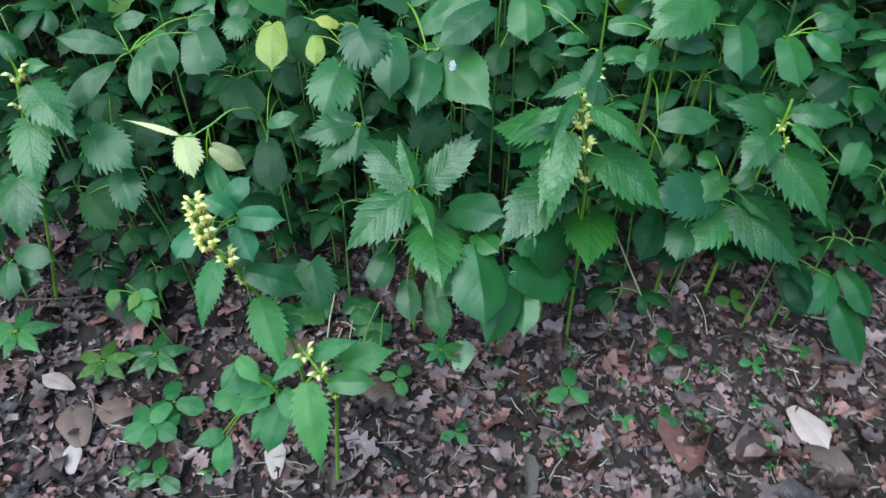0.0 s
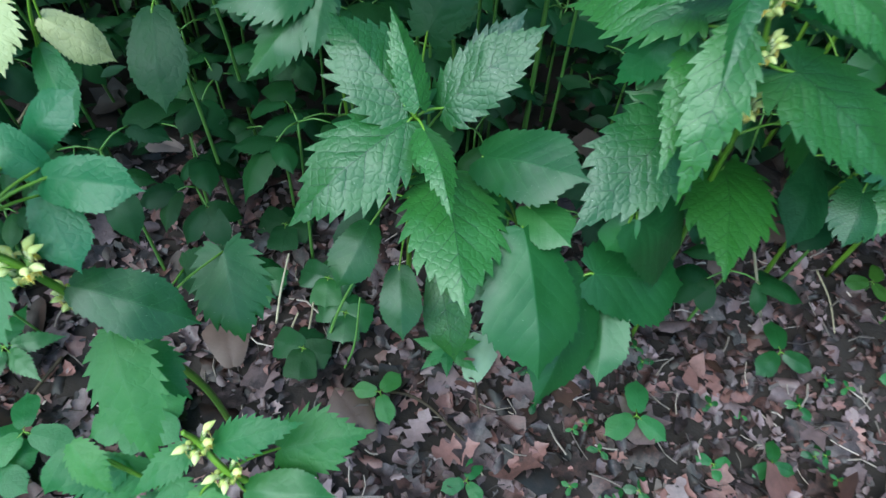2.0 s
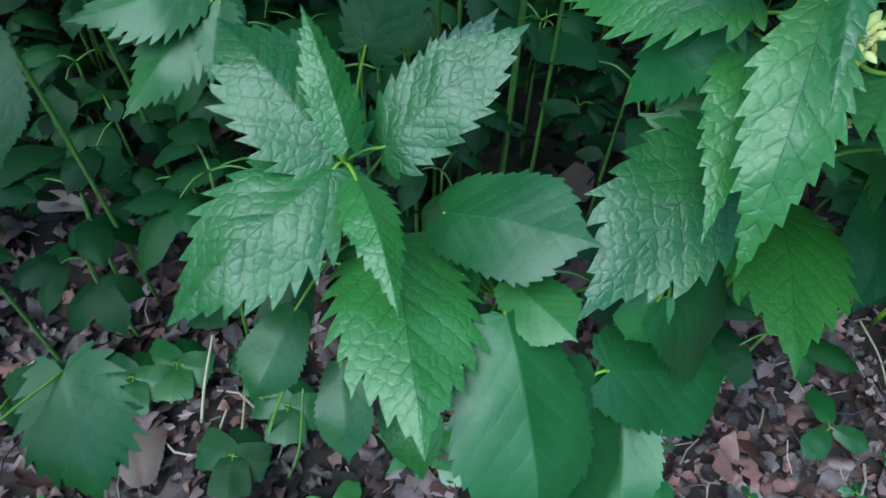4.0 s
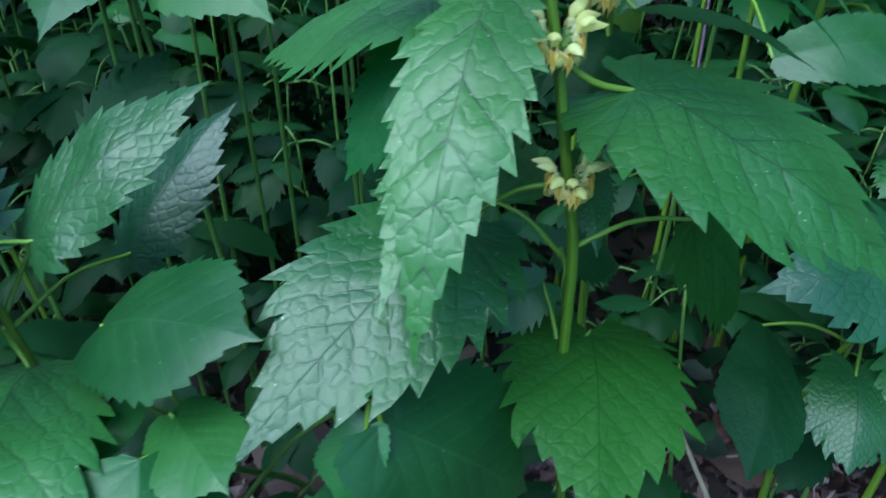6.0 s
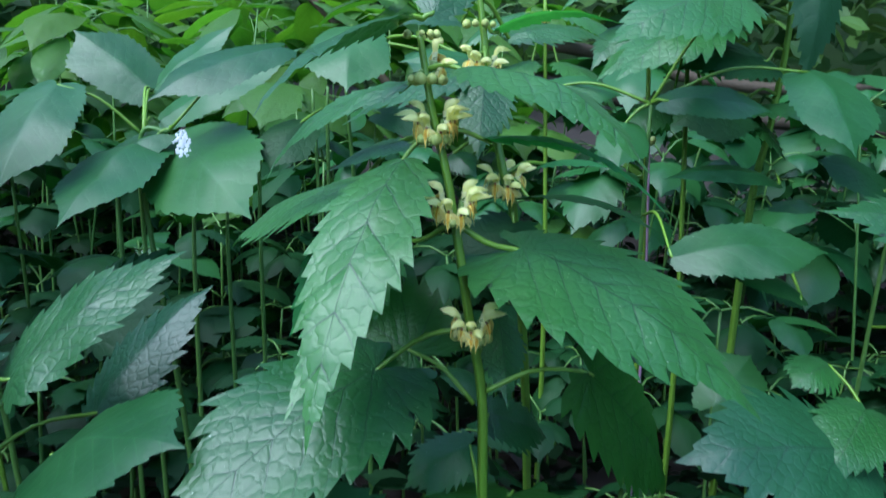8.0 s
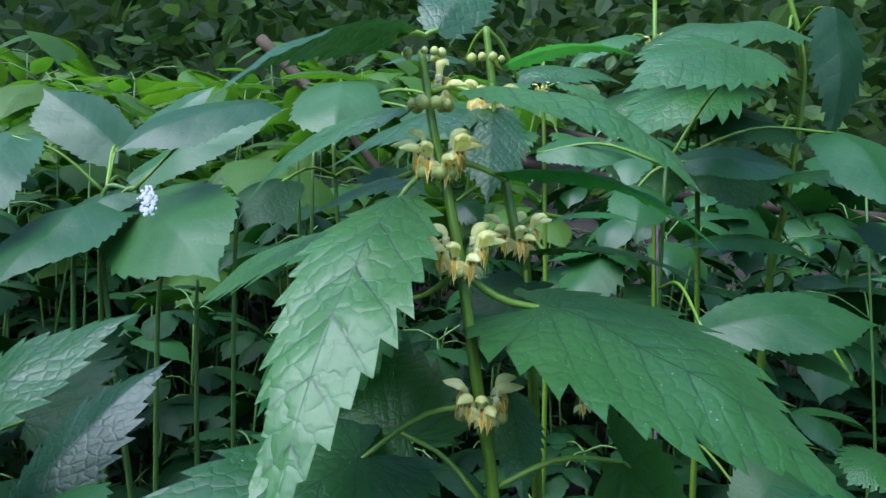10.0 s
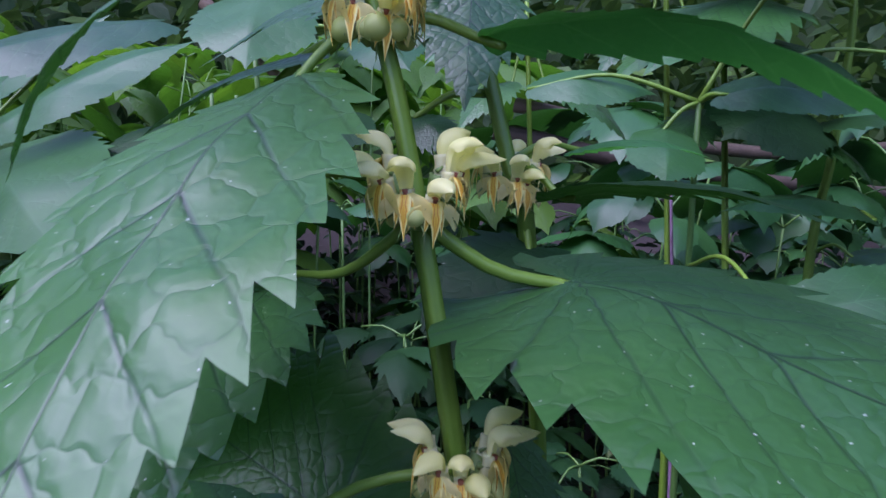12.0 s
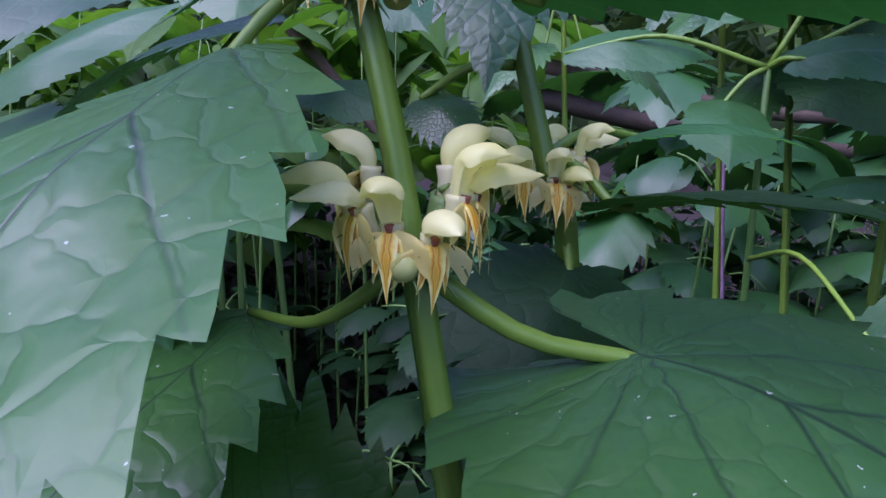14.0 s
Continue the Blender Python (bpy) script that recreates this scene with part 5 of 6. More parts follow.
e_plant = thing("archangel", (-0.63, -0.12, -0.0313), "flowering archangel with drooping toothed leaves and pale flowers", "plant", "archangels")
stem(e_plant, [(-0.63, -0.12, -0.0313), (-0.5577, -0.145, 0.1708), (-0.5055, -0.15, 0.373), (-0.4993, -0.14, 0.4049), (-0.4993, -0.14, 0.4349)], 0.0028, 0.0013)
whorl(e_plant, (-0.4993, -0.14, 0.4049), (0, 60, -60, 120), 1.23, (30,))
whorl(e_plant, (-0.5055, -0.15, 0.373), (30, 80, -40), 1.04, ())
leaf(e_plant, "archangel", ARCH, (-0.4998, -0.16, 0.3521), (-0.4844, -0.2277, 0.2912), 0.0462, face=(0.1, -0.65, 0.7), node=(-0.5055, -0.15, 0.373))
leaf(e_plant, "archangel", ARCH, (-0.4818, -0.15, 0.3964), (-0.4256, -0.2005, 0.3508), 0.0441, face=(0.2, -0.5, 0.8), node=(-0.5055, -0.15, 0.373))
leaf(e_plant, "archangel", ARCH, (-0.495, -0.13, 0.41), (-0.4598, -0.1323, 0.4121), 0.0177, face=(0.1, -0.5, 0.8), node=(-0.4993, -0.14, 0.4049))
leaf(e_plant, "archangel", ARCH, (-0.5109, -0.12, 0.415), (-0.5222, -0.1028, 0.4377), 0.0153, face=(0, -0.5, 0.8), node=(-0.4993, -0.14, 0.4049))
leaf(e_plant, "archangel", ARCH, (-0.5528, -0.16, 0.264), (-0.5409, -0.2249, 0.206), 0.0527, face=(0, -0.6, 0.7), node=(-0.62, -0.13, 0.15))
leaf(e_plant, "elder", ELDER, (-0.6134, -0.16, 0.1279), (-0.5544, -0.1722, 0.1194), 0.0365, face=(0, -0.5, 0.8), node=(-0.62, -0.13, 0.1))
leaf(e_plant, "elder", ELDER, (-0.6348, -0.16, 0.0798), (-0.5907, -0.1671, 0.0769), 0.0269, face=(0, -0.5, 0.8), node=(-0.62, -0.13, 0.1))
leaf(e_plant, "elder", ELDER, (-0.6324, -0.16, 0.104), (-0.6285, -0.2036, 0.067), 0.0344, face=(0, -0.6, 0.7), node=(-0.62, -0.13, 0.1))

t_plant = thing("ground_elder", (-0.3869, 0, -0.0272), "tall ground elder with long bluish-green leaflets", "plant", "ground elders")
stem(t_plant, [(-0.3869, 0, -0.0272), (-0.3869, -0.02, 0.1904), (-0.3969, -0.06, 0.3881)], 0.0022, 0.0012, STALK, "stalk", 0.0)
leaf(t_plant, "lance", ELDER, (-0.4003, -0.06, 0.3927), (-0.4871, -0.0547, 0.4066), 0.0317, face=(0, -0.6, 0.75), node=(-0.3969, -0.06, 0.3881))
leaf(t_plant, "lance", ELDER, (-0.4155, -0.07, 0.3793), (-0.4794, -0.1233, 0.3354), 0.0320, face=(0, -0.6, 0.75), node=(-0.3969, -0.06, 0.3881))
leaf(t_plant, "lance", ELDER, (-0.3727, -0.07, 0.4018), (-0.3731, -0.1301, 0.349), 0.0304, face=(0, -0.6, 0.75), node=(-0.3969, -0.06, 0.3881))
leaf(t_plant, "round", ELDER, (-0.3085, -0.05, 0.4095), (-0.291, -0.0935, 0.3721), 0.0539, face=(0, -0.6, 0.75), node=(-0.3969, -0.06, 0.3881))
leaf(t_plant, "elder", ELDER, (-0.3704, -0.03, 0.4015), (-0.3458, -0.0762, 0.3612), 0.0397, face=(0, -0.6, 0.75), node=(-0.3969, -0.06, 0.3881))
leaf(t_plant, "elder", ELDER, (-0.4243, -0.02, 0.4031), (-0.3795, -0.0118, 0.415), 0.0235, face=(0, -0.6, 0.75), node=(-0.3969, -0.06, 0.3881))
leaf(t_plant, "round", ELDER, (-0.2963, -0.02, 0.4204), (-0.3225, -0.0399, 0.4076), 0.0247, face=(0, -0.6, 0.75), node=(-0.3969, -0.06, 0.3881))

u_plant = thing("ground_elder", (-0.4072, -0.1, -0.0428), "lower ground elder with heart-shaped toothed leaves", "plant", "ground elders")
stem(u_plant, [(-0.4072, -0.1, -0.0428), (-0.4072, -0.115, 0.1253), (-0.4172, -0.15, 0.2734)], 0.0022, 0.0012, STALK, "stalk", 0.0)
leaf(u_plant, "nettle", ELDER, (-0.4382, -0.15, 0.3258), (-0.3812, -0.1834, 0.2968), 0.0505, face=(0, -0.6, 0.75), node=(-0.4172, -0.15, 0.2734))
leaf(u_plant, "nettle", ELDER, (-0.413, -0.16, 0.2752), (-0.3918, -0.2033, 0.2379), 0.0402, face=(0, -0.6, 0.75), node=(-0.4172, -0.15, 0.2734))
leaf(u_plant, "nettle", DARK, (-0.4739, -0.15, 0.2291), (-0.4332, -0.189, 0.1951), 0.0461, face=(0, -0.6, 0.75), node=(-0.4172, -0.15, 0.2734))
leaf(u_plant, "nettle", DARK, (-0.4193, -0.1, 0.2989), (-0.3619, -0.1144, 0.2884), 0.0360, face=(0, -0.6, 0.75), node=(-0.4172, -0.15, 0.2734))
leaf(u_plant, "round", DARK, (-0.4027, -0.12, 0.2825), (-0.3965, -0.144, 0.2645), 0.0245, face=(0, -0.6, 0.75), node=(-0.4172, -0.15, 0.2734))
leaf(u_plant, "nettle", DARK, (-0.4457, -0.06, 0.3194), (-0.4575, -0.0932, 0.2931), 0.0352, face=(0, -0.6, 0.75), node=(-0.4172, -0.15, 0.2734))

v_plant = thing("ground_elder", (-0.1012, -0.03, -0.0523), "nettle-leaved shoot with broad toothed leaves", "plant", "ground elders")
stem(v_plant, [(-0.1012, -0.03, -0.0523), (-0.1012, -0.055, 0.2055), (-0.1112, -0.1, 0.4432)], 0.0022, 0.0012, STALK, "stalk", 0.0)
leaf(v_plant, "nettle", ELDER, (-0.0932, -0.13, 0.4582), (-0.0729, -0.1676, 0.4265), 0.0506, face=(0, -0.6, 0.75), node=(-0.1112, -0.1, 0.4432))
leaf(v_plant, "nettle", ELDER, (-0.1206, -0.12, 0.4025), (-0.1407, -0.168, 0.362), 0.0527, face=(0, -0.6, 0.75), node=(-0.1112, -0.1, 0.4432))
leaf(v_plant, "elder", YELLOW, (-0.1228, -0.08, 0.4338), (-0.152, -0.0786, 0.4419), 0.0152, face=(0, -0.6, 0.75), node=(-0.1112, -0.1, 0.4432))
leaf(v_plant, "elder", YELLOW, (-0.1558, -0.06, 0.41), (-0.1554, -0.0917, 0.3847), 0.0243, face=(0, -0.6, 0.75), node=(-0.1112, -0.1, 0.4432))
leaf(v_plant, "elder", DARK, (-0.1759, -0.02, 0.4149), (-0.1955, -0.0447, 0.3971), 0.0253, face=(0, -0.6, 0.75), node=(-0.1112, -0.1, 0.4432))

y_plant = thing("ground_elder", (-0.2305, 0.04, -0.0314), "ground elder with one yellowing leaflet", "plant", "ground elders")
stem(y_plant, [(-0.2305, 0.04, -0.0314), (-0.2305, 0.02, 0.1916), (-0.2405, -0.02, 0.3945)], 0.0022, 0.0012, STALK, "stalk", 0.0)
leaf(y_plant, "round", YELLOW, (-0.2176, -0.02, 0.405), (-0.2178, -0.0687, 0.3632), 0.0398, face=(0, -0.6, 0.75), node=(-0.2405, -0.02, 0.3945))
leaf(y_plant, "nettle", ELDER, (-0.2548, -0.02, 0.4136), (-0.2741, -0.0448, 0.3958), 0.0289, face=(0, -0.6, 0.75), node=(-0.2405, -0.02, 0.3945))
leaf(y_plant, "nettle", DARK, (-0.2224, 0, 0.3299), (-0.205, -0.0332, 0.3026), 0.0324, face=(0, -0.6, 0.75), node=(-0.2405, -0.02, 0.3945))
leaf(y_plant, "elder", DARK, (-0.2811, -0.02, 0.3236), (-0.2517, -0.0661, 0.2832), 0.0475, face=(0, -0.6, 0.75), node=(-0.2405, -0.02, 0.3945))
leaf(y_plant, "elder", ELDER, (-0.2293, -0.1, 0.3034), (-0.1849, -0.0929, 0.3143), 0.0208, face=(0, -0.6, 0.75), node=(-0.2405, -0.02, 0.3945))
leaf(y_plant, "elder", DARK, (-0.2334, -0.1, 0.2808), (-0.223, -0.1585, 0.2291), 0.0434, face=(0, -0.6, 0.75), node=(-0.2405, -0.02, 0.3945))

z_plant = thing("ground_elder", (0.3057, 0.05, -0.0672), "ground elder with broad pointed leaflets", "plant", "ground elders")
stem(z_plant, [(0.3057, 0.05, -0.0672), (0.3057, 0.025, 0.1686), (0.2957, -0.02, 0.3844)], 0.0022, 0.0012, STALK, "stalk", 0.0)
leaf(z_plant, "nettle", ARCH, (0.3377, -0.04, 0.4443), (0.2527, -0.0818, 0.4124), 0.0500, face=(0, -0.6, 0.75), node=(0.2957, -0.02, 0.3844))
leaf(z_plant, "round", ELDER, (0.3004, -0.03, 0.3862), (0.3631, -0.0415, 0.3783), 0.0300, face=(0, -0.6, 0.75), node=(0.2957, -0.02, 0.3844))
leaf(z_plant, "round", ELDER, (0.3864, -0.03, 0.4032), (0.3879, -0.085, 0.3552), 0.0440, face=(0, -0.6, 0.75), node=(0.2957, -0.02, 0.3844))
leaf(z_plant, "round", ELDER, (0.2806, -0.02, 0.3722), (0.2696, -0.0524, 0.3466), 0.0299, face=(0, -0.6, 0.75), node=(0.2957, -0.02, 0.3844))
leaf(z_plant, "elder", ELDER, (0.2882, -0.1, 0.3043), (0.3707, -0.1003, 0.3066), 0.0371, face=(0, -0.6, 0.75), node=(0.2957, -0.02, 0.3844))
leaf(z_plant, "round", ELDER, (0.3242, -0.08, 0.2124), (0.3534, -0.0597, 0.2367), 0.0344, face=(0, -0.6, 0.75), node=(0.2957, -0.02, 0.3844))
leaf(z_plant, "elder", ELDER, (0.2259, 0, 0.3919), (0.2829, -0.0068, 0.3887), 0.0288, face=(0, -0.6, 0.75), node=(0.2957, -0.02, 0.3844))

x_plant = thing("ground_elder", (0.4801, 0.06, -0.0794), "tall ground elder with drooping pointed leaflets", "plant", "ground elders")
stem(x_plant, [(0.4801, 0.06, -0.0794), (0.4801, 0.04, 0.1553), (0.4701, 0, 0.3699)], 0.0022, 0.0012, STALK, "stalk", 0.0)
leaf(x_plant, "elder", ELDER, (0.4888, -0.02, 0.3879), (0.528, -0.0517, 0.3612), 0.0314, face=(0, -0.6, 0.75), node=(0.4701, 0, 0.3699))
leaf(x_plant, "round", ELDER, (0.4622, -0.02, 0.378), (0.4747, -0.0692, 0.3352), 0.0465, face=(0, -0.6, 0.75), node=(0.4701, 0, 0.3699))
leaf(x_plant, "round", DARK, (0.4656, 0, 0.3723), (0.4272, 0.0002, 0.3795), 0.0274, face=(0, -0.6, 0.75), node=(0.4701, 0, 0.3699))
leaf(x_plant, "elder", ELDER, (0.5075, 0, 0.385), (0.5482, 0.0081, 0.397), 0.0216, face=(0, -0.6, 0.75), node=(0.4701, 0, 0.3699))
leaf(x_plant, "round", ELDER, (0.5165, 0.02, 0.398), (0.5588, -0.0133, 0.3695), 0.0426, face=(0, -0.6, 0.75), node=(0.4701, 0, 0.3699))
leaf(x_plant, "round", DARK, (0.4343, -0.04, 0.3338), (0.3956, -0.0292, 0.3513), 0.0307, face=(0, -0.6, 0.75), node=(0.4701, 0, 0.3699))
leaf(x_plant, "round", DARK, (0.5071, -0.06, 0.3143), (0.5479, -0.0411, 0.3368), 0.0402, face=(0, -0.6, 0.75), node=(0.4701, 0, 0.3699))
leaf(x_plant, "round", ELDER, (0.5766, -0.1, 0.2164), (0.5944, -0.0697, 0.2507), 0.0393, face=(0, -0.6, 0.75), node=(0.4701, 0, 0.3699))

k_plant = thing("ground_elder", (0.112, 0.06, -0.0536), "ground elder with pale pointed leaflets", "plant", "ground elders")
stem(k_plant, [(0.112, 0.06, -0.0536), (0.112, 0.05, 0.1904), (0.102, 0.02, 0.4144)], 0.0022, 0.0012, STALK, "stalk", 0.0)
leaf(k_plant, "round", ELDER, (0.1102, 0, 0.4318), (0.1128, -0.05, 0.3887), 0.0476, face=(0, -0.6, 0.75), node=(0.102, 0.02, 0.4144))
leaf(k_plant, "round", ELDER, (0.152, 0.02, 0.419), (0.1738, -0.0062, 0.3982), 0.0319, face=(0, -0.6, 0.75), node=(0.102, 0.02, 0.4144))
leaf(k_plant, "round", DARK, (0.0818, -0.02, 0.3725), (0.0681, -0.0553, 0.3443), 0.0331, face=(0, -0.6, 0.75), node=(0.102, 0.02, 0.4144))
leaf(k_plant, "round", DARK, (0.126, 0, 0.3782), (0.1627, -0.0181, 0.3648), 0.0258, face=(0, -0.6, 0.75), node=(0.102, 0.02, 0.4144))
leaf(k_plant, "elder", ELDER, (0.188, -0.06, 0.4049), (0.143, -0.0677, 0.4046), 0.0164, face=(0, -0.6, 0.75), node=(0.102, 0.02, 0.4144))

c_plant = thing("climber", (-0.2387, -0.06, -0.0485), "withered climber with bleached and yellow-green shrivelled leaves", "plant")
stem(c_plant, [(-0.2387, -0.06, -0.0485), (-0.2387, -0.08, 0.2752), (-0.2607, -0.11, 0.3346), (-0.296, -0.13, 0.3224), (-0.331, -0.135, 0.3114), (-0.4007, -0.13, 0.3335)], 0.0018, 0.0009, STALK, "stalk", 0.0, 8)
leaf(c_plant, "nettle", PALE, (-0.3297, -0.138, 0.3102), (-0.3127, -0.178, 0.2763), 0.0331, face=(0.1, -0.8, 0.4), node=(-0.331, -0.135, 0.3114), fold=0.4)
leaf(c_plant, "elder", PALE, (-0.2971, -0.135, 0.2947), (-0.2632, -0.1237, 0.2474), 0.0300, face=(0.1, -0.5, 0.8), node=(-0.296, -0.13, 0.3224), fold=0.5)
leaf(c_plant, "elder", FRESH, (-0.305, -0.14, 0.2749), (-0.2761, -0.1836, 0.237), 0.0271, face=(0.2, -0.8, 0.4), node=(-0.296, -0.13, 0.3224), fold=0.3)
leaf(c_plant, "slender", PALE, (-0.309, -0.145, 0.2527), (-0.2847, -0.1745, 0.2287), 0.0117, face=(-0.2, -0.8, 0.3), node=(-0.296, -0.13, 0.3224), fold=0.3)
leaf(c_plant, "slender", PALE, (-0.3341, -0.135, 0.3131), (-0.4019, -0.1256, 0.3304), 0.0071, face=(0, -0.6, 0.8), node=(-0.331, -0.135, 0.3114))

h_plant = thing("seedling", (-0.4163, -0.2, -0.0599), "low trailing shoot with yellow-green lobed leaves", "plant", "seedlings")
stem(h_plant, [(-0.4163, -0.2, -0.0599), (-0.4439, -0.21, 0.106), (-0.4163, -0.22, 0.0946)], 0.0014, 0.0009, STALK, "stalk", 0.0, 8)
leaf(h_plant, "slender", BRIGHT, (-0.4209, -0.225, 0.1121), (-0.4338, -0.2474, 0.0963), 0.0151, face=(0, -0.6, 0.8), node=(-0.4163, -0.22, 0.0946))
leaf(h_plant, "slender", FRESH, (-0.4209, -0.225, 0.1121), (-0.3919, -0.2321, 0.1097), 0.0150, face=(0, -0.6, 0.8), node=(-0.4163, -0.22, 0.0946))
leaf(h_plant, "slender", FRESH, (-0.4188, -0.225, 0.1063), (-0.4081, -0.2605, 0.0769), 0.0237, face=(0, -0.6, 0.8), node=(-0.4163, -0.22, 0.0946))
leaf(h_plant, "slender", BRIGHT, (-0.4167, -0.225, 0.1004), (-0.3909, -0.249, 0.0817), 0.0200, face=(0, -0.6, 0.8), node=(-0.4163, -0.22, 0.0946))
leaf(h_plant, "slender", BRIGHT, (-0.4546, -0.225, 0.1166), (-0.4534, -0.2496, 0.0982), 0.0185, face=(0, -0.6, 0.8), node=(-0.4163, -0.22, 0.0946))


# ---- undergrowth: prototypes of leafy plants, set out through the bed ----
LO = {}


def shared_leaf(kind, form):
    if (kind, form) not in LO:
        rng = random.Random(form * 31 + len(kind))
        LO[kind, form] = leaf_mesh(1.0, rng.uniform(.5, .68) if kind != "lance" else 0.36, kind, rng.uniform(.04, .14), rng.uniform(.05, .3), 0.0, rng.uniform(-.2, .2), form + 500, 0, rng.uniform(0, .1))
    return LO[kind, form]


MATS = {}


def low_leaf(plant, kind, form, material, base, tip, face):
    m, length = leaf_pose(base, tip, face)
    key = (kind, form, material.name)
    if key not in MATS:
        me = shared_leaf(kind, form).copy()
        me.materials.append(material)
        MATS[key] = me
    part("leaf", MATS[key], None, plant, "", m @ Matrix.Scale(length, 4))


def elder_plant(name, label, group, height, seed, material, kinds, size, lean=0.03, tiers=1):
    """An upright stalk with leaflets in threes on short branches near its top."""
    rng = random.Random(seed)
    p = thing(name, (0, 0, 0), label, "plant", group)
    top = Vector((rng.uniform(-lean, lean), rng.uniform(-lean, lean), height))
    tubes = [tube_mesh("stalk", [(0, 0, -0.02), (top.x * 0.2, top.y * 0.3, height * 0.5), top], 0.0021, 0.0012, 8, 6)]
    for tier in range(tiers):
        node = top * (1 - 0.28 * tier)
        for b in range(3 if tier == 0 else 2):
            az = b * 2.1 + tier * 1.1 + rng.uniform(-.35, .35)
            reach = rng.uniform(0.3, 0.7) * size
            hub = node + Vector((math.cos(az) * reach, math.sin(az) * reach, rng.uniform(-.1, .35) * size))
            tubes.append(tube_mesh("branch", [node, (node + hub) / 2 + Vector((0, 0, .08 * size)), hub], 0.0011, 0.0008, 4, 5))
            for k in (-1, 0, 1):
                if k and rng.random() < 0.12:
                    continue
                a = az + k * rng.uniform(.9, 1.25)
                n = size * (rng.uniform(0.85, 1.15) if k == 0 else rng.uniform(0.65, 0.95))
                d = Vector((math.cos(a), math.sin(a), -rng.uniform(0.1, 0.75)))
                tip = hub + d.normalized() * n
                low_leaf(p, rng.choice(kinds), rng.randrange(5), material, hub + d * 0.06 * n, tip, (d.x * 0.4, d.y * 0.4 - 0.15, 1))
    part("stalk", joined("stalk", tubes), STALK, p)
    return p


def scatter(protos, spots, seed, group=None):
    rng = random.Random(seed)
    for i, (x, y) in enumerate(spots):
        p = protos[i % len(protos)]
        m = pose(x, y, ground_z(x, y), rng.uniform(-5, 5), rng.uniform(-5, 5), rng.uniform(0, 360))
        if i < len(protos):
            p.matrix_world = m
            world_of[p] = m
        else:
            copy_thing(p, m)


def spots(count, x0, x1, y0, y1, apart, seed, clear=()):
    rng, out = random.Random(seed), []
    for _ in range(count * 30):
        x, y = rng.uniform(x0, x1), rng.uniform(y0, y1)
        if all((x - a) ** 2 + (y - b) ** 2 > apart * apart for a, b in out) and not any(a < x < b and c < y < d for a, b, c, d in clear):
            out.append((x, y))
            if len(out) == count:
                break
    return out


# tall stand behind, a lower layer with shade in its colour, and yellow-green growth far back
tall = [elder_plant("ground_elder", "ground elder with mid-green toothed leaflets on a thin upright stalk", "ground elders", h, 40 + i, ELDER if i % 3 else DARK, ("elder", "round"), s) for i, (h, s) in enumerate(((.36, .075), (.32, .07), (.40, .08), (.30, .065), (.38, .07), (.27, .07)))]
scatter(tall, spots(75, -1.1, 1.35, 0.02, 0.95, 0.10, 5, ((-.02, .5, -.1, .12),)), 6)
low = [elder_plant("seedling", "low seedling under the taller plants, shade put into its dark leaf colour", "seedlings", h, 60 + i, DARK, ("round", "nettle"), s, 0.02) for i, (h, s) in enumerate(((.12, .05), (.17, .055), (.09, .045), (.20, .06)))]
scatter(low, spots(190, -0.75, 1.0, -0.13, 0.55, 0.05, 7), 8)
high = [elder_plant("ground_elder", "tall ground elder with bluish-green pointed leaflets behind the flowers", "ground elders", h, 90 + i, ELDER, ("elder", "nettle"), s, 0.04, 2) for i, (h, s) in enumerate(((.44, .10), (.40, .095), (.48, .10)))]
scatter(high, spots(26, 0.3, 1.3, 0.25, 0.9, 0.12, 27), 28)
fern = [elder_plant("ground_elder", "leafy ground elder in the bed, shade put into its dark leaf colour", "ground elders", h, 70 + i, DARK, ("elder", "nettle"), s, 0.03, 2) for i, (h, s) in enumerate(((.24, .06), (.28, .065), (.20, .055)))]
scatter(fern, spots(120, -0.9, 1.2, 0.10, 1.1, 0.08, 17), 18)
bright = [elder_plant("shrub_shoot", "yellow-green leafy shoot at the back of the bed, sunlit look put into its colour", "shrub shoots", h, 80 + i, BRIGHT, ("elder", "lance"), s, 0.08, 2) for i, (h, s) in enumerate(((.42, .13), (.5, .14), (.38, .12), (.56, .14)))]
scatter(bright, spots(62, -1.3, 0.3, 0.45, 1.3, 0.11, 9), 10)


def thicket(name, count, r0, r1, arc0, arc1, high, size, material, label, seed):
    """Countless leaves set round about to close the view and hold off low sky light."""
    rng = random.Random(seed)
    verts, faces = [], []
    for _ in range(count):
        a = rng.uniform(arc0, arc1) * math.pi
        r = r0 + (r1 - r0) * rng.random() ** 0.7
        x, y = 0.2 + math.cos(a) * r, 0.1 + math.sin(a) * r
        z = ground_z(x, y) + rng.random() * high
        n = rng.uniform(0.6, 1.3) * size
        m = pose(x, y, z, rng.uniform(-70, 40), rng.uniform(-50, 50), rng.uniform(0, 360))
        k = len(verts)
        for q in ((0, 0, 0), (.28, .35, .03), (.22, .7, .02), (0, 1, -.06), (-.22, .7, .02), (-.28, .35, .03)):
            verts.append(m @ (Vector(q) * n))
        faces.append((k, k + 1, k + 2, k + 3))
        faces.append((k, k + 3, k + 4, k + 5))
    me = bpy.data.meshes.new(name)
    me.from_pydata(verts, [], faces)
    solid(name, me, material, label, "thicket", kind="stuff")


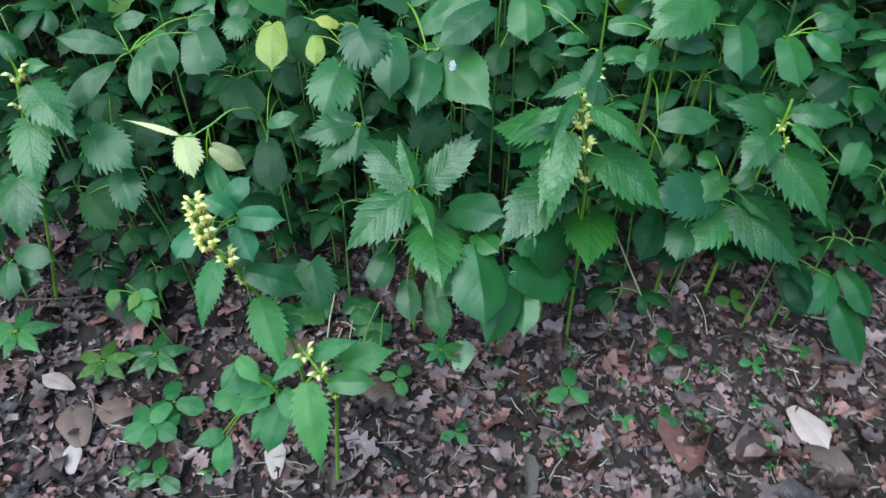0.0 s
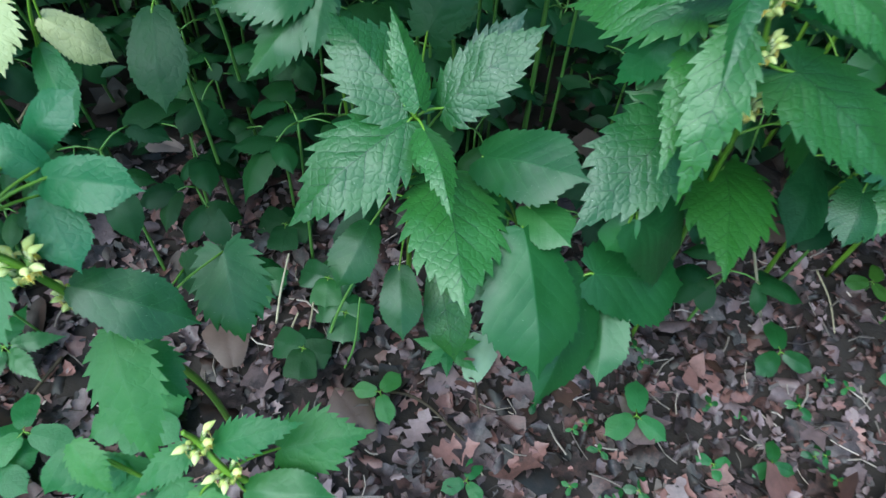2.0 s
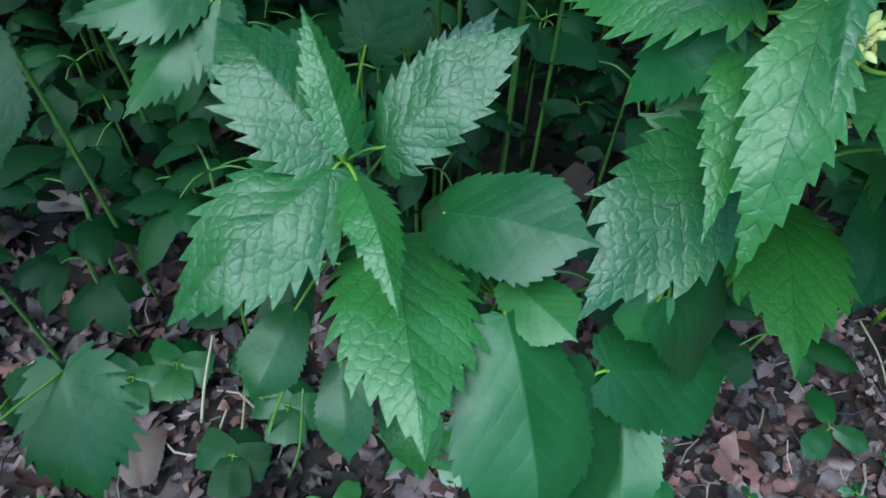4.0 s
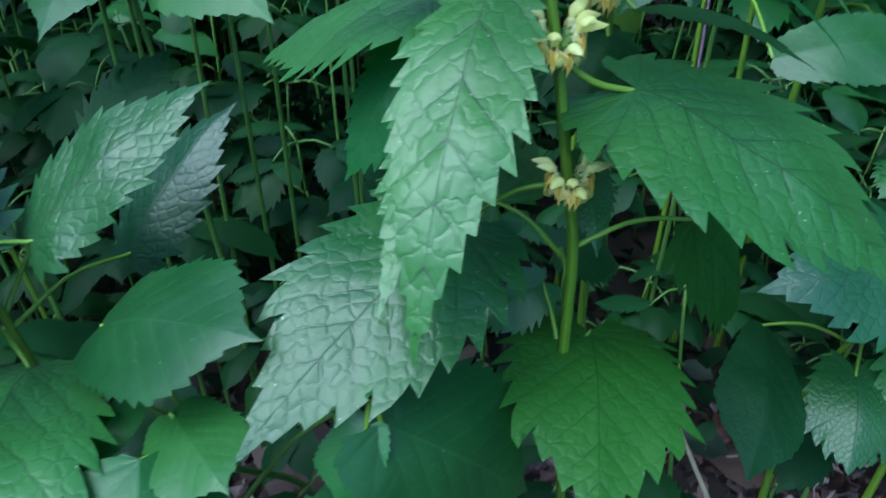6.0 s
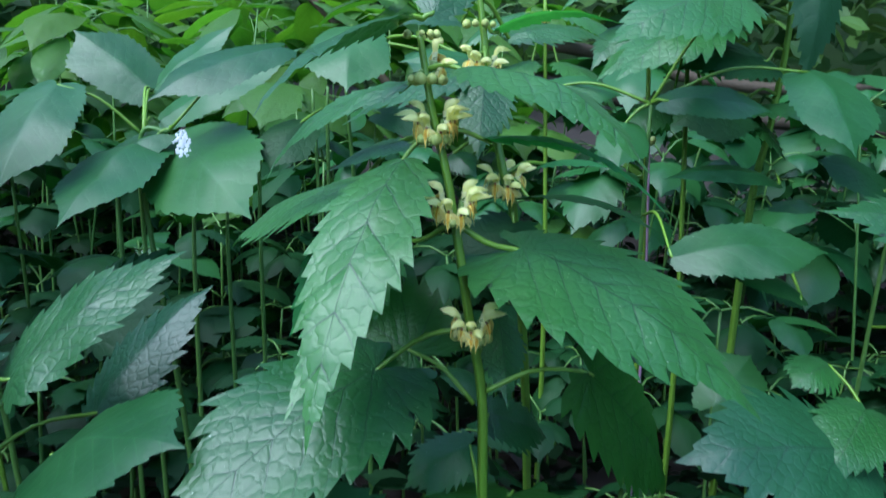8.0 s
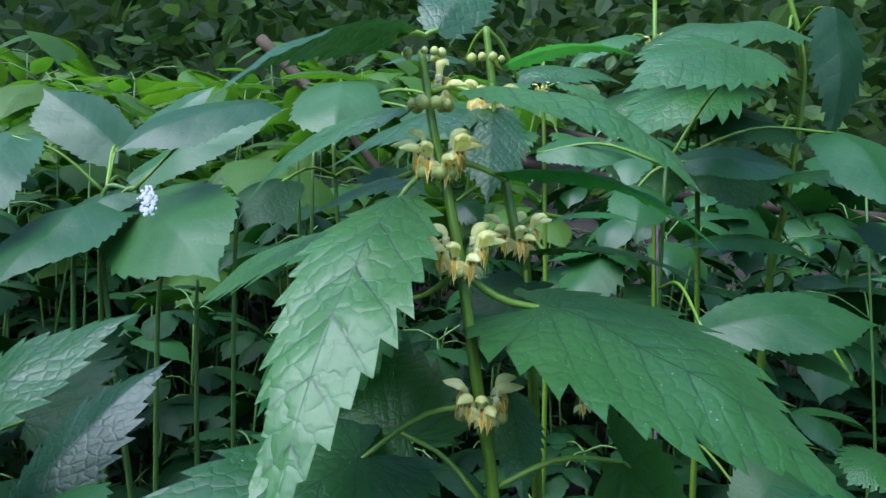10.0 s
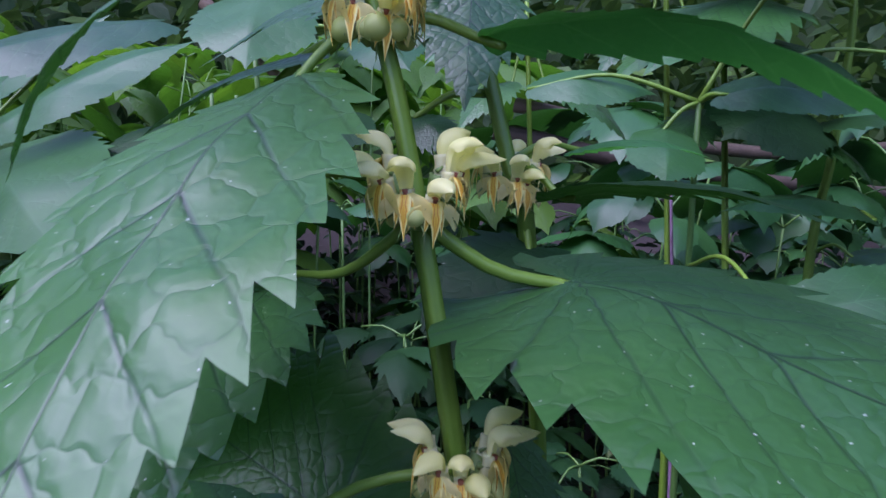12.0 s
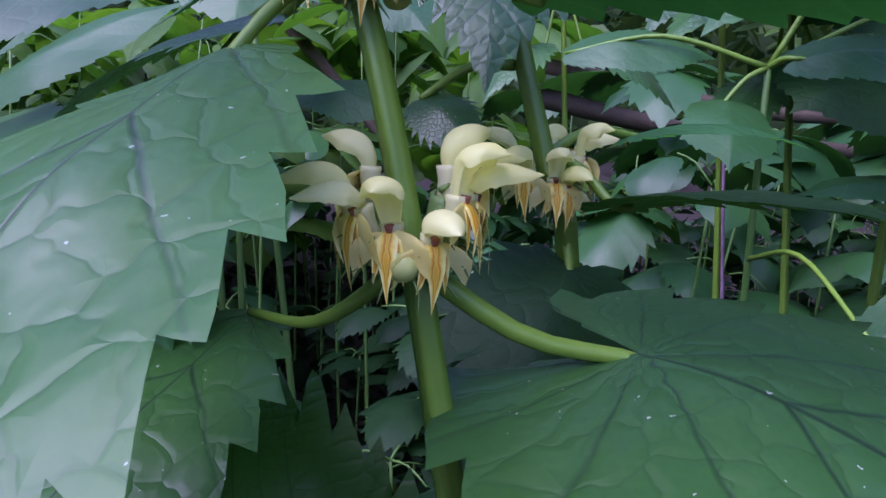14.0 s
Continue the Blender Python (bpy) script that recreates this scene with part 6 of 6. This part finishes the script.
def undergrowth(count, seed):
    """Low filler leaves, past counting, coloured near-black so gaps between the stalks look shaded."""
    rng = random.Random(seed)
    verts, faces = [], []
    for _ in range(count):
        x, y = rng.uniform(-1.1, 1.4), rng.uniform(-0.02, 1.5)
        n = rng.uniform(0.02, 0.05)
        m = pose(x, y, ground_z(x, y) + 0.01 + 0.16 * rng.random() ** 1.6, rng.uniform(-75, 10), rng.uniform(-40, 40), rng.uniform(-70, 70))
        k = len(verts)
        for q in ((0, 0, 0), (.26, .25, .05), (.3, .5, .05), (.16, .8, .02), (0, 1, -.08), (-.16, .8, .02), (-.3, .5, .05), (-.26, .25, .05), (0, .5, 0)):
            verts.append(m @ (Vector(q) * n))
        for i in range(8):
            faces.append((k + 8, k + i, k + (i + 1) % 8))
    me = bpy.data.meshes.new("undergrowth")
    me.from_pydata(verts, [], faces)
    solid("undergrowth", smooth(me), GLOOM, "low leaves added as filler, shade put into their near-black green", "undergrowth", kind="stuff")


# near-black green: the shade between the stalks is put into this colour
GLOOM = plain_material("painted_gloom", (0.003, 0.018, 0.005), (0.014, 0.058, 0.015), 30.0, 0.55, 0.2, 0.15, True)
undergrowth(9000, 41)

HEDGE = plain_material("thicket_leaf", (0.022, 0.070, 0.014), (0.115, 0.230, 0.040), 3.0, 0.6, 0.0, 0.4, True)
thicket("thicket", 9000, 1.9, 3.2, 0.02, 0.98, 1.7, 0.10, HEDGE, "dense green woodland thicket far behind", 21)
# tall outer leaves, mostly out of view, added to keep out side light
thicket("thicket", 4000, 3.0, 4.2, -0.15, 1.15, 3.6, 0.22, HEDGE, "tall ring of shrub leaves added to close the view and block sky light", 22)


def sky_screen():
    """An added dark ring behind the thicket, standing on the ground, that blocks low sky light."""
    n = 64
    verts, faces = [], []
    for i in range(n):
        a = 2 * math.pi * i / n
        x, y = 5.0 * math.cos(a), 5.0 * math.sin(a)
        # lower behind the camera and on the left, so light enters from there
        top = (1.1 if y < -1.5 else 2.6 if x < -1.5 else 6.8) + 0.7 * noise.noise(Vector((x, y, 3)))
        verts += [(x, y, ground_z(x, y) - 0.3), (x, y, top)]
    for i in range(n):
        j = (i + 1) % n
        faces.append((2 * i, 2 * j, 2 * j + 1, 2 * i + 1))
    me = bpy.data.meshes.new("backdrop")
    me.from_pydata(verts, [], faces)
    solid("backdrop", me, SCREEN_GREEN, "dark green ring added to close the view and block low sky light", "backdrop", kind="structure")


SCREEN_GREEN = plain_material("sky_screen", (0.010, 0.022, 0.008), (0.060, 0.130, 0.030), 6.0, 0.9, 0.0)
sky_screen()

# dead branches lying through the back of the bed
for a, b, c, r in (((.28, .52, .43), (.52, .50, .38), (1.0, .53, .34), .012), ((.35, .8, .5), (.75, .7, .42), (1.3, .66, .5), .012), ((-.1, .7, .62), (.02, .66, .5), (.12, .62, .38), .010)):
    solid("branch", tube_mesh("branch", [a, b, c], r, r * 0.6, 16, 9), WOOD, "dead brown branch lying among the plants", "branch", group="dead branches")


# ---- small things on the ground ----
def seedling(at, label, items, material, height, size):
    """A few small leaves on a short stalk."""
    x, y = at
    z = ground_z(x, y)
    p = thing("seedling", (x, y, z), label, "plant", "seedlings")
    hub = Vector((x, y, z + height))
    part("stalk", tube_mesh("stalk", [(x + .004, y + .004, z - .005), (x + .003, y, z + height * .6), hub], 0.0010, 0.0007, 6, 6), STALK, p)
    for turn, scale, kind, ratio in items:
        a = radians(turn)
        tip = hub + Vector((math.sin(a), -math.cos(a), -0.18)) * size * scale
        leaf(p, kind, material, hub + (tip - hub) * 0.12, tip, size * scale * ratio, face=(0, -0.3, 1), arch=0.06, fold=0.1, node=hub, thick=0.0005)
    return p


def fallen_leaf(at, turn, length, width, material, label, up=0.016, tip_up=6):
    """A dead leaf with raised, curled edges."""
    x, y = at
    m = pose(x, y, ground_z(x, y) + up, 0, 0, turn) @ pose(0, 0, 0, tip_up, 8)
    me = leaf_mesh(length, width, "lance", 0.06, -0.15, 0.25, 0.1, int(x * 977) % 97 + 900, 1)
    return solid("dead_leaf", me, material, label, "dead leaf", m, "dead leaves")


def bloom(at):
    """A small purplish flower head on a thin stalk."""
    x, y, z = at
    p = thing("purple_flower", (x, y, ground_z(x, y)), "small purplish flower head on a thin stalk", "flower")
    part("stalk", tube_mesh("stalk", [(x, y, ground_z(x, y)), (x + .004, y, z * 0.6), (x, y, z)], 0.0014, 0.0009, 8, 6), STALK, p)
    rng = random.Random(5)
    for k in range(14):
        q = Matrix.Translation((x + rng.uniform(-.009, .009), y + rng.uniform(-.008, .008), z + rng.uniform(-.018, .012))) @ pose(0, 0, 0, rng.uniform(-60, 60), rng.uniform(-60, 60)) @ Matrix.Diagonal((0.0035, 0.0035, 0.005, 1))
        part("floret", BUD_ME.copy() if k == 0 else floret[0], PURPLE if k == 0 else None, p, "", q)
        if k == 0:
            floret.append(p.children[-1].data)
            floret[0].materials.clear()
            floret[0].materials.append(PURPLE)


floret = []
PALELEAF = plain_material("wilted_leaf", (0.16, 0.24, 0.13), (0.30, 0.40, 0.26), 60.0, 0.6, 0.4)
seedling((0.197, -0.255), "young three-leaved seedling growing out of the leaf litter", ((170, 1.0, 'elder', 0.56), (-60, 0.9, 'elder', 0.6), (50, 0.85, 'elder', 0.56)), FRESH, 0.030, 0.045)
seedling((0.366, -0.177), "young three-leaved seedling growing out of the leaf litter", ((175, 1.0, 'elder', 0.56), (-50, 0.9, 'elder', 0.6), (60, 0.85, 'elder', 0.56)), ELDER, 0.040, 0.045)
seedling((0.021, -0.323), "young three-leaved seedling growing out of the leaf litter", ((150, 1.0, 'elder', 0.56), (-70, 0.9, 'elder', 0.6), (40, 0.85, 'elder', 0.56)), FRESH, 0.020, 0.030)
seedling((0.345, -0.289), "young three-leaved seedling growing out of the leaf litter", ((160, 1.0, 'elder', 0.56), (-60, 0.9, 'elder', 0.6), (70, 0.85, 'elder', 0.56)), ELDER, 0.020, 0.030)
seedling((0.509, -0.195), "young three-leaved seedling growing out of the leaf litter", ((120, 1.0, 'elder', 0.56), (-100, 0.9, 'elder', 0.6), (20, 0.85, 'elder', 0.56)), FRESH, 0.020, 0.026)
seedling((0.501, -0.079), "young three-leaved seedling growing out of the leaf litter", ((140, 1.0, 'elder', 0.56), (-90, 0.9, 'elder', 0.6), (30, 0.85, 'elder', 0.56)), BRIGHT, 0.025, 0.035)
seedling((0.280, -0.293), "young three-leaved seedling growing out of the leaf litter", ((100, 1.0, 'elder', 0.56), (-120, 0.9, 'elder', 0.6), (10, 0.85, 'elder', 0.56)), FRESH, 0.015, 0.022)
seedling((0.600, -0.164), "young three-leaved seedling growing out of the leaf litter", ((100, 1.0, 'elder', 0.56), (-120, 0.9, 'elder', 0.6), (10, 0.85, 'elder', 0.56)), FRESH, 0.015, 0.022)
seedling((-0.413, -0.340), "low seedling with several small oval leaflets over the litter", ((0, 0.9, 'elder', 0.55), (60, 1.0, 'elder', 0.6), (115, 0.9, 'round', 0.7), (175, 1.0, 'elder', 0.6), (235, 1.0, 'elder', 0.6), (300, 1.0, 'round', 0.65)), FRESH, 0.050, 0.045)
seedling((-0.294, -0.285), "low seedling with several small oval leaflets over the litter", ((0, 0.9, 'elder', 0.55), (60, 1.0, 'elder', 0.6), (115, 0.9, 'round', 0.7), (175, 1.0, 'elder', 0.6), (235, 1.0, 'elder', 0.6), (300, 1.0, 'round', 0.65)), FRESH, 0.045, 0.050)
seedling((-0.387, -0.313), "low seedling with several small oval leaflets over the litter", ((80, 1.0, 'elder', 0.56), (200, 0.9, 'elder', 0.6), (320, 0.85, 'elder', 0.56)), FRESH, 0.060, 0.050)
seedling((-0.492, -0.133), "low seedling with several small oval leaflets over the litter", ((0, 0.9, 'elder', 0.55), (60, 1.0, 'elder', 0.6), (115, 0.9, 'round', 0.7), (175, 1.0, 'elder', 0.6), (235, 1.0, 'elder', 0.6), (300, 1.0, 'round', 0.65)), DARK, 0.040, 0.050)
seedling((-0.439, -0.227), "small seedling with a fan of narrow pointed leaves", ((0, 0.8, 'slender', 0.34), (55, 1.0, 'slender', 0.34), (110, 1.0, 'slender', 0.34), (180, 1.0, 'slender', 0.34), (250, 1.0, 'slender', 0.34), (310, 0.9, 'slender', 0.34)), ELDER, 0.040, 0.055)
seedling((-0.512, -0.242), "small seedling with a fan of narrow pointed leaves", ((0, 0.8, 'slender', 0.34), (55, 1.0, 'slender', 0.34), (110, 1.0, 'slender', 0.34), (180, 1.0, 'slender', 0.34), (250, 1.0, 'slender', 0.34), (310, 0.9, 'slender', 0.34)), BRIGHT, 0.040, 0.050)
seedling((-0.649, -0.205), "small seedling with a fan of narrow pointed leaves", ((0, 0.8, 'slender', 0.34), (55, 1.0, 'slender', 0.34), (110, 1.0, 'slender', 0.34), (180, 1.0, 'slender', 0.34), (250, 1.0, 'slender', 0.34), (310, 0.9, 'slender', 0.34)), FRESH, 0.050, 0.060)
seedling((-0.001, -0.194), "small seedling with a fan of narrow pointed leaves", ((0, 0.8, 'slender', 0.34), (55, 1.0, 'slender', 0.34), (110, 1.0, 'slender', 0.34), (180, 1.0, 'slender', 0.34), (250, 1.0, 'slender', 0.34), (310, 0.9, 'slender', 0.34)), FRESH, 0.030, 0.040)
seedling((-0.069, -0.246), "young three-leaved seedling growing out of the leaf litter", ((20, 1.0, 'elder', 0.56), (140, 0.9, 'elder', 0.6), (-100, 0.85, 'elder', 0.56)), FRESH, 0.030, 0.035)
seedling((-0.433, -0.398), "young three-leaved seedling growing out of the leaf litter", ((20, 1.0, 'elder', 0.56), (140, 0.9, 'elder', 0.6), (-100, 0.85, 'elder', 0.56)), ELDER, 0.020, 0.030)
seedling((-0.395, -0.407), "young three-leaved seedling growing out of the leaf litter", ((60, 1.0, 'elder', 0.56), (190, 0.9, 'elder', 0.6), (-80, 0.85, 'elder', 0.56)), ELDER, 0.025, 0.040)
seedling((-0.206, -0.130), "low ivy-like leaves creeping over the soil", ((0, 1.0, 'round', 0.95), (80, 0.9, 'round', 0.95), (160, 0.8, 'round', 0.95), (250, 1.0, 'round', 0.95)), ELDER, 0.025, 0.035)
seedling((-0.151, -0.206), "low ivy-like leaves creeping over the soil", ((0, 1.0, 'round', 0.95), (80, 0.9, 'round', 0.95), (160, 0.8, 'round', 0.95), (250, 1.0, 'round', 0.95)), DARK, 0.025, 0.035)
seedling((-0.111, -0.163), "low ivy-like leaves creeping over the soil", ((0, 1.0, 'round', 0.95), (80, 0.9, 'round', 0.95), (160, 0.8, 'round', 0.95), (250, 1.0, 'round', 0.95)), ELDER, 0.025, 0.035)
seedling((-0.240, -0.143), "low ivy-like leaves creeping over the soil", ((0, 1.0, 'round', 0.95), (80, 0.9, 'round', 0.95), (160, 0.8, 'round', 0.95), (250, 1.0, 'round', 0.95)), ELDER, 0.025, 0.035)
seedling((-0.133, -0.125), "low ivy-like leaves creeping over the soil", ((0, 1.0, 'round', 0.95), (80, 0.9, 'round', 0.95), (160, 0.8, 'round', 0.95), (250, 1.0, 'round', 0.95)), ELDER, 0.025, 0.035)
seedling((-0.186, -0.065), "low ivy-like leaves creeping over the soil", ((0, 1.0, 'round', 0.95), (80, 0.9, 'round', 0.95), (160, 0.8, 'round', 0.95), (250, 1.0, 'round', 0.95)), DARK, 0.025, 0.035)
seedling((-0.336, -0.392), "young three-leaved seedling growing out of the leaf litter", ((30, 1.0, 'elder', 0.56), (150, 0.9, 'elder', 0.6), (-100, 0.85, 'elder', 0.56)), ELDER, 0.012, 0.020)
seedling((0.088, -0.207), "young three-leaved seedling growing out of the leaf litter", ((30, 1.0, 'elder', 0.56), (150, 0.9, 'elder', 0.6), (-100, 0.85, 'elder', 0.56)), ELDER, 0.012, 0.020)
seedling((0.391, -0.223), "young three-leaved seedling growing out of the leaf litter", ((30, 1.0, 'elder', 0.56), (150, 0.9, 'elder', 0.6), (-100, 0.85, 'elder', 0.56)), ELDER, 0.012, 0.020)
seedling((0.399, -0.276), "young three-leaved seedling growing out of the leaf litter", ((30, 1.0, 'elder', 0.56), (150, 0.9, 'elder', 0.6), (-100, 0.85, 'elder', 0.56)), ELDER, 0.012, 0.020)
seedling((0.171, -0.334), "young three-leaved seedling growing out of the leaf litter", ((30, 1.0, 'elder', 0.56), (150, 0.9, 'elder', 0.6), (-100, 0.85, 'elder', 0.56)), ELDER, 0.012, 0.020)
seedling((0.197, -0.324), "young three-leaved seedling growing out of the leaf litter", ((30, 1.0, 'elder', 0.56), (150, 0.9, 'elder', 0.6), (-100, 0.85, 'elder', 0.56)), ELDER, 0.012, 0.020)
sprigs = random.Random(77)
for _ in range(30):
    spot = (sprigs.uniform(0.08, 0.62), sprigs.uniform(-0.36, -0.16))
    first = sprigs.uniform(0, 360)
    seedling(spot, "tiny green sprig coming up through the leaf litter", tuple((first + 120 * k + sprigs.uniform(-25, 25), sprigs.uniform(0.6, 1.0), "elder", 0.5) for k in range(3)), FRESH if sprigs.random() < 0.5 else ELDER, sprigs.uniform(0.008, 0.02), sprigs.uniform(0.010, 0.018))
twig([(-0.5167, -0.0595, 0.0061), (-0.4922, 0.0626, 0.023), (-0.4934, 0.1003, 0.023)], 0.0022, 0.00132, STRAW, "dry brown twig leaning in the leaf litter")
twig([(-0.6861, -0.1297, -0.012), (-0.5816, -0.1191, -0.0175), (-0.4625, -0.0878, -0.0206)], 0.002, 0.0012, WOOD, "thin brown twig lying on the litter")
twig([(-0.0502, -0.1179, -0.0625), (0.016, -0.1637, -0.0749), (0.0361, -0.266, -0.0937)], 0.002, 0.0012, WOOD, "thin brown twig lying on the litter")
twig([(-0.1038, -0.2397, -0.0735), (-0.0339, -0.2438, -0.0791), (0.0194, -0.2849, -0.0898)], 0.0022, 0.00132, WOOD, "thin brown twig lying on the litter")
twig([(0.6785, -0.1025, -0.1089), (0.6324, -0.0956, -0.1045), (0.5887, -0.0778, -0.0984)], 0.002, 0.0012, STRAW, "dry straw-coloured stalk on the litter")
twig([(0.4416, -0.0625, -0.0835), (0.4494, -0.0994, -0.0903), (0.4464, -0.1408, -0.0972)], 0.0012, 0.00072, STRAW, "dry straw-coloured stalk on the litter")
twig([(-0.4652, -0.4076, -0.0827), (-0.4302, -0.4206, -0.0874), (-0.3712, -0.4092, -0.0896)], 0.002, 0.0012, STRAW, "pale dry stalk on the litter")
twig([(-0.3926, -0.2237, -0.0525), (-0.4148, -0.2713, -0.0591), (-0.4313, -0.3331, -0.0684)], 0.002, 0.0012, WOOD, "thin brown twig lying on the litter")
twig([(0.3472, -0.1412, -0.0645), (0.2973, -0.1456, 0.0441), (0.2475, -0.15, 0.1528)], 0.0016, 0.0012, STRAW, "pale dry stalk leaning beside the green plants", "dry_stalk")
twig([(-0.188, -0.177, -0.076), (-0.180, -0.150, -0.035), (-0.170, -0.123, 0.0)], 0.0016, 0.001, STRAW, "pale dry stalk standing among low leaves")
twig([(-0.155, -0.194, -0.08), (-0.147, -0.18, -0.05), (-0.141, -0.169, -0.02)], 0.0014, 0.001, STRAW, "pale dry stalk standing among low leaves")
twig([(-0.174, -0.188, -0.08), (-0.168, -0.18, -0.06), (-0.158, -0.173, -0.035)], 0.0014, 0.001, STRAW, "pale dry stalk standing among low leaves")
twig([(-0.133, -0.200, -0.08), (-0.118, -0.175, -0.035), (-0.097, -0.157, 0.01)], 0.0018, 0.0012, STALK, "bare green stalk leaning over the litter")
twig([(-0.110, -0.215, -0.08), (-0.098, -0.20, -0.05), (-0.092, -0.17, -0.005)], 0.0014, 0.001, STALK, "bare green stalk leaning over the litter")
fallen_leaf((0.553, -0.264), -160, 0.085, 0.050, TANLEAF, "large pale pinkish-tan dead leaf lying on the litter")
fallen_leaf((-0.552, -0.276), 70, 0.060, 0.028, TANLEAF, "pale grey dead leaf lying on the litter")
fallen_leaf((-0.236, -0.401), 10, 0.065, 0.030, TANLEAF, "pale folded dead leaf lying on the litter")
fallen_leaf((-0.515, -0.363), 30, 0.075, 0.050, DEAD, "broad reddish-brown dead leaf on the litter")
fallen_leaf((-0.517, -0.403), 15, 0.050, 0.025, TANLEAF, "pale brown dead leaf on the litter")
fallen_leaf((-0.445, -0.300), 100, 0.070, 0.045, DEAD, "broad brown dead leaf on the litter")
fallen_leaf((-0.074, -0.291), 40, 0.070, 0.045, DEAD, "tan-brown dead oak leaf on the litter")
fallen_leaf((0.444, -0.023), 80, 0.090, 0.050, DEAD, "reddish-brown curled dead leaf under the plants")
fallen_leaf((0.310, -0.073), -40, 0.050, 0.035, DEAD, "grey-brown curled dead leaf")
fallen_leaf((-0.315, 0.022), 80, 0.050, 0.030, TANLEAF, "pinkish-tan dead leaf under the plants")
fallen_leaf((-0.220, -0.226), 20, 0.060, 0.050, DEAD, "curled brown dead leaf on the litter")
fallen_leaf((0.026, -0.221), -10, 0.060, 0.045, PALELEAF, "faded green wilted leaf on the litter")
fallen_leaf((0.026, -0.050), 20, 0.09, 0.06, DEAD, "large tan-brown dead leaf standing among the stalks", 0.000, 60)
bloom((0.3312, 0.1, 0.3514))
